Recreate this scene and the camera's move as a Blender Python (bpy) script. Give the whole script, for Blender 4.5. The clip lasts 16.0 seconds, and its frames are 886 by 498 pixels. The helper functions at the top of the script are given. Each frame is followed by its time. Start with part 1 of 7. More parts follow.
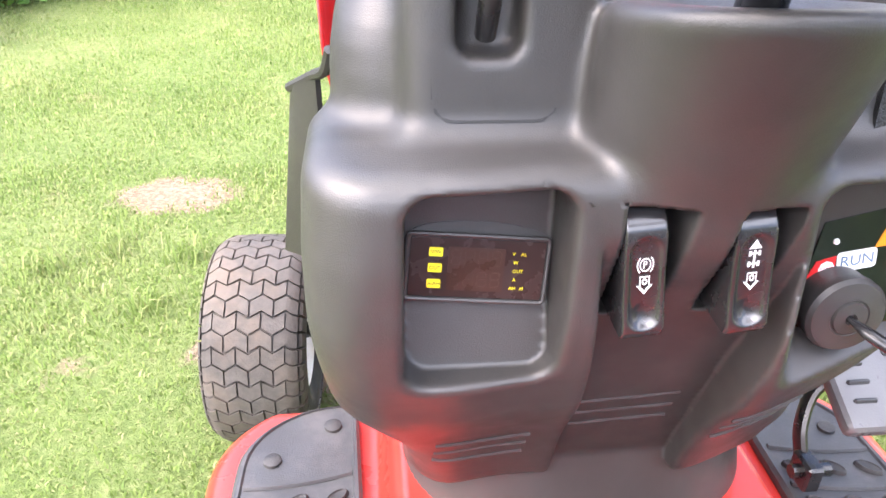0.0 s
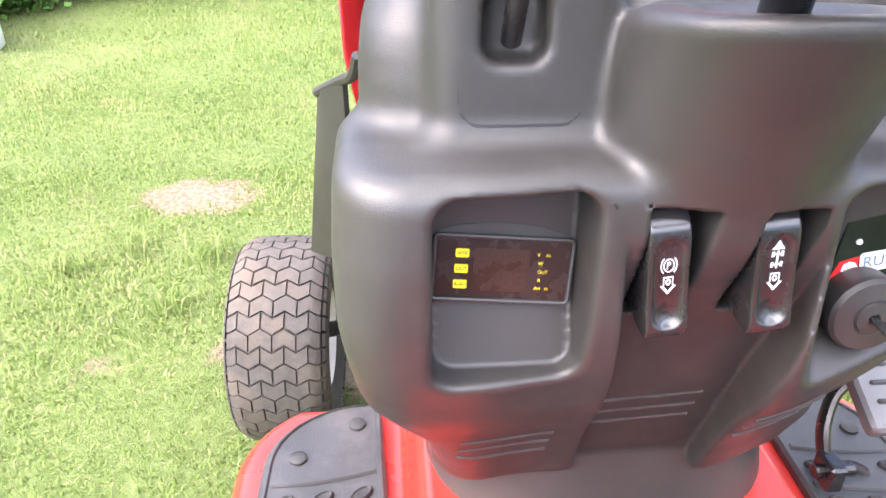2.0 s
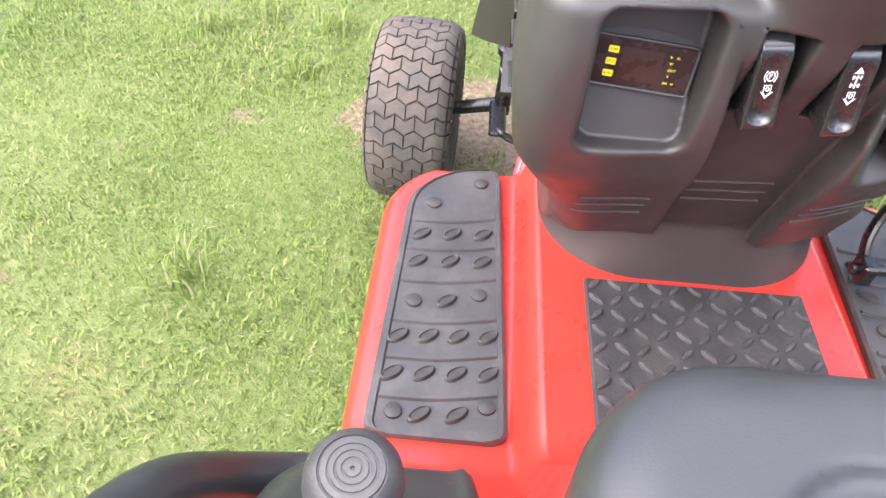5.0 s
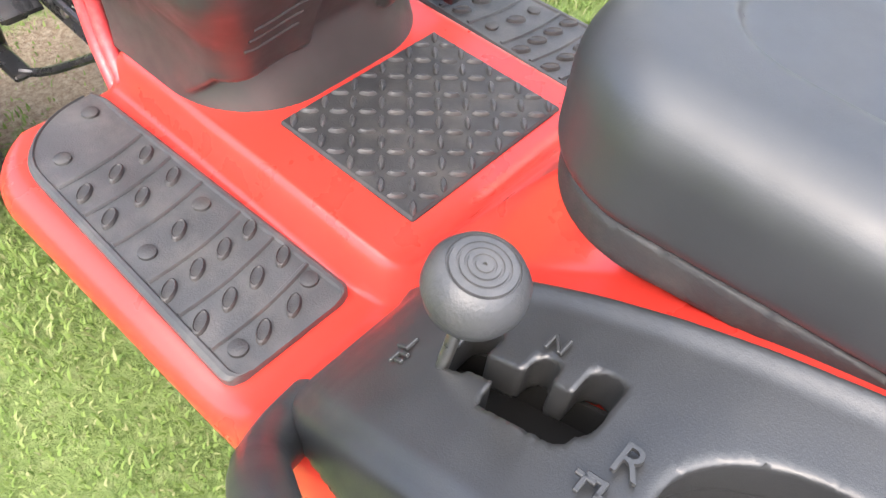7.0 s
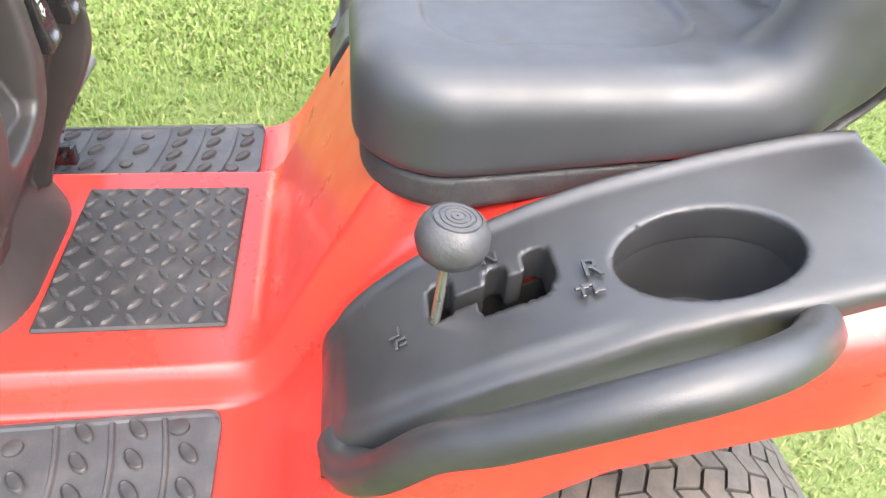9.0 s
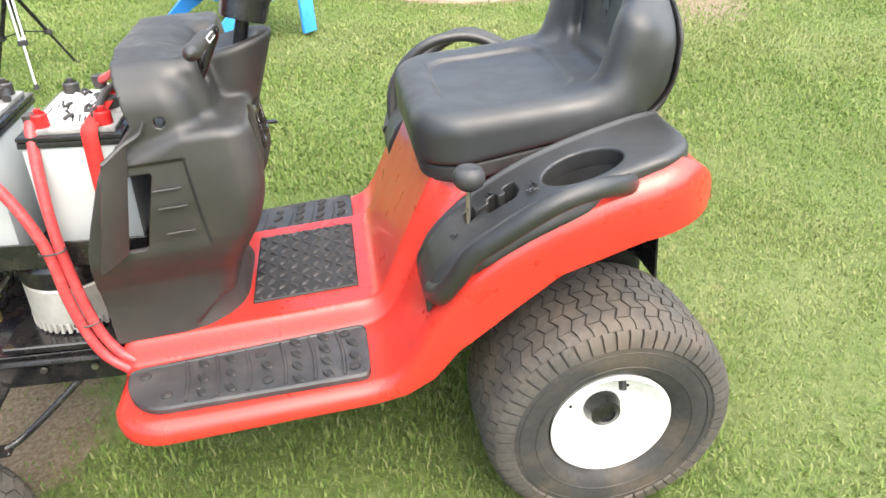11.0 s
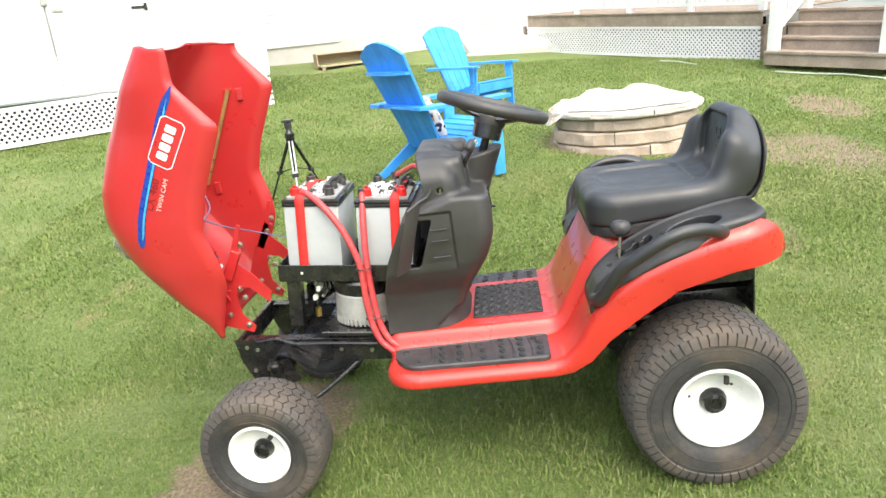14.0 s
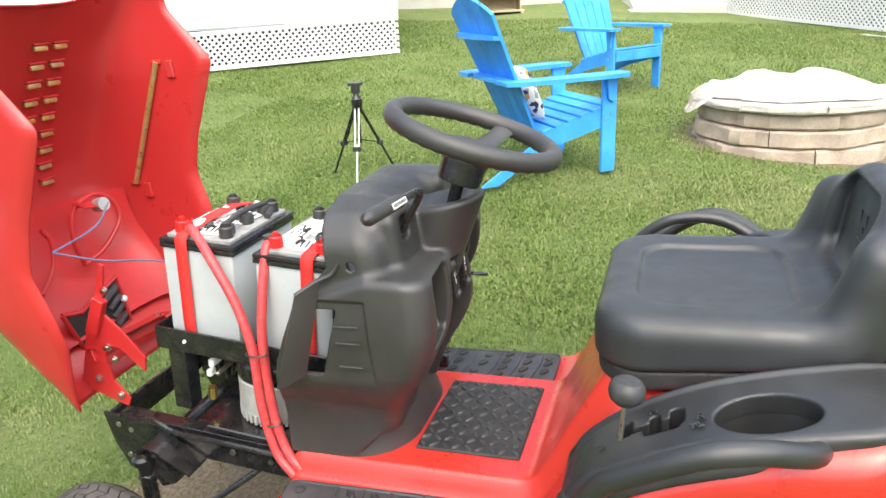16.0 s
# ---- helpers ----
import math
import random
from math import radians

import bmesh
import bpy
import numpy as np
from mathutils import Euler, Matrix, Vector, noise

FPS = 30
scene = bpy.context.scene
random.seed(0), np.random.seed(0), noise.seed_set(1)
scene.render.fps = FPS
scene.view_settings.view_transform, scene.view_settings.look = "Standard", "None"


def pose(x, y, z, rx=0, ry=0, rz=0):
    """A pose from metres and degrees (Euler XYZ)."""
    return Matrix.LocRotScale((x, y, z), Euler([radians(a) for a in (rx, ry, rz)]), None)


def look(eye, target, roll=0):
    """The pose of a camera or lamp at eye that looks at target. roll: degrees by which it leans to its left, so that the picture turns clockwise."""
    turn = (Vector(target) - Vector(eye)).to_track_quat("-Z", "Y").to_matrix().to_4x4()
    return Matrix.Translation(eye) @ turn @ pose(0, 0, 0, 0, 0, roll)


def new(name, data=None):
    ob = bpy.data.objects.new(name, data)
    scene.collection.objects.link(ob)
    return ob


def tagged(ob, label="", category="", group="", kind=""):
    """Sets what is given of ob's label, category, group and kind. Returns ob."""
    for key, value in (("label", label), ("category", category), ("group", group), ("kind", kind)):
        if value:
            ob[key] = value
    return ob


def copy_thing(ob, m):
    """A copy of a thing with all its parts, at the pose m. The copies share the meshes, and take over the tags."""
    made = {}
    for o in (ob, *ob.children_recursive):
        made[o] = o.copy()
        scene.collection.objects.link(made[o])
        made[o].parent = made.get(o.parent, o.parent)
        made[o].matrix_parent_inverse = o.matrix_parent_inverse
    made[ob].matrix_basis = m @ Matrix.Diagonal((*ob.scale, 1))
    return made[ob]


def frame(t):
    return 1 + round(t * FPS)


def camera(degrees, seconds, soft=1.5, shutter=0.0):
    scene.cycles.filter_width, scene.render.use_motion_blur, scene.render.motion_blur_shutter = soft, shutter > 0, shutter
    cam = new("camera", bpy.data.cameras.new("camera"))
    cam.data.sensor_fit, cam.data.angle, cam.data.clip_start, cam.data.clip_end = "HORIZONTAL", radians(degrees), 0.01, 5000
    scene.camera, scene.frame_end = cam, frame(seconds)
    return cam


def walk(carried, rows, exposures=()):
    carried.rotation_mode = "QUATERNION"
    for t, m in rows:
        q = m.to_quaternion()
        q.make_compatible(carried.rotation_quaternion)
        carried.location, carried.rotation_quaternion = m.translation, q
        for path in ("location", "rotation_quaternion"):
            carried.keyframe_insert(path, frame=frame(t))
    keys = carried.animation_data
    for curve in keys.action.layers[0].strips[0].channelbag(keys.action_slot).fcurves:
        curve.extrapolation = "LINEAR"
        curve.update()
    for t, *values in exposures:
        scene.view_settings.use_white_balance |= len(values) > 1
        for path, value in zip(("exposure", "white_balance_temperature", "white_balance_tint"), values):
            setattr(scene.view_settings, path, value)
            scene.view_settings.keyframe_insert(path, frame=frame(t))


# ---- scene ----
cam = camera(63.5, 16.0)
PATH = [
    (0, (-0.223, 0.273, 1.040), (-0.016, 1.958, -0.017), 1.91),
    (0.5, (-0.226, 0.271, 1.042), (-0.030, 1.954, -0.021), 1.79),
    (1, (-0.230, 0.266, 1.047), (-0.053, 1.951, -0.016), 1.67),
    (1.5, (-0.232, 0.264, 1.049), (-0.066, 1.952, -0.012), 1.25),
    (2, (-0.230, 0.265, 1.046), (-0.071, 1.956, -0.012), 0.94),
    (2.5, (-0.230, 0.266, 1.040), (-0.068, 1.953, -0.022), 1.44),
    (3, (-0.233, 0.265, 1.050), (-0.087, 1.959, -0.004), 1.22),
    (3.5, (-0.230, 0.263, 1.068), (-0.097, 1.984, 0.058), 0.79),
    (4, (-0.229, 0.185, 1.144), (-0.101, 1.879, 0.087), 2.19),
    (4.5, (-0.280, 0.117, 1.155), (-0.266, 1.666, -0.111), 4.12),
    (4.7, (-0.288, 0.099, 1.152), (-0.353, 1.539, -0.234), 3.57),
    (6.8, (-0.517, 0.129, 1.045), (0.376, 0.948, -0.547), 10.79),
    (7, (-0.532, 0.162, 1.053), (0.482, 0.853, -0.527), 9.88),
    (7.5, (-0.616, 0.196, 1.066), (0.632, 0.566, -0.452), 9.90),
    (8, (-0.700, 0.226, 1.077), (0.704, 0.305, -0.345), 9.92),
    (8.5, (-0.716, 0.274, 1.075), (0.761, 0.162, -0.268), 8.27),
    (8.7, (-0.720, 0.304, 1.078), (0.741, 0.078, -0.269), 8.66),
    (10.8, (-1.348, 0.450, 1.273), (0.356, 0.237, 0.248), -4.35),
    (11, (-1.440, 0.450, 1.282), (0.265, 0.242, 0.257), -4.55),
    (11.5, (-1.631, 0.518, 1.291), (0.118, 0.369, 0.333), -6.60),
    (12, (-1.852, 0.630, 1.305), (-0.071, 0.520, 0.402), -6.84),
    (12.5, (-2.038, 0.634, 1.330), (-0.205, 0.657, 0.531), -8.40),
    (13, (-2.210, 0.585, 1.343), (-0.332, 0.746, 0.675), -7.38),
    (13.5, (-2.278, 0.570, 1.338), (-0.366, 0.753, 0.782), -5.72),
    (14, (-2.280, 0.569, 1.333), (-0.377, 0.756, 0.746), -6.01),
    (14.5, (-2.135, 0.565, 1.323), (-0.232, 0.778, 0.745), -6.22),
    (15, (-1.875, 0.522, 1.337), (0.009, 0.750, 0.707), -6.40),
    (15.5, (-1.607, 0.374, 1.351), (0.264, 0.642, 0.696), -6.00),
    (16, (-1.330, 0.213, 1.354), (0.446, 0.819, 0.662), -2.89),
]
walk(cam, [(t, look(e, g, r)) for t, e, g, r in PATH],
     exposures=((0, 2.86, 6350, 18), (3.5, 2.82, 6350, 18), (4.7, 2.54, 6400, 18), (7, 2.52, 6500, 11), (8.7, 2.72, 6500, 12), (10.8, 2.12, 6650, 7), (13, 1.74, 6700, 6), (16, 1.62, 6550, 6)))

# ---- light ----
world = bpy.data.worlds.new("world")
scene.world = world
world.use_nodes = True
wn = world.node_tree.nodes
sky = wn.new("ShaderNodeTexSky")
sky.sky_type = "NISHITA"
sky.sun_disc = False
sky.sun_elevation = radians(52)
sky.sun_rotation = radians(250)
sky.air_density, sky.dust_density, sky.ozone_density = 1.0, 4.0, 1.0
wn["Background"].inputs["Strength"].default_value = 0.125
world.node_tree.links.new(sky.outputs["Color"], wn["Background"].inputs["Color"])
sun_data = bpy.data.lights.new("sun", "SUN")
sun_data.energy, sun_data.angle, sun_data.color = 1.45, radians(110), (1.0, 0.975, 0.94)
sun = new("sun", sun_data)
sun.matrix_basis = look((-1.1, -2.2, 7.0), (0, 0, 0))

# ---- materials ----
MATS = {}


def mat(name, base, rough=0.5, metal=0.0, vary=0.15, scale=6.0, grain=0.0, grain_scale=200.0, bump=0.0, bump_scale=300.0,
        spec=0.5, coat=0.0, stain=None, stain_amount=0.0, stain_scale=3.0, rough_vary=0.1, island=0.0, obrand=0.0):
    """Principled material with colour variation at two scales, stains, bump and uneven gloss."""
    m = bpy.data.materials.new(name)
    m.use_nodes = True
    nt = m.node_tree
    n, ln = nt.nodes, nt.links
    b = n["Principled BSDF"]
    geo = n.new("ShaderNodeNewGeometry")
    tc = n.new("ShaderNodeTexCoord")
    co = tc.outputs["Object"]

    def noise_tex(sc, detail=4.0, rg=0.55):
        t = n.new("ShaderNodeTexNoise")
        t.inputs["Scale"].default_value, t.inputs["Detail"].default_value, t.inputs["Roughness"].default_value = sc, detail, rg
        ln.new(co, t.inputs["Vector"])
        return t.outputs["Fac"]

    def rng(src, lo, hi, a=0.3, z=0.7):
        r = n.new("ShaderNodeMapRange")
        for k, v in zip(("From Min", "From Max", "To Min", "To Max"), (a, z, lo, hi)):
            r.inputs[k].default_value = v
        ln.new(src, r.inputs["Value"])
        return r.outputs["Result"]

    def times(a, c):
        x = n.new("ShaderNodeMath")
        x.operation = "MULTIPLY"
        ln.new(a, x.inputs[0])
        ln.new(c, x.inputs[1])
        return x.outputs["Value"]

    val = rng(noise_tex(scale), 1 - vary, 1 + vary)
    if grain:
        val = times(val, rng(noise_tex(grain_scale, 3), 1 - grain, 1 + grain))
    if island:
        val = times(val, rng(geo.outputs["Random Per Island"], 1 - island, 1 + island, 0, 1))
    if obrand:
        oi = n.new("ShaderNodeObjectInfo")
        val = times(val, rng(oi.outputs["Random"], 1 - obrand, 1 + obrand, 0, 1))
    mul = n.new("ShaderNodeVectorMath")
    mul.operation = "SCALE"
    mul.inputs[0].default_value = base
    ln.new(val, mul.inputs["Scale"])
    out = mul.outputs["Vector"]
    if stain:
        mx = n.new("ShaderNodeMix")
        mx.data_type = "RGBA"
        mx.inputs["B"].default_value = (*stain, 1)
        ln.new(rng(noise_tex(stain_scale, 6, 0.65), 0, stain_amount, 0.48, 0.66), mx.inputs["Factor"])
        ln.new(out, mx.inputs["A"])
        out = mx.outputs["Result"]
    ln.new(out, b.inputs["Base Color"])
    ln.new(rng(noise_tex(scale * 2.3), max(0.02, rough - rough_vary), min(1, rough + rough_vary)), b.inputs["Roughness"])
    b.inputs["Metallic"].default_value = metal
    b.inputs["Specular IOR Level"].default_value = spec
    b.inputs["Coat Weight"].default_value = coat
    b.inputs["Coat Roughness"].default_value = 0.06
    if bump:
        bp = n.new("ShaderNodeBump")
        bp.inputs["Strength"].default_value, bp.inputs["Distance"].default_value = bump, 0.002
        ln.new(noise_tex(bump_scale, 3), bp.inputs["Height"])
        ln.new(bp.outputs["Normal"], b.inputs["Normal"])
    MATS[name] = m
    return m


RED = mat("red_paint", (0.53, 0.034, 0.023), 0.32, 0, 0.07, 5, coat=0.38, stain=(0.5, 0.03, 0.025), stain_amount=0.12, stain_scale=14, bump=0.03, bump_scale=60)
HOODR = mat("faded_red_hood_paint", (0.46, 0.026, 0.026), 0.36, 0, 0.08, 5, coat=0.25, stain=(0.42, 0.03, 0.035), stain_amount=0.35, stain_scale=10, bump=0.03, bump_scale=60)
RED_IN = mat("red_paint_worn", (0.50, 0.024, 0.026), 0.45, 0, 0.12, 7, stain=(0.36, 0.05, 0.045), stain_amount=0.5, stain_scale=9)
BLACK = mat("black_plastic", (0.036, 0.0345, 0.033), 0.45, 0, 0.18, 9, spec=0.65, bump=0.16, bump_scale=900, stain=(0.085, 0.08, 0.076), stain_amount=0.16, stain_scale=11)
CONS = mat("console_plastic", (0.025, 0.0255, 0.026), 0.40, 0, 0.2, 9, spec=0.7, bump=0.14, bump_scale=900, stain=(0.07, 0.068, 0.065), stain_amount=0.14, stain_scale=14)
BLACK_S = mat("smooth_black_plastic", (0.018, 0.018, 0.019), 0.22, 0, 0.15, 12, stain=(0.11, 0.11, 0.11), stain_amount=0.15, stain_scale=60)
VINYL = mat("black_vinyl", (0.028, 0.030, 0.032), 0.45, 0, 0.15, 6, spec=0.7, bump=0.06, bump_scale=620, stain=(0.04, 0.042, 0.045), stain_amount=0.06, stain_scale=8)
RUBBER = mat("black_rubber", (0.025, 0.025, 0.026), 0.62, 0, 0.2, 14, bump=0.3, bump_scale=400, stain=(0.12, 0.11, 0.095), stain_amount=0.25, stain_scale=18)
PADR = mat("grey_black_rubber", (0.040, 0.041, 0.043), 0.46, 0, 0.2, 14, bump=0.25, bump_scale=400, stain=(0.13, 0.12, 0.11), stain_amount=0.25, stain_scale=22)
TYRE = mat("tyre_rubber", (0.036, 0.035, 0.034), 0.72, 0, 0.22, 9, grain=0.2, grain_scale=90, bump=0.3, bump_scale=260, stain=(0.14, 0.105, 0.07), stain_amount=0.45, stain_scale=7)
TYRE_T = mat("tyre_tread_rubber", (0.066, 0.060, 0.054), 0.8, 0, 0.22, 9, grain=0.2, grain_scale=90, bump=0.3, bump_scale=260, stain=(0.16, 0.12, 0.085), stain_amount=0.45, stain_scale=6)
WHITE = mat("white_rim_paint", (0.82, 0.82, 0.80), 0.35, 0, 0.04, 8, coat=0.2, stain=(0.6, 0.57, 0.5), stain_amount=0.25, stain_scale=25)
FRAME = mat("black_frame_paint", (0.010, 0.010, 0.011), 0.28, 0, 0.2, 12, coat=0.3, stain=(0.07, 0.06, 0.05), stain_amount=0.3, stain_scale=25)
BRASS = mat("brass", (0.62, 0.45, 0.16), 0.35, 1.0, 0.15, 40)
STEEL = mat("zinc_steel", (0.55, 0.54, 0.5), 0.35, 1.0, 0.15, 40, stain=(0.3, 0.2, 0.12), stain_amount=0.3, stain_scale=60)
ROD = mat("brass_coloured_zinc", (0.62, 0.48, 0.17), 0.35, 0.7, 0.2, 40, stain=(0.5, 0.5, 0.48), stain_amount=0.4, stain_scale=30)
GREYB = mat("grey_battery_case", (0.44, 0.47, 0.48), 0.45, 0, 0.06, 10, stain=(0.36, 0.37, 0.36), stain_amount=0.25, stain_scale=15)
LIDTOP = mat("dusty_grey_lid", (0.30, 0.30, 0.29), 0.55, 0, 0.15, 20, stain=(0.08, 0.08, 0.08), stain_amount=0.5, stain_scale=30)
STRAP = mat("red_webbing", (0.75, 0.03, 0.025), 0.7, 0, 0.1, 30, bump=0.5, bump_scale=900)
CABLE = mat("red_cable_rubber", (0.52, 0.055, 0.06), 0.38, 0, 0.12, 25, stain=(0.5, 0.16, 0.15), stain_amount=0.4, stain_scale=60)
LABELW = mat("white_label", (0.78, 0.78, 0.76), 0.4, 0, 0.05, 20)
YELLOW = mat("yellow_label", (0.9, 0.78, 0.02), 0.4, 0, 0.06, 60)
ORANGE = mat("orange_label", (0.9, 0.30, 0.02), 0.4, 0, 0.06, 60)
REDL = mat("red_label", (0.6, 0.02, 0.02), 0.4, 0, 0.06, 60)
BLUEL = mat("blue_stripe", (0.015, 0.05, 0.30), 0.3, 0, 0.06, 30, coat=0.3)
CYANL = mat("light_blue_stripe", (0.05, 0.35, 0.55), 0.3, 0, 0.06, 30, coat=0.3)
DARKRED = mat("dark_red_window", (0.044, 0.020, 0.014), 0.3, 0, 0.1, 30)
BROWNF = mat("brown_black_face", (0.035, 0.02, 0.018), 0.25, 0, 0.1, 30)
ROCKER = mat("satin_black_plastic", (0.018, 0.018, 0.019), 0.24, 0, 0.12, 20, spec=0.95, stain=(0.06, 0.06, 0.06), stain_amount=0.15, stain_scale=60)
SEGMENT = mat("unlit_segment", (0.056, 0.028, 0.020), 0.3, 0, 0.1, 30)
INK = mat("black_ink", (0.02, 0.02, 0.02), 0.5, 0, 0.05, 60)
MOTORM = mat("cast_aluminium", (0.52, 0.52, 0.50), 0.5, 0.4, 0.12, 25, stain=(0.3, 0.28, 0.24), stain_amount=0.3, stain_scale=30, bump=0.2, bump_scale=200)
BLUE = mat("blue_chair_paint", (0.04, 0.30, 0.82), 0.5, 0, 0.08, 7, stain=(0.09, 0.44, 0.88), stain_amount=0.5, stain_scale=5, bump=0.1, bump_scale=80, obrand=0.06)
STONE = mat("cut_stone", (0.44, 0.36, 0.285), 0.85, 0, 0.18, 9, grain=0.15, grain_scale=80, bump=0.8, bump_scale=60, stain=(0.34, 0.27, 0.20), stain_amount=0.6, stain_scale=5, obrand=0.14)
CAPST = mat("cap_stone", (0.56, 0.52, 0.46), 0.85, 0, 0.12, 9, grain=0.12, grain_scale=80, bump=0.7, bump_scale=60, stain=(0.4, 0.37, 0.32), stain_amount=0.5, stain_scale=6, obrand=0.06)
ASHM = mat("ash_and_soil", (0.14, 0.11, 0.08), 0.95, 0, 0.3, 9, bump=0.8, bump_scale=60)
CONC = mat("foundation_concrete", (0.56, 0.54, 0.50), 0.9, 0, 0.08, 1.2, grain=0.08, grain_scale=30, bump=0.4, bump_scale=40, stain=(0.40, 0.36, 0.30), stain_amount=0.4, stain_scale=1.3)
SIDING = mat("white_siding", (0.74, 0.74, 0.74), 0.5, 0, 0.03, 1.0, stain=(0.70, 0.70, 0.68), stain_amount=0.3, stain_scale=1.5)
BARNW = mat("white_barn_paint", (0.70, 0.72, 0.74), 0.6, 0, 0.05, 1.0, stain=(0.62, 0.66, 0.68), stain_amount=0.5, stain_scale=1.2)
DECKW = mat("weathered_deck_wood", (0.30, 0.24, 0.19), 0.85, 0, 0.18, 3, grain=0.15, grain_scale=40, stain=(0.18, 0.14, 0.11), stain_amount=0.5, stain_scale=2, obrand=0.1)
STEPW = mat("pale_step_wood", (0.46, 0.36, 0.25), 0.85, 0, 0.15, 3, grain=0.12, grain_scale=40, stain=(0.3, 0.22, 0.15), stain_amount=0.5, stain_scale=3, obrand=0.1)
# near-black that stands for the shade inside holes and behind open work
DARK = mat("gap_shade", (0.006, 0.006, 0.006), 0.9, 0, 0.2, 5)
GLASSD = mat("dark_window_glass", (0.02, 0.022, 0.025), 0.06, 0, 0.1, 2)
TRUNK = mat("bark", (0.12, 0.09, 0.07), 0.9, 0, 0.3, 20, bump=0.8, bump_scale=50)
LEAF = mat("shrub_leaf", (0.075, 0.16, 0.028), 0.5, 0, 0.35, 1.2, island=0.5)
WOODS = mat("far_foliage", (0.05, 0.10, 0.02), 0.7, 0, 0.45, 0.7, grain=0.5, grain_scale=6, island=0.4)


def plastic_sheet():
    m = mat("clear_plastic_sheet", (0.80, 0.79, 0.76), 0.25, 0, 0.06, 5, stain=(0.62, 0.45, 0.28), stain_amount=0.85, stain_scale=2.6, bump=0.4, bump_scale=12)
    b = m.node_tree.nodes["Principled BSDF"]
    b.inputs["Transmission Weight"].default_value = 0.25
    return m


SHEET = plastic_sheet()


def lens_mat():
    m = mat("clear_lens", (0.8, 0.82, 0.78), 0.08, 0, 0.02, 5)
    m.node_tree.nodes["Principled BSDF"].inputs["Transmission Weight"].default_value = 0.85
    return m


LENS = lens_mat()


def grass_mats():
    """The lawn's ground and its blades: two greens mixed in broad drifts, with dry straw and bare soil."""
    made = []
    for kind in ("ground", "blade"):
        m = bpy.data.materials.new("lawn_" + kind)
        m.use_nodes = True
        nt = m.node_tree
        n, ln = nt.nodes, nt.links
        b = n["Principled BSDF"]
        geo = n.new("ShaderNodeNewGeometry")

        def tex(sc, detail=4.0, rg=0.6):
            t = n.new("ShaderNodeTexNoise")
            t.inputs["Scale"].default_value, t.inputs["Detail"].default_value, t.inputs["Roughness"].default_value = sc, detail, rg
            ln.new(geo.outputs["Position"], t.inputs["Vector"])
            return t.outputs["Fac"]

        def ramp(src, stops):
            r = n.new("ShaderNodeValToRGB")
            e = r.color_ramp.elements
            while len(e) < len(stops):
                e.new(0.5)
            for el, (p, c) in zip(e, stops):
                el.position, el.color = p, (*c, 1)
            ln.new(src, r.inputs["Fac"])
            return r.outputs["Color"]

        def mix(f, a, c):
            x = n.new("ShaderNodeMix")
            x.data_type = "RGBA"
            ln.new(a, x.inputs["A"])
            ln.new(c, x.inputs["B"])
            if isinstance(f, float):
                x.inputs["Factor"].default_value = f
            else:
                ln.new(f, x.inputs["Factor"])
            return x.outputs["Result"]

        broad = ramp(tex(0.6, 7, 0.72), ((0.32, (0.105, 0.19, 0.048)), (0.50, (0.205, 0.285, 0.088)), (0.66, (0.365, 0.39, 0.18))))
        if kind == "ground":
            fine = ramp(tex(38, 5, 0.75), ((0.3, (0.10, 0.14, 0.035)), (0.5, (0.165, 0.215, 0.065)), (0.68, (0.29, 0.31, 0.14))))
            col = mix(0.62, broad, fine)
            dry = ramp(tex(1.1, 5, 0.7), ((0.60, (0, 0, 0)), (0.72, (1, 1, 1))))
            straw = ramp(tex(45, 4), ((0.35, (0.25, 0.20, 0.10)), (0.65, (0.42, 0.35, 0.19))))
            col = mix(dry, col, straw)
            at = n.new("ShaderNodeAttribute")
            at.attribute_name = "bare"
            ad = n.new("ShaderNodeMath")
            ad.operation = "ADD"
            ln.new(at.outputs["Fac"], ad.inputs[0])
            ln.new(tex(26, 5, 0.7), ad.inputs[1])
            soil = ramp(tex(70, 5, 0.7), ((0.3, (0.18, 0.125, 0.08)), (0.5, (0.30, 0.23, 0.155)), (0.7, (0.44, 0.37, 0.27))))
            col = mix(ramp(ad.outputs[0], ((0.72, (0, 0, 0)), (1.0, (1, 1, 1)))), col, soil)
            bp = n.new("ShaderNodeBump")
            bp.inputs["Strength"].default_value, bp.inputs["Distance"].default_value = 0.9, 0.03
            ln.new(tex(60, 5, 0.8), bp.inputs["Height"])
            ln.new(bp.outputs["Normal"], b.inputs["Normal"])
        else:
            rnd = ramp(geo.outputs["Random Per Island"], ((0.0, (0.095, 0.155, 0.030)), (0.35, (0.165, 0.245, 0.048)), (0.75, (0.255, 0.32, 0.092)), (0.93, (0.40, 0.365, 0.20))))
            col = mix(0.55, broad, rnd)
        if kind == "blade":
            # thin leaves let half of the light through
            tr, ms = n.new("ShaderNodeBsdfTranslucent"), n.new("ShaderNodeMixShader")
            ms.inputs["Fac"].default_value = 0.32
            ln.new(col, tr.inputs["Color"])
            ln.new(b.outputs["BSDF"], ms.inputs[1])
            ln.new(tr.outputs["BSDF"], ms.inputs[2])
            ln.new(ms.outputs["Shader"], n["Material Output"].inputs["Surface"])
        ln.new(col, b.inputs["Base Color"])
        b.inputs["Roughness"].default_value = 0.75 if kind == "ground" else 0.6
        b.inputs["Specular IOR Level"].default_value = 0.2
        made.append(m)
    return made


LAWN, BLADE = grass_mats()


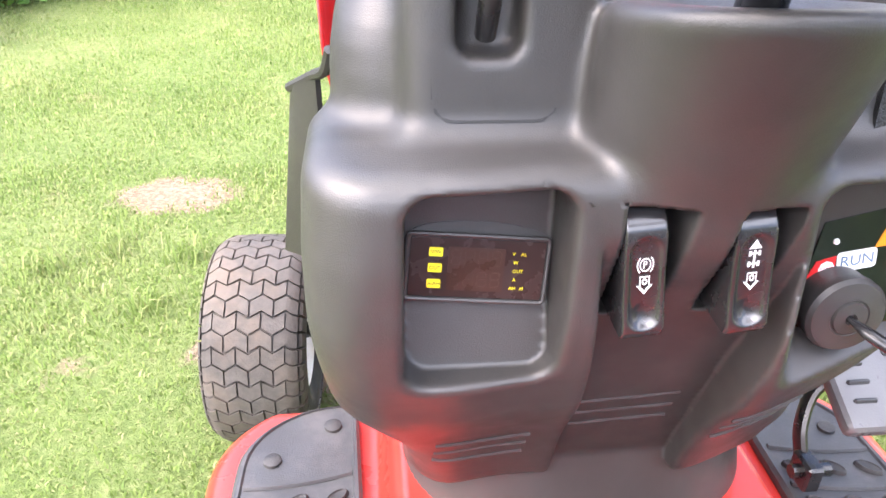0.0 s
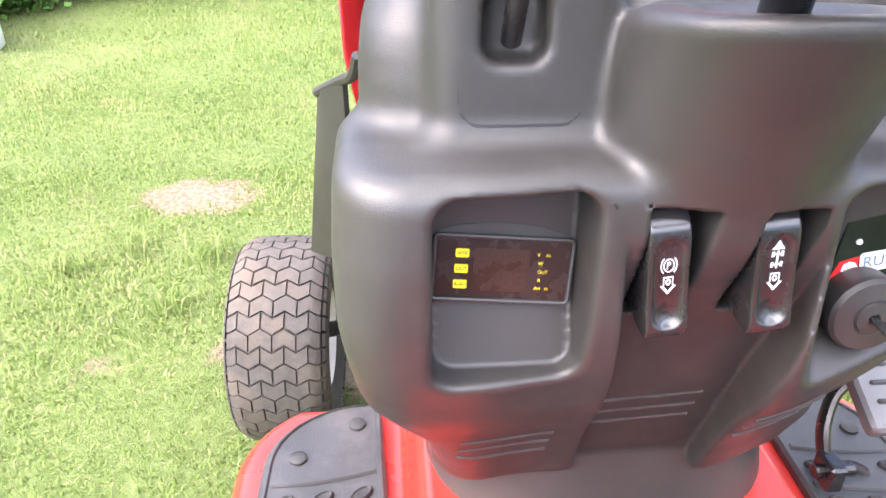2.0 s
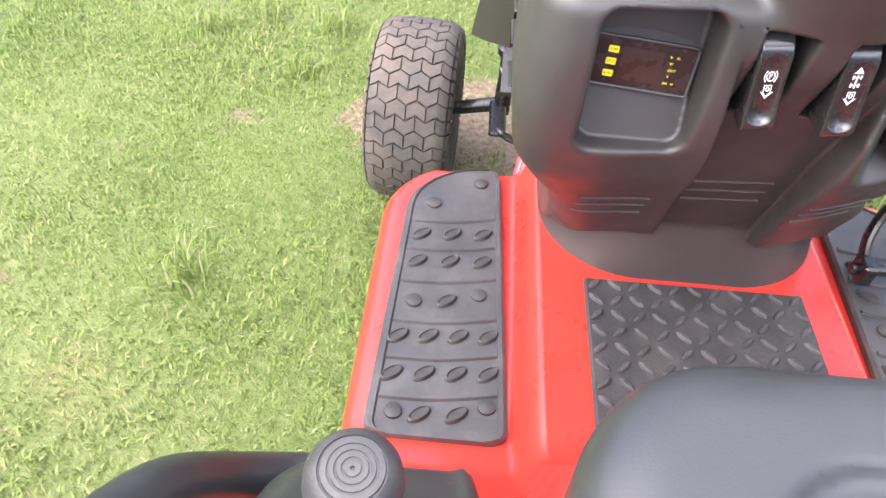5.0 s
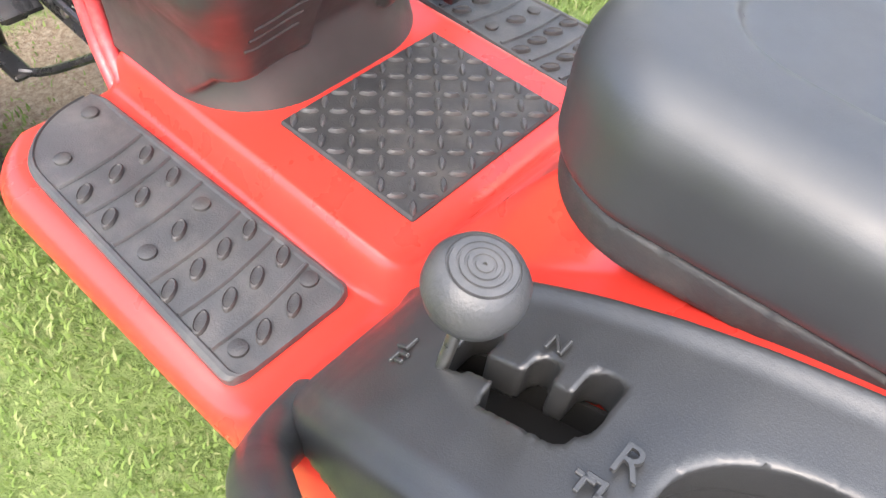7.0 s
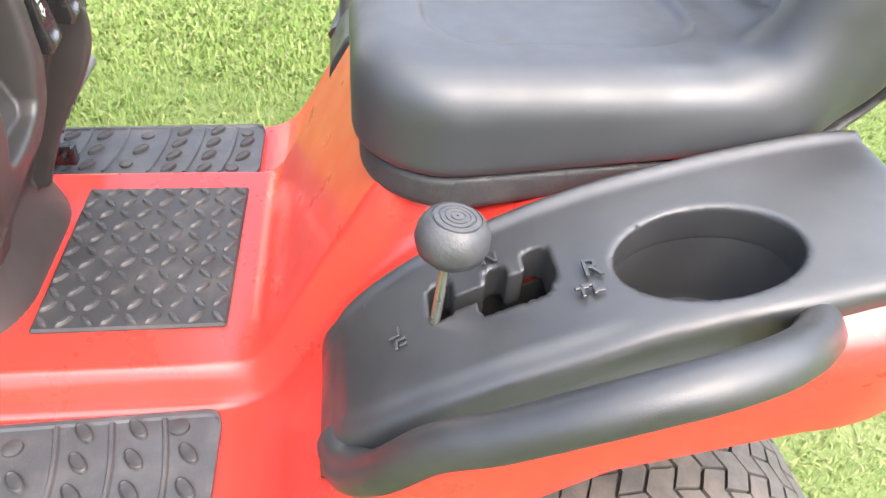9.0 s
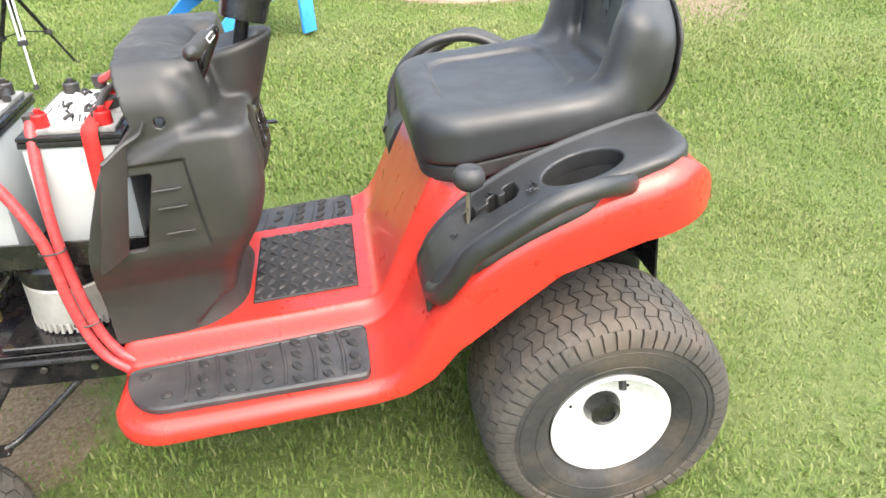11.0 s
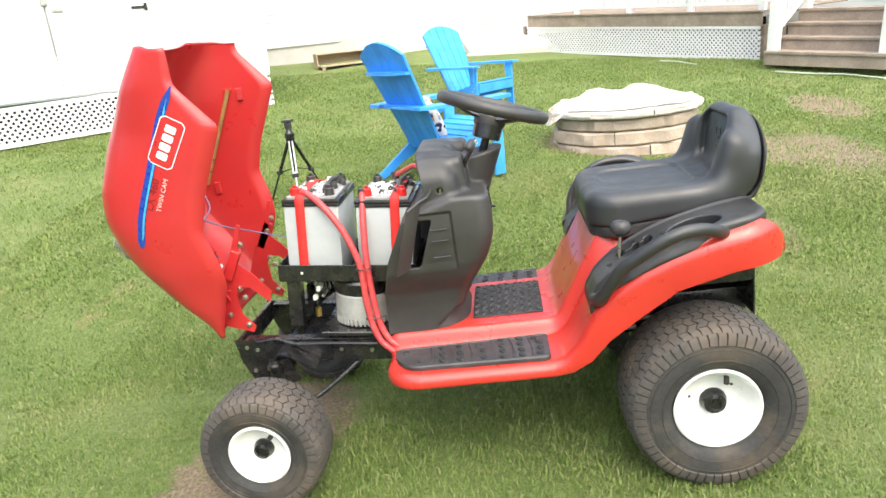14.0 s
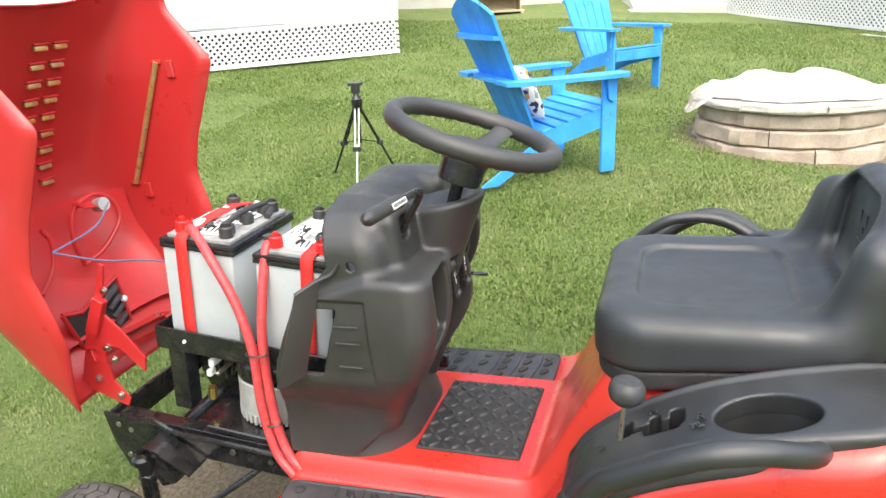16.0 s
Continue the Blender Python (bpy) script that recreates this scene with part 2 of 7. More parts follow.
# ---- building helpers ----
def finish(me, material, smooth=True):
    me.materials.append(material)
    if smooth:
        me.polygons.foreach_set("use_smooth", [True] * len(me.polygons))
    return me


def flat_sharp(me, degrees=35):
    me.set_sharp_from_angle(angle=radians(degrees))
    return me


def part(name, me, material, parent, label="", smooth=True, sharp=35):
    """Link a bmesh or mesh as one mesh object under a thing or part (or at top level with parent None)."""
    if isinstance(me, bmesh.types.BMesh):
        bm, me = me, bpy.data.meshes.new(name)
        bmesh.ops.recalc_face_normals(bm, faces=bm.faces)
        bm.to_mesh(me)
        bm.free()
    if not me.materials:
        finish(me, material, smooth)
        if smooth and sharp:
            flat_sharp(me, sharp)
    ob = new(name, me)
    ob.parent = parent
    if label:
        ob["label"] = label
    return ob


def empty(name, label, category, m=None, group="", kind=""):
    ob = new(name)
    ob.empty_display_size = 0.1
    if m is not None:
        ob.matrix_basis = m
    return tagged(ob, label, category, group, kind)


def mesh(verts, faces):
    me = bpy.data.meshes.new("m")
    me.from_pydata([tuple(map(float, v)) for v in verts], [], [tuple(map(int, f)) for f in faces])
    me.update()
    return me


def box(bm, c, s, bevel=0.0, seg=2, m=None):
    """Add a box of centre c and size s, its edges rounded, turned by m about its centre."""
    r = bmesh.ops.create_cube(bm, size=1.0)
    vs = r["verts"]
    bmesh.ops.scale(bm, vec=s, verts=vs)
    if bevel:
        es = list({e for v in vs for e in v.link_edges})
        out = bmesh.ops.bevel(bm, geom=es, offset=bevel, segments=seg, affect="EDGES", profile=0.6)
        vs = list({v for f in out["faces"] for v in f.verts} | {v for v in vs if v.is_valid})
        vs = list({v for v0 in vs for f in v0.link_faces for v in f.verts})
    mm = Matrix.Translation(c) @ (m if m is not None else Matrix())
    bmesh.ops.transform(bm, matrix=mm, verts=vs)
    return bm


def boxes(*rows):
    bm = bmesh.new()
    for r in rows:
        box(bm, *r)
    return bm


def lathe(bm, profile, seg=32, m=None):
    """Turn rows of (radius, height) about z, with caps where the radius is 0."""
    rings = []
    for r, h in profile:
        if r < 1e-6:
            rings.append([bm.verts.new((0, 0, h))])
        else:
            rings.append([bm.verts.new((r * math.cos(2 * math.pi * i / seg), r * math.sin(2 * math.pi * i / seg), h)) for i in range(seg)])
    for a, b in zip(rings, rings[1:]):
        for i in range(seg):
            j = (i + 1) % seg
            q = [a[i % len(a)], a[j % len(a)], b[j % len(b)], b[i % len(b)]]
            q = list(dict.fromkeys(q))
            if len(q) > 2:
                bm.faces.new(q)
    if m is not None:
        bmesh.ops.transform(bm, matrix=m, verts=[v for r in rings for v in r])
    return bm


def along(a, b):
    """A pose at a whose z axis points to b."""
    d = Vector(b) - Vector(a)
    return Matrix.Translation(a) @ d.to_track_quat("Z", "Y").to_matrix().to_4x4()


def rod(bm, a, b, r, seg=12, r2=None):
    ln = (Vector(b) - Vector(a)).length
    r2 = r if r2 is None else r2
    return lathe(bm, [(0, 0), (r, 0), (r2, ln), (0, ln)], seg, along(a, b))


def spline(pts, n=8):
    """A smooth curve through the points (Catmull-Rom), n steps to each stretch."""
    p = [Vector(q) for q in pts]
    p = [2 * p[0] - p[1], *p, 2 * p[-1] - p[-2]]
    out = []
    for i in range(1, len(p) - 2):
        for k in range(n):
            t = k / n
            a, b, c, d = p[i - 1:i + 3]
            out.append(0.5 * ((2 * b) + (c - a) * t + (2 * a - 5 * b + 4 * c - d) * t * t + (3 * b - a - 3 * c + d) * t ** 3))
    return [*out, p[-2]]


def tube(bm, pts, r, seg=12, flat=1.0, wide=None):
    """Sweep a round (or, with flat < 1, oval) section along the points; r may be a function of 0..1."""
    rings, up = [], Vector((0, 0, 1))
    n = len(pts)
    side = None
    for i, p in enumerate(pts):
        d = (Vector(pts[min(i + 1, n - 1)]) - Vector(pts[max(i - 1, 0)])).normalized()
        if side is None:
            side = d.cross(up) if abs(d.z) < 0.95 else d.cross(Vector((0, 1, 0)))
        side = (side - d * side.dot(d)).normalized()
        nor = side.cross(d)
        rr = r(i / (n - 1)) if callable(r) else r
        rings.append([bm.verts.new(Vector(p) + side * (rr * (wide or 1) * math.cos(2 * math.pi * k / seg)) + nor * (rr * flat * math.sin(2 * math.pi * k / seg))) for k in range(seg)])
    for a, b in zip(rings, rings[1:]):
        for k in range(seg):
            bm.faces.new((a[k], a[(k + 1) % seg], b[(k + 1) % seg], b[k]))
    bm.faces.new(rings[0][::-1])
    bm.faces.new(rings[-1])
    return bm


def prism(bm, outline, z0, z1, m=None):
    """Extrude an outline of (x, y) from z0 to z1."""
    lo = [bm.verts.new((x, y, z0)) for x, y in outline]
    hi = [bm.verts.new((x, y, z1)) for x, y in outline]
    n = len(outline)
    bm.faces.new(lo[::-1])
    bm.faces.new(hi)
    for i in range(n):
        bm.faces.new((lo[i], lo[(i + 1) % n], hi[(i + 1) % n], hi[i]))
    if m is not None:
        bmesh.ops.transform(bm, matrix=m, verts=lo + hi)
    return bm


def rounded(w, h, r, n=5, cx=0.0, cy=0.0):
    """The outline of a rectangle with rounded corners."""
    out = []
    for sx, sy, a0 in ((1, 1, 0), (-1, 1, 90), (-1, -1, 180), (1, -1, 270)):
        for k in range(n + 1):
            a = radians(a0 + 90 * k / n)
            out.append((cx + sx * (w / 2 - r) + r * math.cos(a), cy + sy * (h / 2 - r) + r * math.sin(a)))
    return out


def text_mesh(body, size, depth=0.0004):
    cu = bpy.data.curves.new("t", "FONT")
    cu.body, cu.size, cu.extrude, cu.align_x, cu.align_y = body, size, depth, "CENTER", "CENTER"
    cu.resolution_u = 3
    ob = bpy.data.objects.new("t", cu)
    me = bpy.data.meshes.new_from_object(ob)
    bpy.data.objects.remove(ob)
    return me


def basis(origin, right, up):
    """A pose whose x axis is right and y axis is up; z faces out."""
    r = Vector(right).normalized()
    u = Vector(up)
    u = (u - r * u.dot(r)).normalized()
    z = r.cross(u)
    m = Matrix((r, u, z)).transposed().to_4x4()
    m.translation = origin
    return m


def sdf_mesh(f, lo, hi, step):
    """Mesh the surface where f(x, y, z) = 0 (negative inside), one vertex to each cell that it crosses."""
    ax = [np.arange(a, b + step, step) for a, b in zip(lo, hi)]
    g = np.meshgrid(*ax, indexing="ij")
    s = f(*g) < 0
    cnt = sum(s[i:s.shape[0] - 1 + i, j:s.shape[1] - 1 + j, k:s.shape[2] - 1 + k].astype(np.int8) for i in (0, 1) for j in (0, 1) for k in (0, 1))
    act = (cnt > 0) & (cnt < 8)
    idx = np.full(act.shape, -1, np.int64)
    ii = np.argwhere(act)
    idx[act] = np.arange(len(ii))
    mid = np.array([a[0] for a in ax]) + (ii + 0.5) * step
    p, h = mid.copy(), step * 0.2
    for _ in range(5):
        v = f(*p.T)
        gr = np.stack([f(*(p + h * e).T) - f(*(p - h * e).T) for e in np.eye(3)], 1) / (2 * h)
        p -= gr * (v / ((gr ** 2).sum(1) + 1e-6))[:, None] * 0.9
        p = np.clip(p, mid - step * 0.7, mid + step * 0.7)
    quads = []
    for d in range(3):
        a, b = (d + 1) % 3, (d + 2) % 3
        n = s.shape
        sl0 = [slice(0, n[k] - 1) if k == d else slice(1, n[k] - 1) for k in range(3)]
        sl1 = list(sl0)
        sl1[d] = slice(1, n[d])
        s0, s1 = s[tuple(sl0)], s[tuple(sl1)]
        e = np.argwhere(s0 != s1)
        flip = s0[s0 != s1]
        for k in (a, b):
            e[:, k] += 1
        q = []
        for da, db in ((-1, -1), (0, -1), (0, 0), (-1, 0)):
            c = e.copy()
            c[:, a] += da
            c[:, b] += db
            q.append(idx[c[:, 0], c[:, 1], c[:, 2]])
        q = np.stack(q, 1)
        q[~flip] = q[~flip][:, ::-1]
        quads.append(q)
    q = np.concatenate(quads)
    q = q[(q >= 0).all(1)]
    me = bpy.data.meshes.new("m")
    me.vertices.add(len(p))
    me.vertices.foreach_set("co", p.ravel())
    me.loops.add(q.size)
    me.loops.foreach_set("vertex_index", q.ravel())
    me.polygons.add(len(q))
    me.polygons.foreach_set("loop_start", np.arange(0, q.size, 4))
    me.update(calc_edges=True)
    me.validate()
    return me


def smin(a, b, k):
    h = np.clip(0.5 + 0.5 * (b - a) / k, 0, 1)
    return b + (a - b) * h - k * h * (1 - h)


def smax(a, b, k):
    return -smin(-a, -b, k)


def rbox(x, y, z, c, h, r):
    q = [np.abs(v - cc) - (hh - r) for v, cc, hh in zip((x, y, z), c, h)]
    return np.sqrt(sum(np.maximum(k, 0) ** 2 for k in q)) + np.minimum(np.maximum(np.maximum(q[0], q[1]), q[2]), 0) - r


def rect2(u, v, hu, hv, r):
    qu, qv = np.abs(u) - (hu - r), np.abs(v) - (hv - r)
    return np.hypot(np.maximum(qu, 0), np.maximum(qv, 0)) + np.minimum(np.maximum(qu, qv), 0) - r


def sstep(a, b, v):
    t = np.clip((v - a) / (b - a), 0, 1)
    return t * t * (3 - 2 * t)


# ---- the lawn ----
def ground_z(x, y):
    x, y = np.asarray(x, float), np.asarray(y, float)
    z = sstep(0.55, 3.0, x) * (0.245 + 0.062 * np.clip(y, -1.2, 1.3)) + 0.008 * np.clip(y - 1.3, 0, 12) * sstep(1.5, 6.0, x) + 0.012 * np.clip(x - 6, 0, 14) * sstep(-1.0, 4.0, y)
    z = z + 0.30 * np.clip((x - 3.6) / 3.6, 0, 1) ** 1.6 + 0.05 * np.clip(y - 3.5, 0, 5) * sstep(1.0, 4.0, x) + 0.062 * np.clip(x - 7.2, 0, 6)
    return z - 0.07 * sstep(1.5, 3.2, y) * (1 - sstep(0.2, 2.0, x)) + 0.012 * np.sin(x * 1.7 + 0.4) * np.sin(y * 1.9) * sstep(0.7, 1.6, np.abs(x))


PATCHES = ((-1.0, 0.32, 0.12, 0.08, 0.45), (-0.92, -0.55, 0.15, 0.10, 0.5), (-1.25, 0.92, 0.11, 0.08, 0.3), (-1.35, -0.1, 0.10, 0.07, 0.4), (-0.7, 0.12, 0.10, 0.08, 0.5),
           (-0.86, 1.50, 0.09, 0.07, 0.35), (-0.82, 2.36, 0.21, 0.16, 1.0), (-0.35, 1.55, 0.30, 0.22, 0.9), (0.05, 1.45, 0.35, 0.30, 0.9), (3.3, -1.75, 0.9, 0.55, 0.75), (5.0, -2.6, 0.8, 0.35, 0.7),
           (-0.8, -0.3, 0.13, 0.09, 0.4), (-0.75, 0.55, 0.10, 0.07, 0.25), (1.6, -0.9, 0.35, 0.12, 0.5), (4.1, -0.5, 0.85, 0.85, 0.8))


def bare(x, y):
    """How bare the soil is, 0 to 1."""
    b = np.zeros_like(x)
    for cx, cy, rx, ry, s in PATCHES:
        d = np.hypot((x - cx) / rx, (y - cy) / ry) + 0.16 * np.sin(x * 37 + cy * 5) * np.sin(y * 31 + cx * 7)
        b = np.maximum(b, s * (1 - sstep(0.45, 1.2, d)))
    return b


def build_ground():
    ax = np.concatenate([-np.geomspace(160, 4.2, 26), np.arange(-4, 6.01, 0.05), np.geomspace(6.3, 160, 34)])
    ay = np.concatenate([-np.geomspace(160, 3.2, 26), np.arange(-3, 6.01, 0.05), np.geomspace(6.3, 160, 34)])
    gx, gy = np.meshgrid(ax, ay, indexing="ij")
    v = np.stack([gx, gy, ground_z(gx, gy)], -1).reshape(-1, 3)
    n = len(ay)
    i = np.arange((len(ax) - 1) * n).reshape(-1, n)[:, :-1].ravel()
    me = bpy.data.meshes.new("ground")
    me.from_pydata(v.tolist(), [], np.stack([i, i + n, i + n + 1, i + 1], 1).tolist())
    me.update()
    me.attributes.new("bare", "FLOAT", "POINT").data.foreach_set("value", bare(gx, gy).ravel())
    ob = part("ground", me, LAWN, None, sharp=0)
    tagged(ob, "mown green lawn with dry straw and thin patches", "lawn", kind="structure")


def build_grass():
    """Blades of the lawn near the tractor, thinning out with distance."""
    rng = np.random.default_rng(5)
    xs, ys, hs = [], [], []
    for n, x0, x1, y0, y1, h in ((110000, -1.6, 0.9, -1.2, 2.6, 0.018), (80000, -3.2, 0.3, 2.2, 6.4, 0.022), (230000, 0.3, 4.8, -3.0, 3.8, 0.023),
                                 (7000, -0.50, 0.45, -0.3, 1.15, 0.030), (120000, 4.8, 9.5, -4.5, 6.0, 0.030), (90000, -1.0, 7.5, 3.6, 10.0, 0.030), (60000, -2.8, -0.3, -1.4, 3.6, 0.016), (60000, 0.4, 3.0, -1.8, 2.5, 0.026)):
        x, y = rng.uniform(x0, x1, n), rng.uniform(y0, y1, n)
        clump = np.sin(x * 5.1 + 1.3 * np.sin(y * 3.7)) * np.sin(y * 4.7 + 1.7 * np.sin(x * 2.9))
        keep = rng.random(n) < np.clip(0.86 + 0.2 * clump, 0.6, 1) * (1 - bare(x, y))
        keep &= ~((x - 4.1) ** 2 + (y + 0.5) ** 2 < 0.66 ** 2)
        xs.append(x[keep])
        ys.append(y[keep])
        hs.append(h * (0.55 + 0.8 * rng.random(keep.sum())) * (1 + 0.22 * clump[keep]))
    for cx, cy, n in ((-0.85, 0.98, 70), (-1.05, 1.9, 60), (-0.75, 1.7, 60), (-0.9, 2.0, 50), (-0.7, 1.95, 60)):
        xs.append(cx + rng.normal(0, 0.035, n))
        ys.append(cy + rng.normal(0, 0.035, n))
        hs.append(0.045 + 0.04 * rng.random(n))
    x, y, h = np.concatenate(xs), np.concatenate(ys), np.concatenate(hs)
    n = len(x)
    th, lean = rng.uniform(0, 2 * np.pi, n), rng.uniform(0.15, 1.05, n)
    w = rng.uniform(0.0014, 0.0030, n) * (1 + 0.6 * (x > 1.2) + 0.5 * (x > 4))
    base = np.stack([x, y, ground_z(x, y) - 0.004], 1)
    out = np.stack([np.cos(th), np.sin(th), 0 * th], 1)
    sd = np.stack([-np.sin(th), np.cos(th), 0 * th], 1)
    up = np.array([0, 0, 1.0])
    mid = base + up * (h * 0.6)[:, None] + out * (h * lean * 0.28)[:, None]
    tip = base + up * (h * (1 - 0.35 * lean))[:, None] + out * (h * lean * 0.95)[:, None]
    v = np.stack([base - sd * w[:, None], base + sd * w[:, None], mid + sd * (w * 0.8)[:, None], mid - sd * (w * 0.8)[:, None], tip], 1).reshape(-1, 3)
    i = np.arange(n) * 5
    loops = np.concatenate([np.stack([i, i + 1, i + 2, i + 3], 1).ravel(), np.stack([i + 3, i + 2, i + 4], 1).ravel()])
    me = bpy.data.meshes.new("grass")
    me.vertices.add(len(v))
    me.vertices.foreach_set("co", v.ravel())
    me.loops.add(len(loops))
    me.loops.foreach_set("vertex_index", loops)
    me.polygons.add(2 * n)
    me.polygons.foreach_set("loop_start", np.concatenate([np.arange(n) * 4, 4 * n + np.arange(n) * 3]))
    me.update(calc_edges=True)
    ob = part("grass", me, BLADE, None, sharp=0)
    tagged(ob, "short green grass blades with a few dry ones", "grass", kind="stuff")


build_ground()
build_grass()

# ---- the lawn tractor (built along y, then set on the lawn) ----
TR = pose(0, 0, 0, -2.2, 0, 0)
tractor = empty("lawn_tractor", "red lawn tractor with its hood tipped open and white wheels", "lawn tractor", TR)


def lerp(v, xs, ys):
    return np.interp(v, xs, ys)


def body_edge(y):
    y = np.asarray(y, float)
    w = 0.452 - 0.032 * sstep(0.2, 0.45, y)
    w = w - (0.11 - np.sqrt(np.maximum(0.11 ** 2 - np.maximum(y - 0.845, 0) ** 2, 0)))
    return w - (0.15 - np.sqrt(np.maximum(0.15 ** 2 - np.maximum(-0.060 - y, 0) ** 2, 0))) * 0.9


FY = (-0.28, -0.20, -0.12, 0.0, 0.1, 0.2, 0.27, 0.32, 0.355, 0.385, 0.42, 0.46, 0.96)
FZ = (0.745, 0.775, 0.778, 0.757, 0.728, 0.684, 0.634, 0.572, 0.513, 0.455, 0.417, 0.408, 0.408)
LY = (-0.28, -0.168, -0.044, 0.105, 0.214, 0.294, 0.346, 0.40, 0.45, 0.96)
LZ = (0.678, 0.656, 0.642, 0.604, 0.535, 0.474, 0.412, 0.378, 0.368, 0.366)


def smooth_curve(y, xs, ys, w=0.02):
    return sum(lerp(y + k * w, xs, ys) * g for k, g in ((-1.5, 0.1), (-0.75, 0.2), (0, 0.4), (0.75, 0.2), (1.5, 0.1)))


def body_z(x, y):
    ax = np.abs(x)
    foot = smooth_curve(y, FY, FZ)
    mid = smooth_curve(y, (-0.3, 0.215, 0.25, 0.275, 0.30, 0.36, 0.415, 0.435, 0.96), (0.70, 0.695, 0.718, 0.722, 0.68, 0.575, 0.468, 0.455, 0.455), 0.012)
    t = 1 - sstep(0.188, 0.222, ax)
    z = foot + (mid - foot) * t
    z = z + 0.006 * np.exp(-((ax - 0.205) / 0.012) ** 2) * sstep(0.4, 0.5, y)
    d = np.minimum(body_edge(y) - ax, 0.957 - y)
    dr = np.clip(y + 0.192, 0, 0.11)
    r = 0.03 + 0.028 * (1 - sstep(0.1, 0.45, y))
    side = r - np.sqrt(np.maximum(r * r - np.maximum(r - d, 0) ** 2, 0))
    tail = (0.11 - np.sqrt(np.maximum(0.11 ** 2 - (0.11 - dr) ** 2, 0))) * 0.95
    z = z - np.maximum(side, tail)
    z = z - 0.012 * sstep(0.25, 0.27, ax) * (1 - sstep(0.39, 0.41, ax)) * sstep(-0.17, -0.14, y) * (1 - sstep(0.25, 0.30, y))
    z = z - 0.09 * ((rect2(x + 0.345, y - 0.195, 0.034, 0.075, 0.01)) < 0)
    return z - 0.10 * (np.hypot((ax - 0.362) / 0.060, (y - 0.038) / 0.080) < 1.0)


def build_body():
    ys = np.concatenate([np.linspace(-0.192, -0.171, 12), np.arange(-0.166, 0.94, 0.0065), np.linspace(0.941, 0.957, 8)])
    us = np.concatenate([np.linspace(0, 0.86, 88), 0.86 + 0.14 * np.sin(np.linspace(0.06, 1, 16) * np.pi / 2)])
    us = np.concatenate([-us[:0:-1], us])
    gy, gu = np.meshgrid(ys, us, indexing="ij")
    gx = gu * body_edge(gy)
    v = np.stack([gx, gy, body_z(gx, gy)], -1)
    ny, nu = gx.shape
    verts = v.reshape(-1, 3).tolist()
    faces = [(i * nu + j, i * nu + j + 1, (i + 1) * nu + j + 1, (i + 1) * nu + j) for i in range(ny - 1) for j in range(nu - 1)]
    loop = [j for j in range(nu)] + [i * nu + nu - 1 for i in range(1, ny)] + [(ny - 1) * nu + j for j in range(nu - 2, -1, -1)] + [i * nu for i in range(ny - 2, 0, -1)]
    prev = loop
    for depth, inset in ((0.35, 0.0), (0.75, 0.001), (1.0, 0.004), (1.0, 0.016)):
        cur = []
        for k in loop:
            x, y, z = verts[k]
            zl = float(lerp(y, LY, LZ))
            cur.append(len(verts))
            verts.append([x * (1 - inset / 0.45), y - inset * (1 if y > 0.9 else -1 if y < -0.18 else 0), z + (min(zl, z - 0.004) - z) * depth])
        m = len(loop)
        faces += [(prev[a], prev[(a + 1) % m], cur[(a + 1) % m], cur[a]) for a in range(m)]
        prev = cur
    me = mesh(verts, faces)
    bm = bmesh.new()
    bm.from_mesh(me)
    ob = part("body", bm, RED, tractor, "glossy red footboard and rear fenders in one pressing", sharp=50)
    so = ob.modifiers.new("thickness", "SOLIDIFY")
    so.thickness, so.offset = 0.003, -1


build_body()


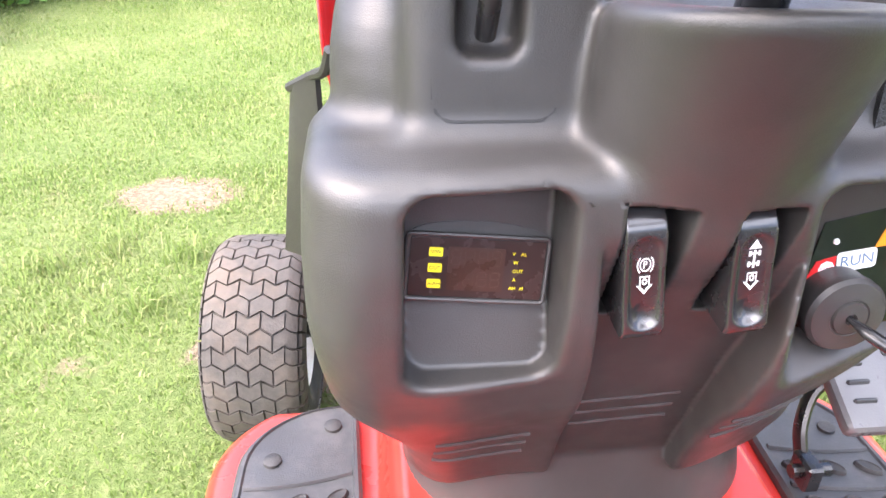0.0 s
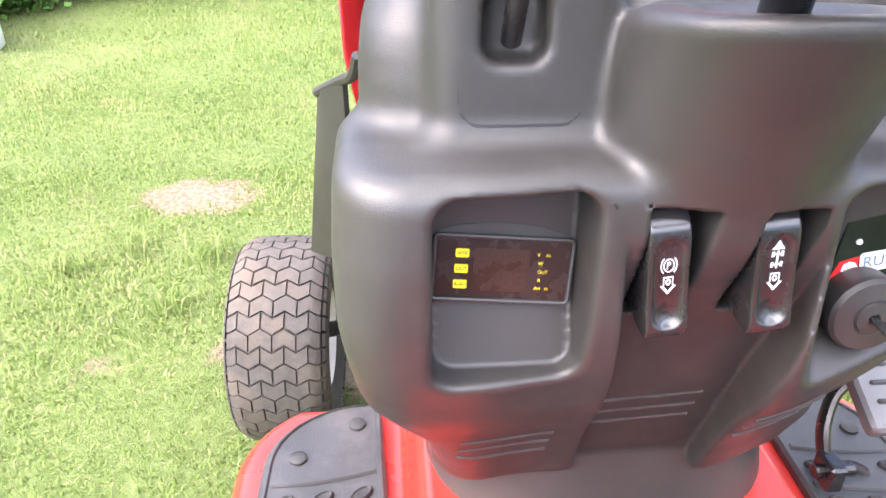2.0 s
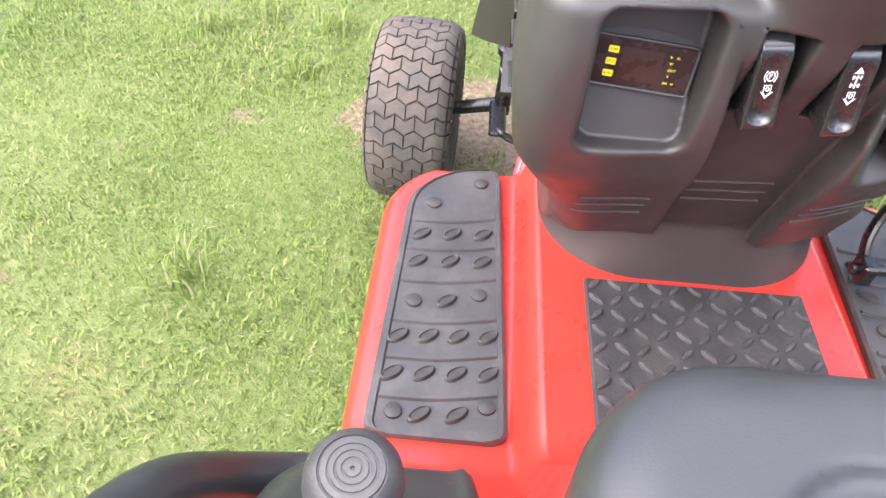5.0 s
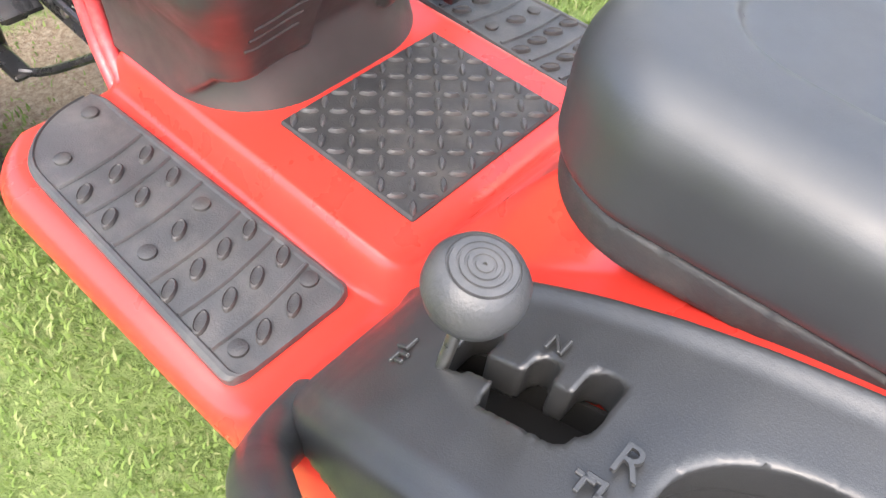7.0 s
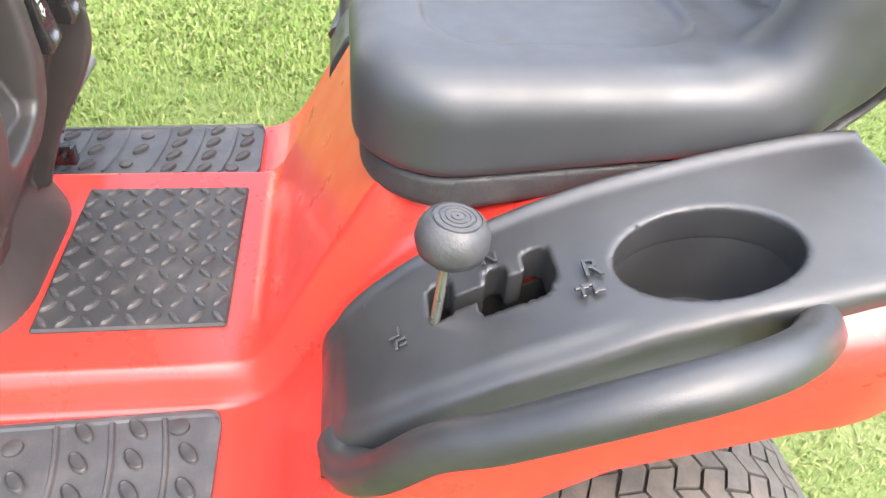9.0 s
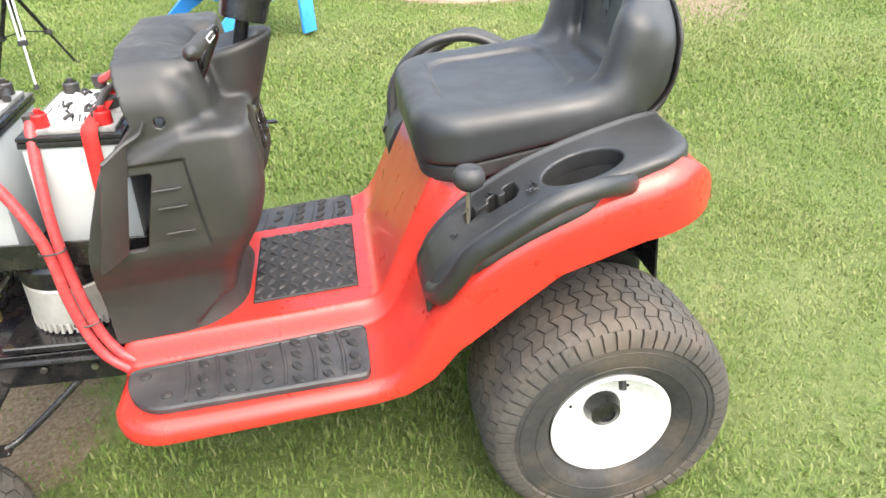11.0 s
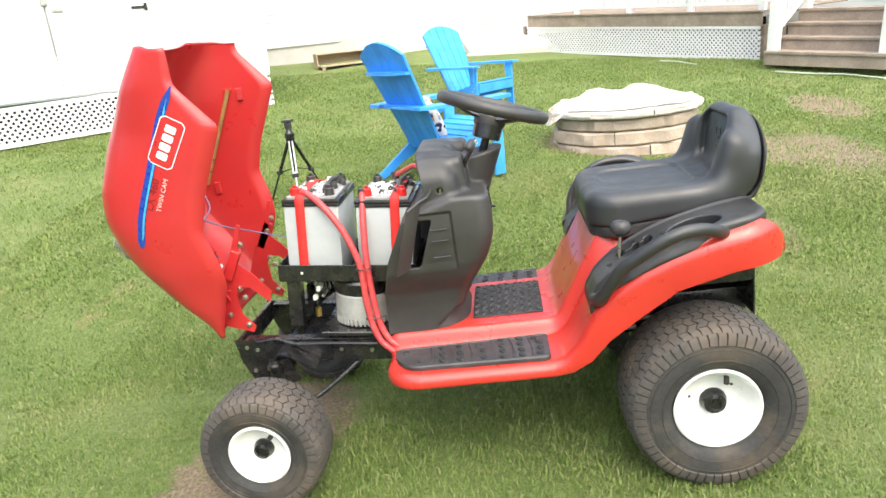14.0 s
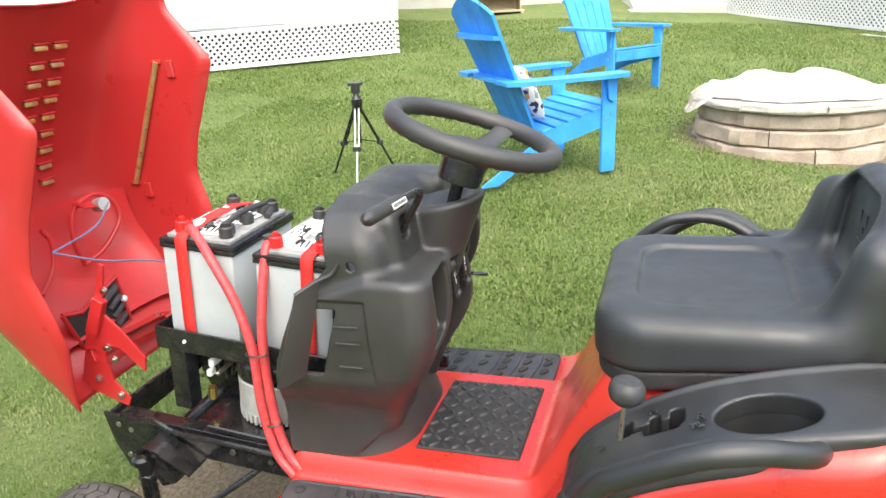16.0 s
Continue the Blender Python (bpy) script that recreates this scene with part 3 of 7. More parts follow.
# foot pads with raised ovals, curved ribs and screws
def foot_pad(side):
    bm = bmesh.new()
    z = 0.409

    def edges(y):
        o = 0.392 - 0.012 * (y - 0.46) / 0.4
        i = 0.226 + 0.014 * (y - 0.46) / 0.4
        if y > 0.84:
            k = (y - 0.84) / 0.092
            o = o - (o - 0.262) * (1 - math.sqrt(max(0, 1 - k * k)))
            i = i + 0.01 * max(0, k - 0.8) * 5
        if y < 0.478:
            k = (0.478 - y) / 0.018
            o, i = o - 0.018 * (1 - math.sqrt(max(0, 1 - k * k))), i + 0.018 * (1 - math.sqrt(max(0, 1 - k * k)))
        return i, o

    ys = [0.46 + 0.018 * k / 4 for k in range(5)] + list(np.linspace(0.5, 0.84, 14)) + [0.84 + 0.092 * math.sin(k / 9 * math.pi / 2) for k in range(1, 10)]
    rings = []
    for y in ys:
        i, o = edges(y)
        row = []
        for u, h in ((0, 0), (0.0, 0.010), (0.03, 0.014), (0.06, 0.014), (0.075, 0.011), (0.5, 0.011), (0.925, 0.011), (0.94, 0.014), (0.97, 0.014), (1.0, 0.010), (1.0, 0)):
            row.append(bm.verts.new((side * (i + (o - i) * u), y, z + h)))
        rings.append(row)
    for a, b in zip(rings, rings[1:]):
        for k in range(len(a) - 1):
            bm.faces.new((a[k], a[k + 1], b[k + 1], b[k]))
    bm.faces.new(rings[0])
    bm.faces.new(rings[-1][::-1])

    ovals, ribs = [], []
    for y, n in ((0.788, 3), (0.735, 3), (0.664, 1), (0.606, 4), (0.55, 4), (0.494, 2)):
        i, o = edges(y)
        for k in range(n):
            u = {1: (0.5,), 2: (0.36, 0.62), 3: (0.2, 0.5, 0.8), 4: (0.14, 0.38, 0.62, 0.86)}[n][k]
            ovals.append((i + (o - i) * u, y - 0.012 * u))
    for y in (0.822, 0.764, 0.704, 0.635, 0.578, 0.522):
        i, o = edges(y)
        pts = [(side * (i + 0.012 + (o - i - 0.024) * u), y - 0.014 * u - 0.005 * math.sin(u * math.pi), z + 0.0118) for u in np.linspace(0, 1, 9)]
        ribs.append(pts)
    pad = part("foot_pad", bm, PADR, tractor, "grey-black rubber foot pad with raised ovals and ribs")
    for pts in ribs:
        b = bmesh.new()
        tube(b, pts, 0.0036, 6)
        part("pad_rib", b, PADR, pad)
    # ovals use a blacker rubber than the pad, painting the shade of their hollows
    b = bmesh.new()
    lathe(b, [(1.0, -0.2), (0.92, 0.75), (0.80, 1.0), (0.70, 0.7), (0, 0.35)], 14, Matrix.Diagonal((0.0080, 0.0165, 0.0055, 1)))
    oval = None
    for x, y in ovals:
        oval = part("oval", b if oval is None else oval.data, RUBBER, pad)
        oval.matrix_basis = Matrix.Translation((side * x, y, z + 0.011)) @ pose(0, 0, 0, 0, 0, side * 52)
    for x, y in ((0.273, 0.898), (0.341, 0.846), (0.268, 0.673), (0.352, 0.655), (0.252, 0.504), (0.359, 0.489)):
        b = bmesh.new()
        lathe(b, [(0.011, 0), (0.0105, 0.004), (0.007, 0.0055), (0, 0.0056)], 14, Matrix.Translation((side * x, y, z + 0.0105)))
        part("screw", b, RUBBER, pad)


foot_pad(-1)
foot_pad(1)


def floor_mat():
    bm = boxes(((0.006, 0.575, 0.4565), (0.282, 0.226, 0.008), 0.003, 1))
    mo = part("floor_mat", bm, RUBBER, tractor, "black diamond-tread rubber mat on the tunnel", sharp=30)
    bm = bmesh.new()
    for i in range(11):
        for j in range(9):
            x, y = -0.122 + 0.0256 * i, 0.474 + 0.0252 * j
            lathe(bm, [(1, -0.2), (0.9, 0.5), (0.55, 0.95), (0, 1)], 8, Matrix.Translation((x, y, 0.4605)) @ pose(0, 0, 0, 0, 0, 45 if (i + j) % 2 else -45) @ Matrix.Diagonal((0.0046, 0.0122, 0.0052, 1)))
    tagged(part("tread", bm, PADR, mo), kind="stuff")


floor_mat()


# ---- wheels ----
def wheel(m, R, W, rim_r, lugs, rows, label, front, hub_depth):
    wh = new("wheel")
    wh.empty_display_size = 0.05
    wh.parent = tractor
    wh.matrix_basis = m
    wh["label"] = label
    h = W / 2
    prof = []
    for r, x in ((rim_r - 0.004, h * 0.62), (rim_r + 0.006, h * 0.80), (rim_r + 0.02, h * 0.93), (R * 0.62, h * 1.0), (R * 0.78, h * 1.0), (R * 0.88, h * 0.95), (R * 0.94, h * 0.86),
                 (R * 0.965, h * 0.7), (R * 0.975, h * 0.35), (R * 0.978, 0)):
        prof.append((r, x))
    prof = prof + [(r, -x) for r, x in prof[-2::-1]]
    bm = bmesh.new()
    lathe(bm, prof, 72)
    tyre = part("tyre", bm, TYRE, wh, "worn black turf tyre with dusty tread", sharp=40)
    for k in range(2):
        rr = R * (0.62 + 0.13 * k)
        bm = bmesh.new()
        lathe(bm, [(rr - 0.0015, h * 0.99), (rr, h * 1.0 + 0.0018), (rr + 0.0015, h * 0.99)], 72)
        part("sidewall_ring", bm, TYRE, tyre)
    bm = bmesh.new()

    def at(a, u, hgt):
        """A point of the tread: angle a, across u from -1 to 1, raised by hgt."""
        x = u * h * 0.93
        r = float(lerp(abs(u), (0, 0.4, 0.76, 0.9, 1.0), (0.978, 0.975, 0.963, 0.94, 0.90))) * R + hgt
        return (r * math.cos(a), r * math.sin(a), x)

    pitch, du = 2 * math.pi / lugs, 2.0 / rows

    def zig(u):
        k = ((u + 1) / du) % 1.0
        return pitch * 0.20 * (1 - 4 * abs(k - 0.5)) * (1 - 0.75 * sstep(0.80, 0.98, abs(u)))

    for i in range(lugs):
        for j in range(rows + i % 2):
            u0 = max(-1.0, -1 + du * (j - 0.5 * (i % 2)))
            u1 = min(1.0, -1 + du * (j + 1 - 0.5 * (i % 2)))
            za = pitch * (0.43 + 0.02 * ((i * 7 + j * 5) % 3 - 1))
            top, bot = [], []
            for k in range(5):
                u = u0 + (u1 - u0) * (0.04 + 0.92 * k / 4)
                for sgn in (-1, 1):
                    top.append(bm.verts.new(at(pitch * i + zig(u) + sgn * za, u, 0.0060)))
                    bot.append(bm.verts.new(at(pitch * i + zig(u) + sgn * za * 1.05, u, -0.003)))
            for p in (0, 2, 4, 6):
                q = p + 2
                bm.faces.new((top[p], top[p + 1], top[q + 1], top[q]))
                bm.faces.new((top[p], top[q], bot[q], bot[p]))
                bm.faces.new((top[p + 1], bot[p + 1], bot[q + 1], top[q + 1]))
            bm.faces.new((top[0], bot[0], bot[1], top[1]))
            bm.faces.new((top[8], top[9], bot[9], bot[8]))
    # lugs run on over the shoulders
    for i in range(lugs):
        for side in (-1, 1):
            a0 = pitch * i + (0.5 * pitch if side > 0 else 0)
            rows_ = []
            for rr, xx, out, wd in ((0.925, 0.900, 0.004, 0.40), (0.895, 0.945, 0.0045, 0.40), (0.85, 0.975, 0.0040, 0.41), (0.795, 1.0, 0.0032, 0.42), (0.788, 1.0, -0.002, 0.42)):
                r, x = rr * R + out * 0.5, side * (xx * h + out)
                low = [(r * math.cos(a0 + sg * pitch * wd * 1.04), r * math.sin(a0 + sg * pitch * wd * 1.04), x - side * 0.007) for sg in (-1, 1)]
                high = [(r * math.cos(a0 + sg * pitch * wd), r * math.sin(a0 + sg * pitch * wd), x) for sg in (-1, 1)]
                rows_.append([bm.verts.new(p) for p in (low[0], high[0], high[1], low[1])])
            for p, q in zip(rows_, rows_[1:]):
                for k in range(3):
                    bm.faces.new((p[k], p[k + 1], q[k + 1], q[k]) if side < 0 else (p[k + 1], p[k], q[k], q[k + 1]))
    tagged(part("tread", bm, TYRE_T, tyre, "dusty brown-grey tread blocks", sharp=25), kind="stuff")
    bm = bmesh.new()
    lip = h * 0.86
    lathe(bm, [(rim_r + 0.003, lip - 0.012), (rim_r + 0.006, lip), (rim_r, lip + 0.004), (rim_r - 0.008, lip - 0.002), (rim_r - 0.016, lip - 0.02), (rim_r * 0.72, lip - hub_depth * 0.75),
               (rim_r * 0.5, lip - hub_depth), (rim_r * 0.30, lip - hub_depth * 1.02), (rim_r * 0.28, lip - hub_depth * 0.9), (0, lip - hub_depth * 0.9)], 56)
    lathe(bm, [(0, -lip + 0.05), (rim_r * 0.6, -lip + 0.05), (rim_r - 0.01, -lip + 0.02), (rim_r + 0.005, -lip)], 40)
    part("rim", bm, WHITE, wh, "white painted steel wheel rim", sharp=50)
    bm = bmesh.new()
    z0 = lip - hub_depth
    rr = 0.034 if not front else 0.027
    lathe(bm, [(rr + 0.004, z0), (rr + 0.003, z0 + 0.010), (rr, z0 + 0.014), (rr * 0.9, z0 + 0.026), (rr * 0.55, z0 + 0.03), (rr * 0.5, z0 + 0.024), (0, z0 + 0.024)], 24)
    part("hub_cap", bm, FRAME, wh, "black hub cap")
    bm = bmesh.new()
    a = 0.9 if front else 1.15
    rod(bm, (rim_r * 0.78 * math.cos(a), rim_r * 0.78 * math.sin(a), lip - hub_depth * 0.8), (rim_r * 0.62 * math.cos(a), rim_r * 0.62 * math.sin(a), lip - hub_depth * 0.35), 0.0075, 12)
    part("valve", bm, RUBBER, wh, "black rubber tyre valve")
    if not front:
        # the rim is uncut: black studs paint the shade of two vent holes
        for a in (0.75, 2.85):
            bm = bmesh.new()
            rod(bm, (rim_r * 0.6 * math.cos(a), rim_r * 0.6 * math.sin(a), z0 + 0.002), (rim_r * 0.6 * math.cos(a), rim_r * 0.6 * math.sin(a), z0 + 0.008), 0.004, 8)
            part("vent_hole", bm, DARK, wh)
    return wh


def axle_pose(x, y, z, turn, steer=0.0):
    """Wheel axis (its outer side first) along -x for turn -1, +x for turn 1; its local x axis points forward and up."""
    return Matrix.Translation((x, y, z)) @ pose(0, 0, 0, 0, 0, steer) @ (basis((0, 0, 0), (0, -1, 0), (0, 0, 1)) if turn < 0 else basis((0, 0, 0), (0, 1, 0), (0, 0, 1)))


REAR_R, FRONT_R = 0.252, 0.19
for sd in (-1, 1):
    wheel(axle_pose(sd * 0.365, 0.02, 0.252, sd), REAR_R, 0.25, 0.116, 56, 5, "large rear wheel with a white rim", False, 0.055)
    wheel(axle_pose(sd * 0.412, 1.341, 0.236, sd, -3), FRONT_R, 0.168, 0.090, 42, 4, "small front wheel with a white rim", True, 0.045)


# ---- seat ----
def seat_core(x, y, z):
    c = smax(rect2(x, y - 0.072, 0.236, 0.234, 0.095), np.abs(z - 0.759) - 0.074, 0.044)
    dish = 1 - sstep(-0.005, 0.006, rect2(x, y - 0.105, 0.150, 0.130, 0.06))
    deep = np.exp(-((x / 0.165) ** 2 + ((y - 0.09) / 0.16) ** 2) ** 2)
    c = c + (0.011 * dish + 0.008 * deep) * sstep(0.79, 0.83, z)
    a = radians(8)
    yy, zz = y + 0.152, z - 0.880
    yr, zr = yy * math.cos(a) + zz * math.sin(a), -yy * math.sin(a) + zz * math.cos(a)
    w = 0.222 - 0.030 * sstep(0.0, 0.13, zr)
    q = rect2(x, zr, w, 0.140, 0.125)
    b = smax(q, np.abs(yr) - 0.054 + 0.012 * sstep(0.03, 0.13, zr), 0.05)
    pan = rect2(x, zr - 0.026, 0.130, 0.086, 0.055)
    b = smax(b, -np.maximum(pan, 0.024 - yr), 0.014)
    d = smin(c, b, 0.040)
    for s in (-1, 1):
        ax, ay, az = x - s * 0.186, y + 0.070, z - 0.80
        t = np.clip((ay * -0.05 + az * 0.13) / (0.05 ** 2 + 0.13 ** 2), 0, 1)
        cap = np.sqrt(ax ** 2 + (ay + 0.05 * t) ** 2 + (az - 0.13 * t) ** 2) - 0.034
        d = smin(d, cap, 0.035)
    return d


def seat_line(y, z):
    """Negative in front of and above the line where the cushion meets its shell."""
    return smax(0.738 + 0.085 * np.maximum(0.22 - y, 0) - z, (-0.196 - 0.13 * (z - 0.893) - y), 0.06)


def seat_f(x, y, z):
    return smax(seat_core(x, y, z), seat_line(y, z), 0.010)


def shell_f(x, y, z):
    plan = np.maximum(rect2(x, y - 0.070, 0.231, 0.229, 0.092), np.abs(z - 0.74) - 0.08)
    core = np.minimum(np.maximum(seat_core(x, y, z) - 0.006, y - 0.02), plan)
    return smax(smax(core, -seat_line(y, z) + 0.003, 0.004), 0.700 + 0.16 * np.maximum(0.2 - y, 0) - z, 0.010)


def build_seat():
    seat = part("seat", sdf_mesh(seat_f, (-0.27, -0.28, 0.70), (0.27, 0.34, 1.05), 0.0056), VINYL, tractor, "black vinyl seat with a low backrest, scuffed", sharp=0)
    part("seat_shell", sdf_mesh(shell_f, (-0.27, -0.28, 0.68), (0.27, 0.34, 1.05), 0.0056), RUBBER, seat, "coarse black moulded seat shell", sharp=0)

    def front(x, z):
        ys = np.linspace(0.0, -0.26, 221)
        return float(ys[np.argmax(seat_core(np.full(221, x), ys, np.full(221, z)) < 0)])

    for dx, dz, w, h in ((0, 0.024, 0.044, 0.005), (-0.020, 0.008, 0.005, 0.034), (0.020, 0.008, 0.005, 0.034), (0, -0.004, 0.022, 0.012), (0, -0.026, 0.038, 0.005)):
        bm = boxes(((dx, front(dx, 0.925 + dz) + 0.0005, 0.925 + dz), (w, 0.003, h), 0.001, 1))
        part("embossed_bar", bm, VINYL, seat)
    for x in (-0.13, 0.13):
        bm = bmesh.new()
        tube(bm, spline([(x, 0.25, 0.75), (x, 0.265, 0.735), (x, 0.255, 0.72)], 5), 0.007, 8)
        box(bm, (x, 0.12, 0.733), (0.03, 0.26, 0.012), 0.002, 1)
        part("seat_bracket", bm, FRAME, seat)


build_seat()


# ---- side consoles ----
CY, CZ = (-0.20, -0.15, -0.08, 0.0, 0.05, 0.10, 0.15, 0.20, 0.25, 0.29, 0.32, 0.345, 0.36), (0.785, 0.787, 0.782, 0.770, 0.760, 0.748, 0.731, 0.709, 0.682, 0.653, 0.622, 0.585, 0.555)


def console_f(cut):
    def f(x, y, z):
        ax = np.abs(x)
        inner = smooth_curve(y, (-0.2, -0.02, 0.05, 0.2, 0.28, 0.33, 0.36), (0.225, 0.243, 0.250, 0.262, 0.270, 0.276, 0.280), 0.02)
        outer = smooth_curve(y, (-0.2, -0.085, 0.0, 0.14, 0.24, 0.30, 0.33, 0.36), (0.405, 0.424, 0.431, 0.437, 0.434, 0.426, 0.412, 0.390), 0.014)
        top = smooth_curve(y, CY, CZ, 0.012)
        outer = outer + 0.009 * sstep(0.012, 0.045, top - z) * sstep(0.0, 0.06, y) * (1 - sstep(0.22, 0.32, y))
        slope = np.clip(lerp(y, (0.0, 0.15, 0.25, 0.32, 0.36), (1.0, 1.08, 1.2, 1.5, 1.9)), 1, 2)
        lip = 0.008 * (1 - sstep(0.004, 0.02, ax - inner)) * sstep(-0.19, -0.1, y)
        plan = np.maximum(np.maximum(inner - ax, smax(ax - outer, (-0.150 - y) * 0.9, 0.07)), (y - 0.340) * 0.9)
        brim = 0.0050 * sstep(0.09, 0.16, y) * (1 - sstep(0.012, 0.024, -np.maximum(ax - outer, (y - 0.340) * 0.9)))
        d = smax(plan, (z - top - lip + brim) / slope, 0.015)
        d = np.maximum(d, (top - 0.036 - 0.012 * sstep(0.37, 0.41, ax) - z) / slope)
        cup = np.hypot((ax - 0.362) / 0.050, (y - 0.038) / 0.070) * 0.058 - 0.058
        d = smax(d, -cup, 0.004)
        if cut:
            gate = rect2(y - 0.197, ax - 0.343, 0.048, 0.0075, 0.007)
            for cy, cx, hy, hx in ((0.236, 0.334, 0.0098, 0.021), (0.192, 0.337, 0.0085, 0.017), (0.160, 0.336, 0.0105, 0.022), (0.182, 0.354, 0.027, 0.0145)):
                gate = smin(gate, rect2(y - cy, ax - cx, hy, hx, 0.0085), 0.003)
            d = np.maximum(d, -gate)
        return d
    return f


def build_console(side):
    lo, hi = ((-0.45, -0.22, 0.50), (-0.20, 0.39, 0.83)) if side < 0 else ((0.20, -0.22, 0.50), (0.45, 0.39, 0.83))
    co = part("side_console", sdf_mesh(console_f(side < 0), lo, hi, 0.0036 if side < 0 else 0.0052), CONS, tractor, "black plastic fender console with a cup holder", sharp=0)
    bm = bmesh.new()
    lathe(bm, [(1.0, 0.733), (0.97, 0.726), (0.93, 0.672), (0.86, 0.664), (0, 0.664)], 40, Matrix.Translation((side * 0.362, 0.038, 0)) @ Matrix(((1, 0, 0, 0), (0, 1, 0, 0), (0, -0.21, 1, 0), (0, 0, 0, 1))) @ Matrix.Diagonal((0.0515, 0.0715, 1, 1)))
    lathe(bm, [(0.036, 0.6735), (0.0355, 0.677), (0, 0.677)], 32, Matrix.Translation((side * 0.362, 0.022, -0.002)))
    cu = part("cup_holder", bm, CONS, co, "deep black cup holder, scratched")
    bm = bmesh.new()
    prism(bm, [(-0.024, -0.012), (0.016, -0.012), (0.012, 0.016), (-0.016, 0.016)], 0.664, 0.712, Matrix.Translation((side * 0.385, 0.078, 0)))
    part("cup_step", bm, CONS, cu)
    bm = bmesh.new()
    s = side
    path = spline([(s * 0.395, 0.318, 0.584), (s * 0.428, 0.312, 0.598), (s * 0.457, 0.291, 0.638), (s * 0.477, 0.256, 0.694), (s * 0.492, 0.219, 0.724), (s * 0.502, 0.172, 0.755), (s * 0.506, 0.132, 0.775),
                   (s * 0.504, 0.094, 0.785), (s * 0.490, 0.051, 0.782), (s * 0.464, 0.011, 0.766), (s * 0.438, -0.014, 0.752), (s * 0.400, -0.026, 0.742)], 6)
    tube(bm, path, lambda t: 0.0180 + 0.006 * max(0, 1 - t * 6), 18, 0.95)
    part("grab_rail", bm, CONS, co, "rounded black grab rail along the fender, scuffed")
    if side > 0:
        bm = bmesh.new()
        tube(bm, spline([(0.40, 0.31, 0.60), (0.425, 0.30, 0.68), (0.43, 0.26, 0.745), (0.43, 0.19, 0.792), (0.43, 0.11, 0.80), (0.43, 0.05, 0.785), (0.42, 0.0, 0.755)], 6), 0.014, 12)
        part("grab_handle", bm, CONS, co, "arched black grab handle")
        return
    # added black sheet and walls give the gate its deep shade, hiding the red
    bm = bmesh.new()
    prism(bm, rounded(0.084, 0.150, 0.006, 2, -0.341, 0.197), 0.630, 0.640, Matrix(((1, 0, 0, 0), (0, 1, 0, 0), (0, -0.42, 1, 0.083), (0, 0, 0, 1))))
    part("gate_liner", bm, DARK, co)
    for x, y, w, h in ((-0.3765, 0.197, 0.003, 0.150), (-0.3135, 0.197, 0.003, 0.150), (-0.345, 0.2665, 0.066, 0.003)):
        bm = bmesh.new()
        prism(bm, rounded(w, h, 0.001, 1, x, y), 0.620, 0.670, Matrix(((1, 0, 0, 0), (0, 1, 0, 0), (0, -0.42, 1, 0.083), (0, 0, 0, 1))))
        part("gate_wall", bm, DARK, co)
    # raised gear marks
    m = basis((-0.370, 0.130, 0.7415), (0, -1, 0.20), (1, 0, 0))
    rt = part("reverse_letter", text_mesh("R", 0.026, 0.0015), CONS, co, smooth=False)
    rt.matrix_basis = m @ Matrix.Translation((0.004, 0.010, 0.0016))
    bm = bmesh.new()
    for rx, ry, w, h in ((-0.008, -0.008, 0.011, 0.003), (-0.008, -0.012, 0.003, 0.011), (0.001, -0.010, 0.003, 0.012), (0.004, -0.013, 0.009, 0.003), (-0.004, -0.006, 0.010, 0.003)):
        box(bm, (rx, ry, 0.0012), (w, h, 0.003), 0.0006, 1)
    bmesh.ops.transform(bm, matrix=m, verts=bm.verts)
    part("gear_mark", bm, CONS, co)
    m = basis((-0.356, 0.272, 0.668), (0, -1, 0.62), (1, 0, 0))
    bm = bmesh.new()
    for rx, ry, w, h in ((0, 0.007, 0.003, 0.011), (-0.004, 0.003, 0.009, 0.003), (0.002, -0.002, 0.010, 0.003), (-0.002, -0.006, 0.003, 0.010), (0.004, -0.008, 0.007, 0.003)):
        box(bm, (rx, ry, 0.001), (w, h, 0.003), 0.0006, 1)
    bmesh.ops.transform(bm, matrix=m, verts=bm.verts)
    part("speed_mark", bm, CONS, co)
    m = basis((-0.312, 0.195, 0.7135), (0, -1, 0.4), (1, 0, 0))
    bm = bmesh.new()
    for rx, w, tl in ((-0.005, 0.0026, 0), (0.005, 0.0026, 0), (0, 0.0026, 38)):
        box(bm, (rx, 0, 0.001), (w, 0.012 if not tl else 0.0145, 0.003), 0.0006, 1, pose(0, 0, 0, 0, 0, tl))
    bmesh.ops.transform(bm, matrix=m, verts=bm.verts)
    part("neutral_mark", bm, CONS, co)


build_console(-1)
build_console(1)


def shift_lever():
    bm = bmesh.new()
    rod(bm, (-0.356, 0.248, 0.640), (-0.350, 0.236, 0.757), 0.0042, 12)
    lev = part("shift_lever", bm, STEEL, tractor, "bare steel shift lever")
    a = along((-0.350, 0.237, 0.745), (-0.348, 0.230, 0.80))
    bm = bmesh.new()
    lathe(bm, [(0, 0.0), (0.008, 0), (0.016, 0.004), (0.0255, 0.013), (0.0285, 0.023), (0.0275, 0.032), (0.0225, 0.0405), (0.0192, 0.0428), (0.0188, 0.0416), (0.0180, 0.0416), (0.0175, 0.0432),
               (0.0142, 0.0436), (0.0139, 0.0428), (0.0128, 0.0428), (0.0125, 0.0439), (0.0102, 0.0441), (0.0099, 0.0433), (0.0088, 0.0433), (0.0085, 0.0443), (0.0062, 0.0444), (0.0059, 0.0436), (0.0048, 0.0436), (0.0045, 0.0445),
               (0.0012, 0.0446), (0.001, 0.043), (0, 0.043)], 40, a)
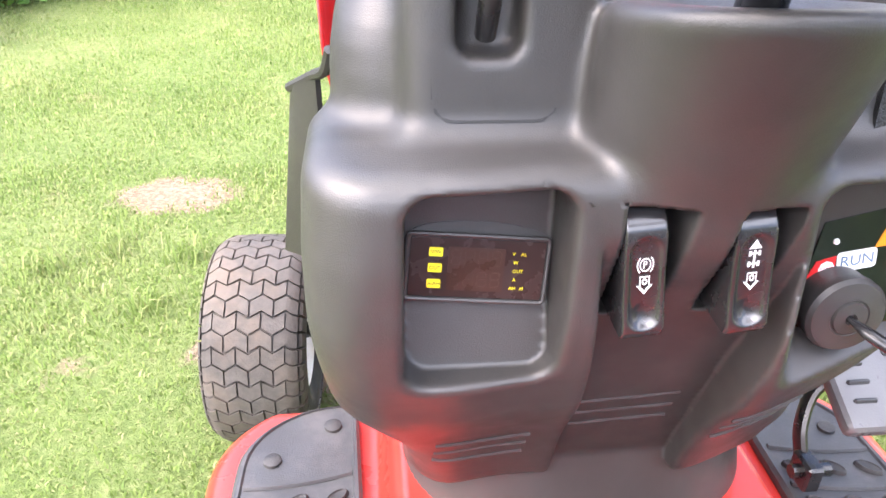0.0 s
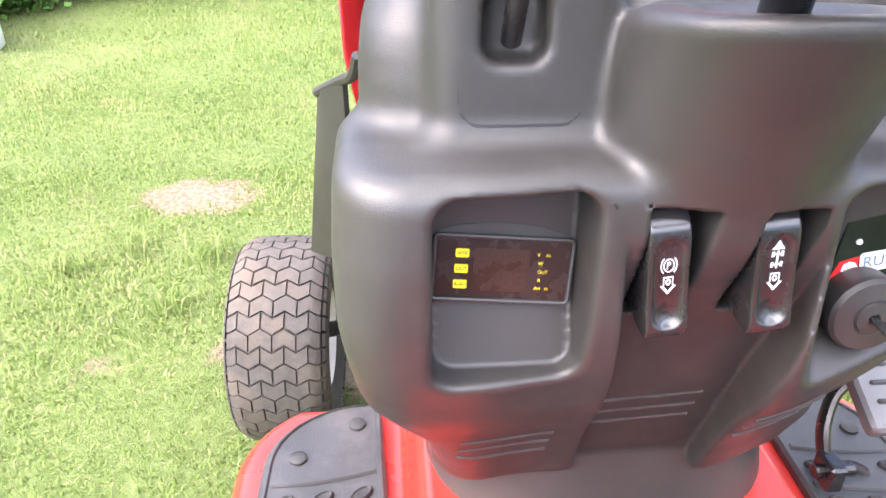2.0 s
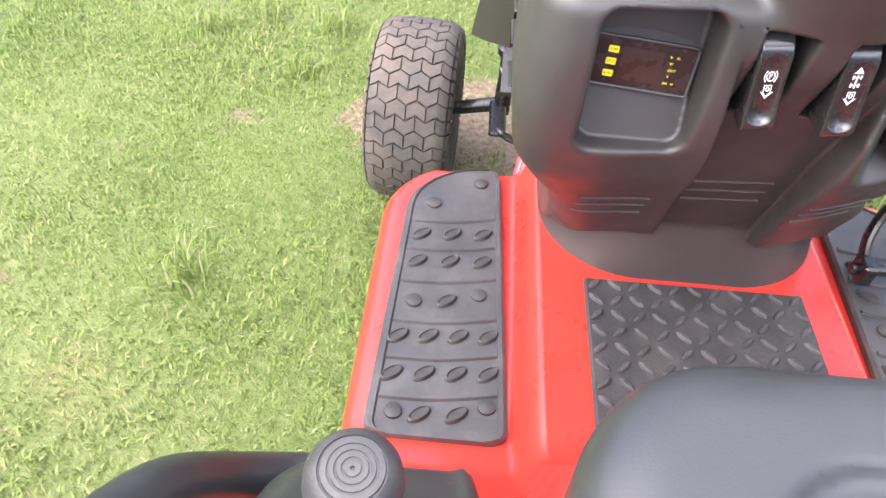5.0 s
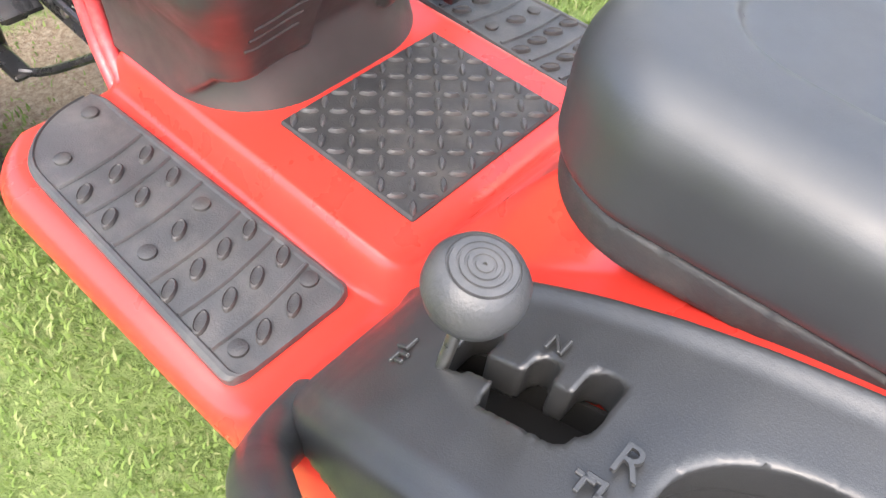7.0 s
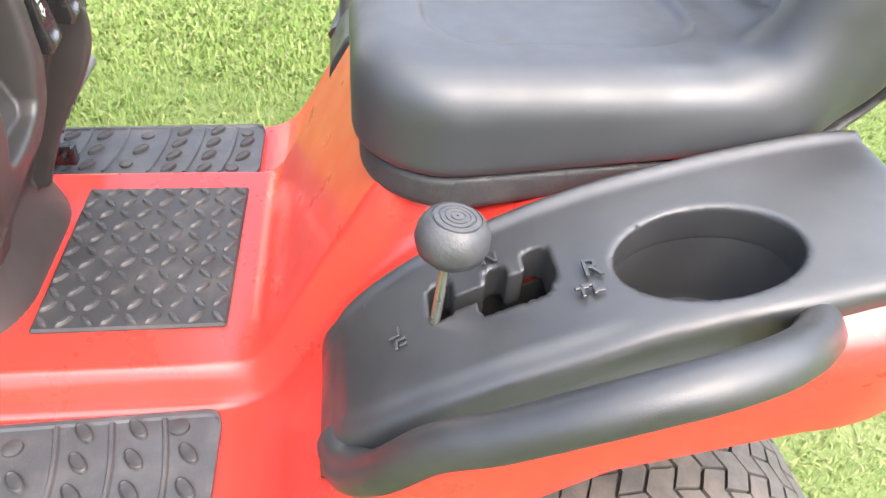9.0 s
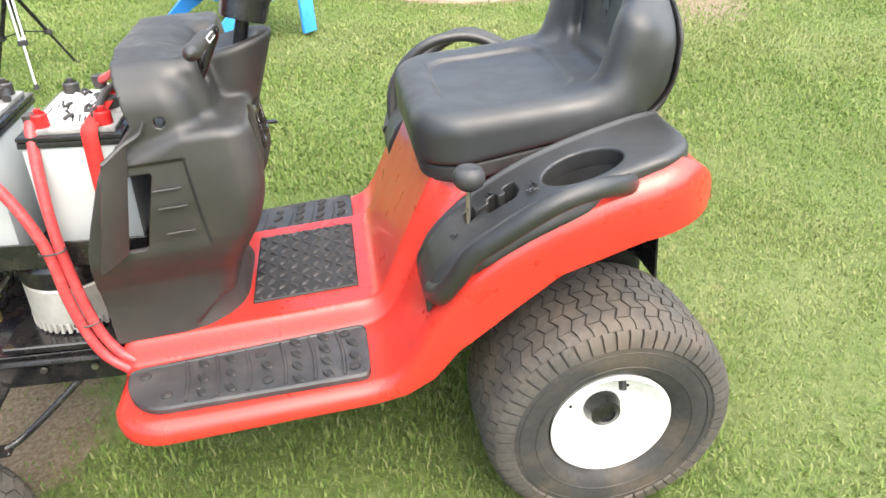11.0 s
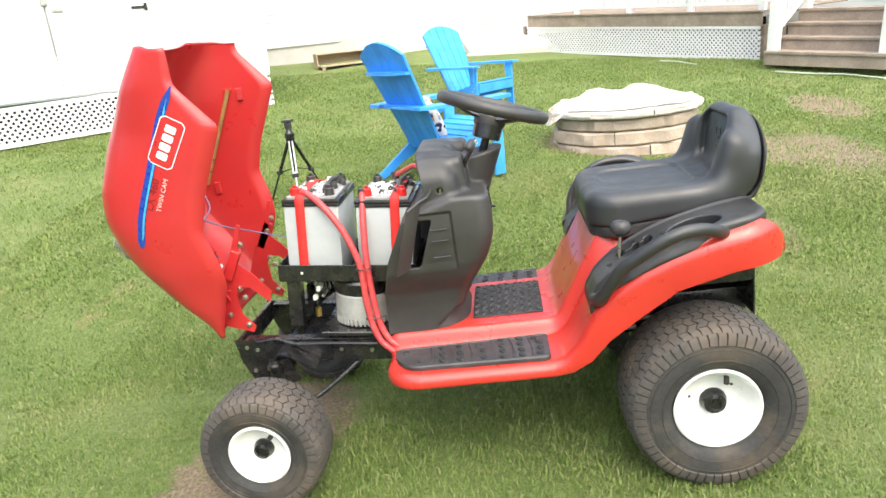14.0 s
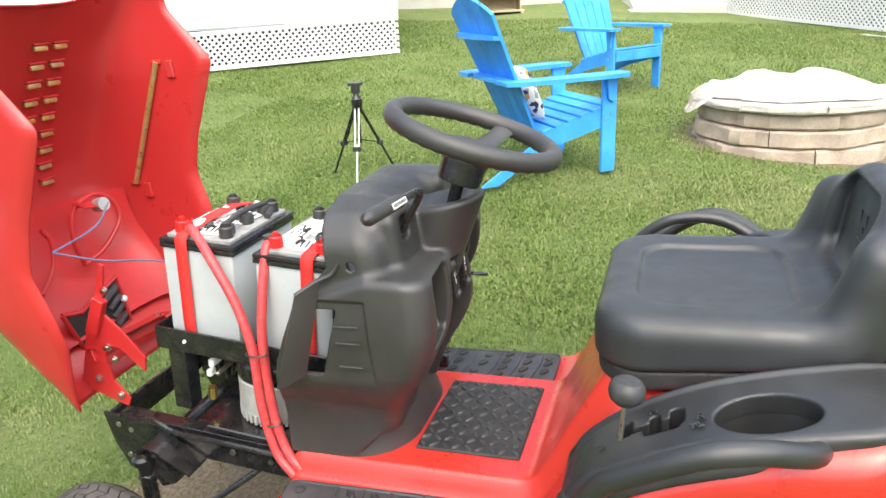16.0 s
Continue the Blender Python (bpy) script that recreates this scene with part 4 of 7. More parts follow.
    part("knob", bm, PADR, lev, "round grey-black knob with ringed top", sharp=50)


shift_lever()


# ---- dash ----
def dash_solid(x, y, z):
    ax = np.abs(x)
    yf = 1.2
    zk = z - 0.045 * sstep(0.02, 0.10, x) * sstep(0.56, 0.62, z) * (1 - sstep(0.80, 0.90, z))
    w = smooth_curve(zk, (0.44, 0.54, 0.588, 0.637, 0.688, 0.767, 0.83, 0.87, 1.1), (0.188, 0.192, 0.202, 0.232, 0.255, 0.265, 0.265, 0.262, 0.26), 0.012)
    w = w - 0.008 * sstep(0.700, 0.707, y) * (1 - sstep(0.845, 0.853, z)) * sstep(0.66, 0.70, z)
    yr = smooth_curve(z, (0.44, 0.543, 0.60, 0.628, 0.683, 0.73, 0.776, 0.83, 0.88, 1.1), (0.72, 0.694, 0.668, 0.652, 0.616, 0.596, 0.585, 0.584, 0.588, 0.60), 0.010)
    yr = yr + 0.009 * sstep(-0.18, -0.09, x) * (1 - sstep(0.0, 0.05, x)) + 0.020 * sstep(0.06, 0.16, x)
    slim = 0.018 * (1 - sstep(0.77, 0.90, z)) * sstep(0.56, 0.64, z)
    low = rect2(x + slim, y - (yr + yf) / 2, w - slim, (yf - yr) / 2, 0.046)
    low = smax(low, z - (0.885 + 0.10 * np.minimum(y - 0.59, 0.055) - 0.32 * np.maximum(y - 0.70, 0)), 0.020)
    # the key side is swept back below
    low = smax(low, 0.523 * x -0.756 * y -0.394 * z - -0.6727, 0.034)
    low = smax(low, 0.522 - z - 0.9 * np.clip(y - 0.73, 0, 0.08), 0.012)
    # sunken centre panel between the two halves
    xl = lerp(z, (0.543, 0.681, 0.793, 0.873), (-0.058, -0.068, -0.078, -0.083))
    xr = lerp(z, (0.50, 0.70, 0.88), (0.062, 0.052, 0.056))
    panel = 0.556 + (0.93 - z) * 0.42
    chan = np.maximum(np.maximum(xl - x, x - xr), y - panel)
    low = smax(low, -chan, 0.006)
    foot = rect2(x, y - 0.95, 0.192 - 0.10 * (z - 0.455), 0.253 - 0.30 * (z - 0.455), 0.13)
    foot = smax(foot, z - 0.56, 0.012)
    low = smin(low, foot, 0.004)
    # upper half: set back, with the raised lever housing
    wu = smooth_curve(z, (0.85, 0.92, 0.98, 1.03), (0.244, 0.246, 0.238, 0.205), 0.02)
    yu = smooth_curve(z, (0.85, 0.90, 0.95, 1.0, 1.04), (0.664, 0.668, 0.676, 0.696, 0.73), 0.02)
    up = rect2(x, y - (yu + yf) / 2, wu, (yf - yu) / 2, 0.045)
    crown = 1.012 - 0.25 * np.maximum(ax - 0.12, 0) + 0.02 * (y - 0.75)
    up = smax(up, z - crown, 0.05)
    hy = 0.646 + 0.10 * (z - 0.90)
    house = smax(rect2(ax - 0.140, z - 0.92, 0.060, 0.078, 0.026), hy - y, 0.020)
    up = smin(up, house, 0.018)
    up = np.maximum(up, 0.86 - z)
    d = smin(low, up, 0.018)
    # steering column
    r = 0.079
    col = np.hypot(x + 0.010, y - (panel + r)) - r
    col = smax(col, z - (0.980 - 0.14 * (y - 0.60)), 0.014)
    col = smax(col, 0.80 - z, 0.02)
    bowl = np.sqrt((x + 0.008) ** 2 + (y - 0.622) ** 2 + ((z - 1.003) * 1.6) ** 2) - 0.066
    col = smax(col, -bowl, 0.008)
    return smin(d, col, 0.012)


def dash_f(x, y, z):
    d = dash_solid(x, y, z)
    # recesses towards the driver
    pk = rect2(x + 0.1510, z - 0.8030, 0.0500 + 0.05 * np.clip(0.625 - y, 0, 0.04), 0.0715, 0.017)
    pk = np.maximum(pk, y - np.where(z > 0.778, 0.639 + (z - 0.80) * 0.12, 0.6364 + (z - 0.778) * 0.34))
    d = smax(d, -pk, 0.008)
    fl = np.clip(0.650 - y, 0, 0.08)
    pk2 = rect2(x - 0.143 - 0.08 * (0.79 - z) + 0.36 * fl, z - 0.785 - 0.10 * fl, 0.046 + 0.36 * fl, 0.079 + 0.12 * fl, 0.018)
    pk2 = np.maximum(pk2, y - np.where(z > 0.738, 0.652, 0.652 + (z - 0.738) * 1.5))
    d = smax(d, -pk2, 0.007)
    pit = rect2(x + 0.1485, z - 0.960, 0.0195, 0.022, 0.012)
    pit = smax(pit, y - (0.674 + 0.2 * (z - 0.957)), 0.012)
    d = smax(d, -pit, 0.007)
    for cx, cz in ((-0.050, 0.812), (0.019, 0.812)):
        d = np.maximum(d, -rbox(x, y, z, (cx, 0.60, cz + 0.006), (0.0205, 0.060, 0.048), 0.003))
    # hollow, open to the front
    cut = lerp(z, (0.44, 0.50, 0.60, 0.66, 0.705, 0.842, 0.88, 0.91, 0.96, 1.03), (0.958, 0.955, 0.945, 0.928, 0.915, 0.849, 0.805, 0.775, 0.782, 0.80))
    cav = np.maximum(dash_solid(x, y, z) + 0.012, 0.715 - y)
    d = np.maximum(d, -cav)
    d = np.maximum(d, (y - cut) * 0.9)
    ax = np.abs(x)
    t = (y - 0.815) + (z - 0.76) * 0.36
    vent = np.maximum(rect2(t, z - 0.757, 0.027, 0.074, 0.008), 0.2 - ax)
    d = np.maximum(d, -vent)
    hole = np.maximum(np.hypot(y - 0.727, z - 0.912) - 0.0095, 0.18 - ax)
    d = np.maximum(d, -hole)
    return np.maximum(d, 0.452 - z)


def dash_front(x, z):
    """The y at which the driver's side of the dash stands at x, z."""
    ys = np.linspace(0.50, 0.95, 301)
    f = dash_solid(np.full(301, x), ys, np.full(301, z))
    return float(ys[np.argmax(f < 0)])


def rocker_face(u, v, hw):
    """Height of a rocker's face: proud at the foot, rounded at the head, with an oval dish and a thumb hollow."""
    h = float(smooth_curve(np.array([v]), (-0.045, -0.0345, -0.030, -0.010, 0.012, 0.030, 0.038, 0.0435, 0.0475), (0.010, 0.0165, 0.0175, 0.0130, 0.0098, 0.0082, 0.0060, 0.0005, -0.008), 0.002)[0])
    cap = math.hypot(u, max(0.0, abs(v - 0.0005) - 0.0215)) - 0.0104
    edge = min(1.0, max(0.0, (hw - abs(u)) / 0.0026))
    h -= 0.0026 * (1 - math.sqrt(max(0.0, 1 - (1 - edge) ** 2)))
    h -= 0.0026 * float(1 - sstep(-0.0024, 0.0008, np.float64(cap)))
    return h - 0.0042 * math.exp(-((v + 0.0215) / 0.0085) ** 2 - (u / 0.0075) ** 2) * float(1 - sstep(-0.004, 0.0, np.float64(cap)))


def build_dash():
    da = part("dash", sdf_mesh(dash_f, (-0.28, 0.50, 0.445), (0.28, 0.99, 1.05), 0.0032), BLACK, tractor, "black plastic dash tower with pockets and vents, scuffed", sharp=0)
    # low ribs on the left flank
    for z in (0.80, 0.765, 0.715):
        bm = bmesh.new()
        box(bm, (-0.2635 + 0.03 * (0.80 - z), 0.745, z), (0.006, 0.05, 0.003), 0.001, 1)
        part("flank_rib", bm, BLACK, da)
    # louvres low on the driver's side
    for row in range(3):
        for cx, hw, cz, up_ in ((-0.134, 0.040, 0.622, -0.001), (-0.008, 0.043, 0.646, 0.004), (0.098, 0.032, 0.652, 0.006)):
            z = cz - (0.020 if cx else 0.022) * row
            bm = bmesh.new()
            pts = [Vector((cx + hw * u, dash_front(cx + hw * u, z + up_ * u) - 0.0004, z + up_ * u)) for u in np.linspace(-1, 1, 9)]
            tube(bm, pts, 0.0024, 8)
            part("louvre", bm, BLACK, da)
    # seam round the lever housing
    bm = bmesh.new()
    out = [(-0.1435 + px, 0.943 + py) for px, py in rounded(0.078, 0.084, 0.014, 5)]
    pts = [Vector((px, dash_front(px, pz) + 0.0002, pz)) for px, pz in out + out[:1]]
    tube(bm, pts, 0.0013, 6)
    part("housing_seam", bm, INK, da)
    # flared front flange of the left flank, and of the other
    for s in (1, -1):
        bm = bmesh.new()
        grid = []
        for k in range(9):
            v = k / 8
            a = Vector((-0.260, 0.785 + 0.060 * v, 0.888 - 0.20 * v))
            b = Vector((-0.284 - 0.024 * v, 0.828 + 0.056 * v, 0.866 - 0.186 * v))
            row = [a, a.lerp(b, 0.5) + Vector((-0.006, 0, 0)), b]
            row += [p + Vector((0.004, 0.003, 0)) for p in reversed(row)]
            grid.append([bm.verts.new((s * p.x, p.y, p.z)) for p in row])
        for r0, r1 in zip(grid, grid[1:]):
            for k in range(6):
                bm.faces.new((r0[k], r0[(k + 1) % 6], r1[(k + 1) % 6], r1[k]))
        bm.faces.new(grid[0])
        bm.faces.new(grid[-1][::-1])
        bmesh.ops.recalc_face_normals(bm, faces=bm.faces)
        part("flange", bm, BLACK, da, sharp=30)
        bm = bmesh.new()
        tube(bm, spline([(s * -0.246, 0.752, 0.918), (s * -0.251, 0.764, 0.900), (s * -0.262, 0.792, 0.888), (s * -0.284, 0.827, 0.868)], 5), 0.0045, 8)
        part("flange_lip", bm, BLACK, da)
    # power meter
    mm = basis((-0.1518, 0.6355, 0.8030), (0.093, -0.001, -0.008), (0, 0.0098, 0.0445))
    me_e = new("power_meter")
    me_e.empty_display_size = 0.03
    me_e.parent, me_e.matrix_basis = da, mm
    me_e["label"] = "dark brown panel meter, switched off, with yellow keys"
    bm = bmesh.new()
    prism(bm, rounded(0.095, 0.0455, 0.003, 3), -0.012, 0.002)
    bz = part("bezel", bm, BLACK_S, me_e)
    bm = bmesh.new()
    edge = rounded(0.0945, 0.0450, 0.003, 3)
    tube(bm, [Vector((px, py, 0.0022)) for px, py in edge + edge[:1]], 0.0017, 8)
    part("bezel_rim", bm, BLACK, bz)
    bm = bmesh.new()
    prism(bm, rounded(0.090, 0.0405, 0.002, 3), 0.002, 0.0026)
    part("face", bm, BROWNF, me_e, "brown-black meter face")
    bm = bmesh.new()
    prism(bm, rounded(0.038, 0.030, 0.001, 2, -0.001, -0.0005), 0.0026, 0.003)
    part("display_window", bm, DARKRED, me_e, "dark red unlit display window")
    bm = bmesh.new()
    for r in range(2):
        for c in range(4):
            cx, cy = -0.0145 + 0.009 * c, 0.0075 - 0.015 * r
            bm = bmesh.new()
            for dx, dy, w, h in ((0, 0.005, 0.005, 0.0009), (0, 0, 0.005, 0.0009), (0, -0.005, 0.005, 0.0009), (-0.003, 0.0025, 0.0009, 0.004), (0.003, 0.0025, 0.0009, 0.004), (-0.003, -0.0025, 0.0009, 0.004), (0.003, -0.0025, 0.0009, 0.004)):
                prism(bm, rounded(w, h, 0.0002, 1, cx + dx, cy + dy), 0.003, 0.0032)
            tagged(part("display_digit", bm, SEGMENT, me_e, smooth=False), kind="stuff")
    for k, word in enumerate(("V/W", "OUT", "A/AH")):
        bm = bmesh.new()
        prism(bm, rounded(0.0092, 0.006, 0.0008, 2, -0.0285, 0.0108 - 0.011 * k), 0.0026, 0.0036)
        key = part("key_label", bm, YELLOW, me_e, "yellow key label")
        t = part("key_text", text_mesh(word, 0.0036, 0.0001), INK, key, smooth=False)
        t.matrix_basis = Matrix.Translation((-0.0285, 0.0108 - 0.011 * k, 0.0038))
    for k, word in enumerate(("V    AL", "W", "OUT", "A", "AH   H")):
        t = part("unit_text", text_mesh(word, 0.0034, 0.0001), YELLOW, me_e, smooth=False)
        t.matrix_basis = Matrix.Translation((0.0275 - (0.002 if k in (1, 3) else 0), 0.0115 - 0.006 * k, 0.003))
    bm = bmesh.new()
    arc = [(0.0465 * math.cos(a), 0.0215 + 0.0105 * math.sin(a)) for a in np.linspace(0, math.pi, 15)]
    prism(bm, arc, -0.012, 0.0)
    part("meter_hump", bm, BLACK, me_e, "black plastic hump above the meter")
    # rocker switches
    for k, (cx, cy, cz) in enumerate(((-0.053, 0.603, 0.813), (0.017, 0.603, 0.813))):
        m = basis((cx, cy, cz), (1, 0, 0.10), (-0.10, -0.08, 1)) @ Matrix.Diagonal((1.0, 1.03, 1, 1))
        sw = new("rocker_switch")
        sw.empty_display_size = 0.03
        sw.parent, sw.matrix_basis = da, m
        sw["label"] = "black rocker switch with white pictograms"
        bm = bmesh.new()
        grid = []
        for v in np.linspace(-0.038, 0.0475, 66):
            hw = 0.0140 - 0.010 * max(0, v + 0.01)
            us = np.concatenate([[-hw, -hw], np.linspace(-hw, hw, 37), [hw, hw]])
            row = [bm.verts.new((u, v, rocker_face(u, v, hw) if 1 < q < len(us) - 2 else (-0.040 if q in (0, len(us) - 1) else rocker_face(u, v, hw) - 0.002))) for q, u in enumerate(us)]
            grid.append(row)
        for a, b in zip(grid, grid[1:]):
            for q in range(len(a) - 1):
                bm.faces.new((a[q], a[q + 1], b[q + 1], b[q]))
        bm.faces.new(grid[0][::-1])
        bm.faces.new(grid[-1])
        part("rocker", bm, ROCKER, sw, sharp=60)
        bm = bmesh.new()

        def flat(out):
            vs = [bm.verts.new((px * 0.70, py * 0.92 + 0.0065, rocker_face(0, py * 0.92 + 0.0065, 0.0135) + 0.0012)) for px, py in out]
            bm.faces.new(vs)

        def ring(cx_, cy_, r0, r1, a0=0, a1=360, n_=18):
            for i in range(n_):
                a, b = radians(a0 + (a1 - a0) * i / n_), radians(a0 + (a1 - a0) * (i + 1) / n_)
                flat([(cx_ + r0 * math.cos(a), cy_ + r0 * math.sin(a)), (cx_ + r1 * math.cos(a), cy_ + r1 * math.sin(a)), (cx_ + r1 * math.cos(b), cy_ + r1 * math.sin(b)), (cx_ + r0 * math.cos(b), cy_ + r0 * math.sin(b))])

        def arrow(cy_, s):
            flat([(-0.0075, cy_), (0, cy_ - s * 0.007), (0.0075, cy_), (0.0045, cy_), (0, cy_ - s * 0.004), (-0.0045, cy_)][::int(s)])

        if k == 0:
            ring(0, 0.008, 0.0042, 0.0052)
            ring(0, 0.008, 0.0066, 0.0077, -50, 50)
            ring(0, 0.008, 0.0066, 0.0077, 130, 230)
            flat([(-0.0018, 0.0052), (-0.0007, 0.0052), (-0.0007, 0.0108), (-0.0018, 0.0108)])
            ring(-0.0002, 0.0094, 0.0008, 0.0018, -90, 90, 6)
        else:
            flat([(-0.006, 0.0175), (0.006, 0.0175), (0, 0.0245)])
            for yy in (0.006, 0.014):
                flat([(-0.0055, yy - 0.002), (-0.003, yy - 0.002), (-0.003, yy + 0.002), (-0.0055, yy + 0.002)])
                flat([(0.003, yy - 0.002), (0.0055, yy - 0.002), (0.0055, yy + 0.002), (0.003, yy + 0.002)])
                flat([(-0.003, yy - 0.0006), (0.003, yy - 0.0006), (0.003, yy + 0.0006), (-0.003, yy + 0.0006)])
            flat([(-0.001, 0.003), (0.001, 0.003), (0.001, 0.0165), (-0.001, 0.0165)])
        for px in (-0.0046, 0.0036):
            flat([(px, -0.0072), (px + 0.001, -0.0072), (px + 0.001, -0.001), (px, -0.001)])
        flat([(-0.0046, -0.0014), (0.0046, -0.0014), (0.0046, -0.0004), (-0.0046, -0.0004)])
        ring(0, -0.0045, 0.0012, 0.0026, 0, 360, 12)
        arrow(-0.0072, 1)
        tagged(part("pictogram", bm, LABELW, sw, "white pictogram", smooth=False), kind="stuff")
    # key switch pocket
    m = basis((0.136, 0.6485, 0.785), (1, 0, 0.16), (0, 0.06, 1))
    kp = new("switch_panel")
    kp.empty_display_size = 0.03
    kp.parent, kp.matrix_basis = da, m
    kp["label"] = "dark panel with key switch and stickers"
    bm = bmesh.new()
    prism(bm, [(-0.054, -0.052), (0.036, -0.054), (0.0385, -0.002), (0.0315, 0.0456), (-0.030, 0.0412)], -0.004, 0.0)
    # the film's green is the lawn's reflection, mixed into its dark colour
    part("panel_plate", bm, mat("lawn_reflection_film", (0.012, 0.018, 0.010), 0.15, 0, 0.2, 30), kp, "dark glossy panel film")
    bm = bmesh.new()
    lathe(bm, [(0.0285, -0.012), (0.0290, 0.014), (0.0300, 0.016), (0.0300, 0.022), (0.0275, 0.0255), (0.0150, 0.0272), (0.0142, 0.0262), (0.0132, 0.0262), (0.0125, 0.0285), (0.0045, 0.0292), (0.0038, 0.026), (0, 0.026)], 44, Matrix.Translation((-0.0215, -0.0245, 0)))
    part("key_escutcheon", bm, BLACK, kp, "round black key surround")
    bm = bmesh.new()
    tube(bm, spline([(-0.0215, -0.0245, 0.024), (-0.0215, -0.0245, 0.034), (-0.016, -0.029, 0.046), (-0.006, -0.036, 0.058), (0.0, -0.040, 0.064)], 5), lambda t: 0.0026 + 0.0026 * float(sstep(0.15, 0.5, np.float64(t))) - 0.0014 * max(0.0, t - 0.9) * 10, 12, 0.8)
    part("key", bm, BLACK_S, kp, "black ignition key")
    bm = bmesh.new()
    prism(bm, rounded(0.030, 0.016, 0.003, 3, -0.0036, 0.0064), 0.0, 0.0008)
    prism_l = part("run_label", bm, LABELW, kp, "white sticker reading RUN")
    t = part("run_text", text_mesh("RUN", 0.0125, 0.0001), mat("blue_grey_ink", (0.10, 0.16, 0.25), 0.5), prism_l, smooth=False)
    t.matrix_basis = Matrix.Translation((-0.0036, 0.0064, 0.0011))
    bm = bmesh.new()
    prism(bm, [(-0.046, -0.012), (-0.0200, -0.0015), (-0.0195, 0.0125), (-0.034, 0.0105)], 0.0, 0.0007)
    st = part("stop_label", bm, REDL, kp, "red stop sticker")
    bm = bmesh.new()
    lathe(bm, [(0.0062, 0), (0.0062, 0.0004), (0, 0.0004)], 8, Matrix.Translation((-0.0265, 0.0035, 0.0008)))
    so = part("stop_disc", bm, LABELW, st)
    t = part("stop_text", text_mesh("STOP", 0.004, 0.0001), REDL, so, smooth=False)
    t.matrix_basis = Matrix.Translation((-0.0265, 0.0035, 0.0014))
    bm = bmesh.new()
    prism(bm, [(0.0095, 0.0146), (0.0285, 0.0139), (0.0180, 0.0335)], 0.0, 0.0008)
    part("warning_triangle", bm, ORANGE, kp, "orange warning triangle")
    bm = bmesh.new()
    lathe(bm, [(0.0025, 0), (0.002, 0.0015), (0, 0.0018)], 10, Matrix.Translation((-0.0205, 0.0245, 0)))
    part("rivet", bm, LABELW, kp)
    # toggle plate
    m = basis((0.140, 0.648, 0.918), (1, 0.12, 0), (0, 0.12, 1))
    bm = bmesh.new()
    prism(bm, rounded(0.072, 0.072, 0.006, 3), -0.006, 0.0)
    tp = part("toggle_plate", bm, mat("textured_black_sheet", (0.02, 0.02, 0.02), 0.35, 0, 0.2, 30, bump=1.0, bump_scale=420), da, "textured black plate with a toggle switch")
    tp.matrix_basis = m
    bm = bmesh.new()
    lathe(bm, [(0.013, 0), (0.013, 0.005), (0.010, 0.010), (0.0065, 0.012), (0, 0.012)], 20, Matrix.Translation((0.004, 0.012, 0)))
    rod(bm, (0.004, 0.012, 0.010), (0.028, 0.006, 0.034), 0.0042, 12, 0.005)
    part("toggle", bm, BLACK_S, tp, "black rubber-booted toggle")
    bm = bmesh.new()
    prism(bm, rounded(0.009, 0.016, 0.001, 2, -0.012, 0.013), 0.0, 0.0006)
    part("toggle_sticker", bm, REDL, tp, "small red and yellow sticker")
    for cx, cy in ((-0.026, -0.028), (0.012, -0.027)):
        bm = bmesh.new()
        lathe(bm, [(0.0032, 0), (0.0026, 0.002), (0, 0.0022)], 10, Matrix.Translation((cx, cy, 0)))
        part("screw", bm, STEEL, tp)
    # small lever of the brake catch on the far side
    bm = bmesh.new()
    box(bm, (0.230, 0.700, 0.79), (0.03, 0.05, 0.05), 0.006, 2)
    rod(bm, (0.235, 0.69, 0.775), (0.285, 0.650, 0.775), 0.006, 10)
    part("side_latch", bm, BLACK_S, da, "black latch on the dash side")
    # parking lever
    bm = bmesh.new()
    tube(bm, spline([(-0.150, 0.660, 0.950), (-0.151, 0.636, 0.988), (-0.153, 0.617, 1.018), (-0.166, 0.612, 1.032), (-0.20, 0.613, 1.036), (-0.255, 0.615, 1.040)], 8), 0.0068, 12)
    pl = part("parking_lever", bm, FRAME, da, "bent black steel parking lever")
    bm = bmesh.new()
    tube(bm, [Vector((-0.252, 0.615, 1.040)).lerp(Vector((-0.385, 0.620, 1.047)), k / 14) for k in range(15)], lambda t: 0.0125 * (1 if 0.06 < t < 0.9 else 0.93 if t <= 0.06 else 0.93 * math.sqrt(max(0.05, 1 - ((t - 0.9) / 0.1) ** 2))), 16)
    gr = part("grip", bm, BLACK, pl, "ribbed black rubber grip")
    m = basis((-0.282, 0.6022, 1.0455), (-1, 0.03, 0.05), (0, 0.35, 1))
    bm = bmesh.new()
    prism(bm, rounded(0.056, 0.010, 0.001, 2), 0.0, 0.0008, m @ pose(0, 0, 0, 0, 180, 0))
    gl = part("grip_label", bm, LABELW, gr, "white sticker with worn writing")
    bm = bmesh.new()
    for k in range(9):
        box(bm, (-0.0225 + 0.0056 * k, 0, 0.0), (0.0034, 0.0055, 0.0025), 0, 0)
    bmesh.ops.transform(bm, matrix=m, verts=bm.verts)
    part("worn_writing", bm, INK, gl, smooth=False)
    # steering
    ax_ = Vector((0.06, -0.36, 1.0)).normalized()
    cen = Vector((-0.008, 0.548, 1.106))
    bm = bmesh.new()
    end = cen - ax_ * 0.101 + Vector((-0.010, 0, 0))
    rod(bm, end, cen - ax_ * 0.030, 0.044, 40, 0.048)
    bmesh.ops.bevel(bm, geom=[e for e in bm.edges if e.calc_face_angle(0) > 1.0], offset=0.003, segments=2, affect="EDGES")
    rod(bm, (-0.012, 0.622, 0.90), end + ax_ * 0.01, 0.013, 20)
    part("column_boot", bm, BLACK_S, da, "smooth black steering column cover")
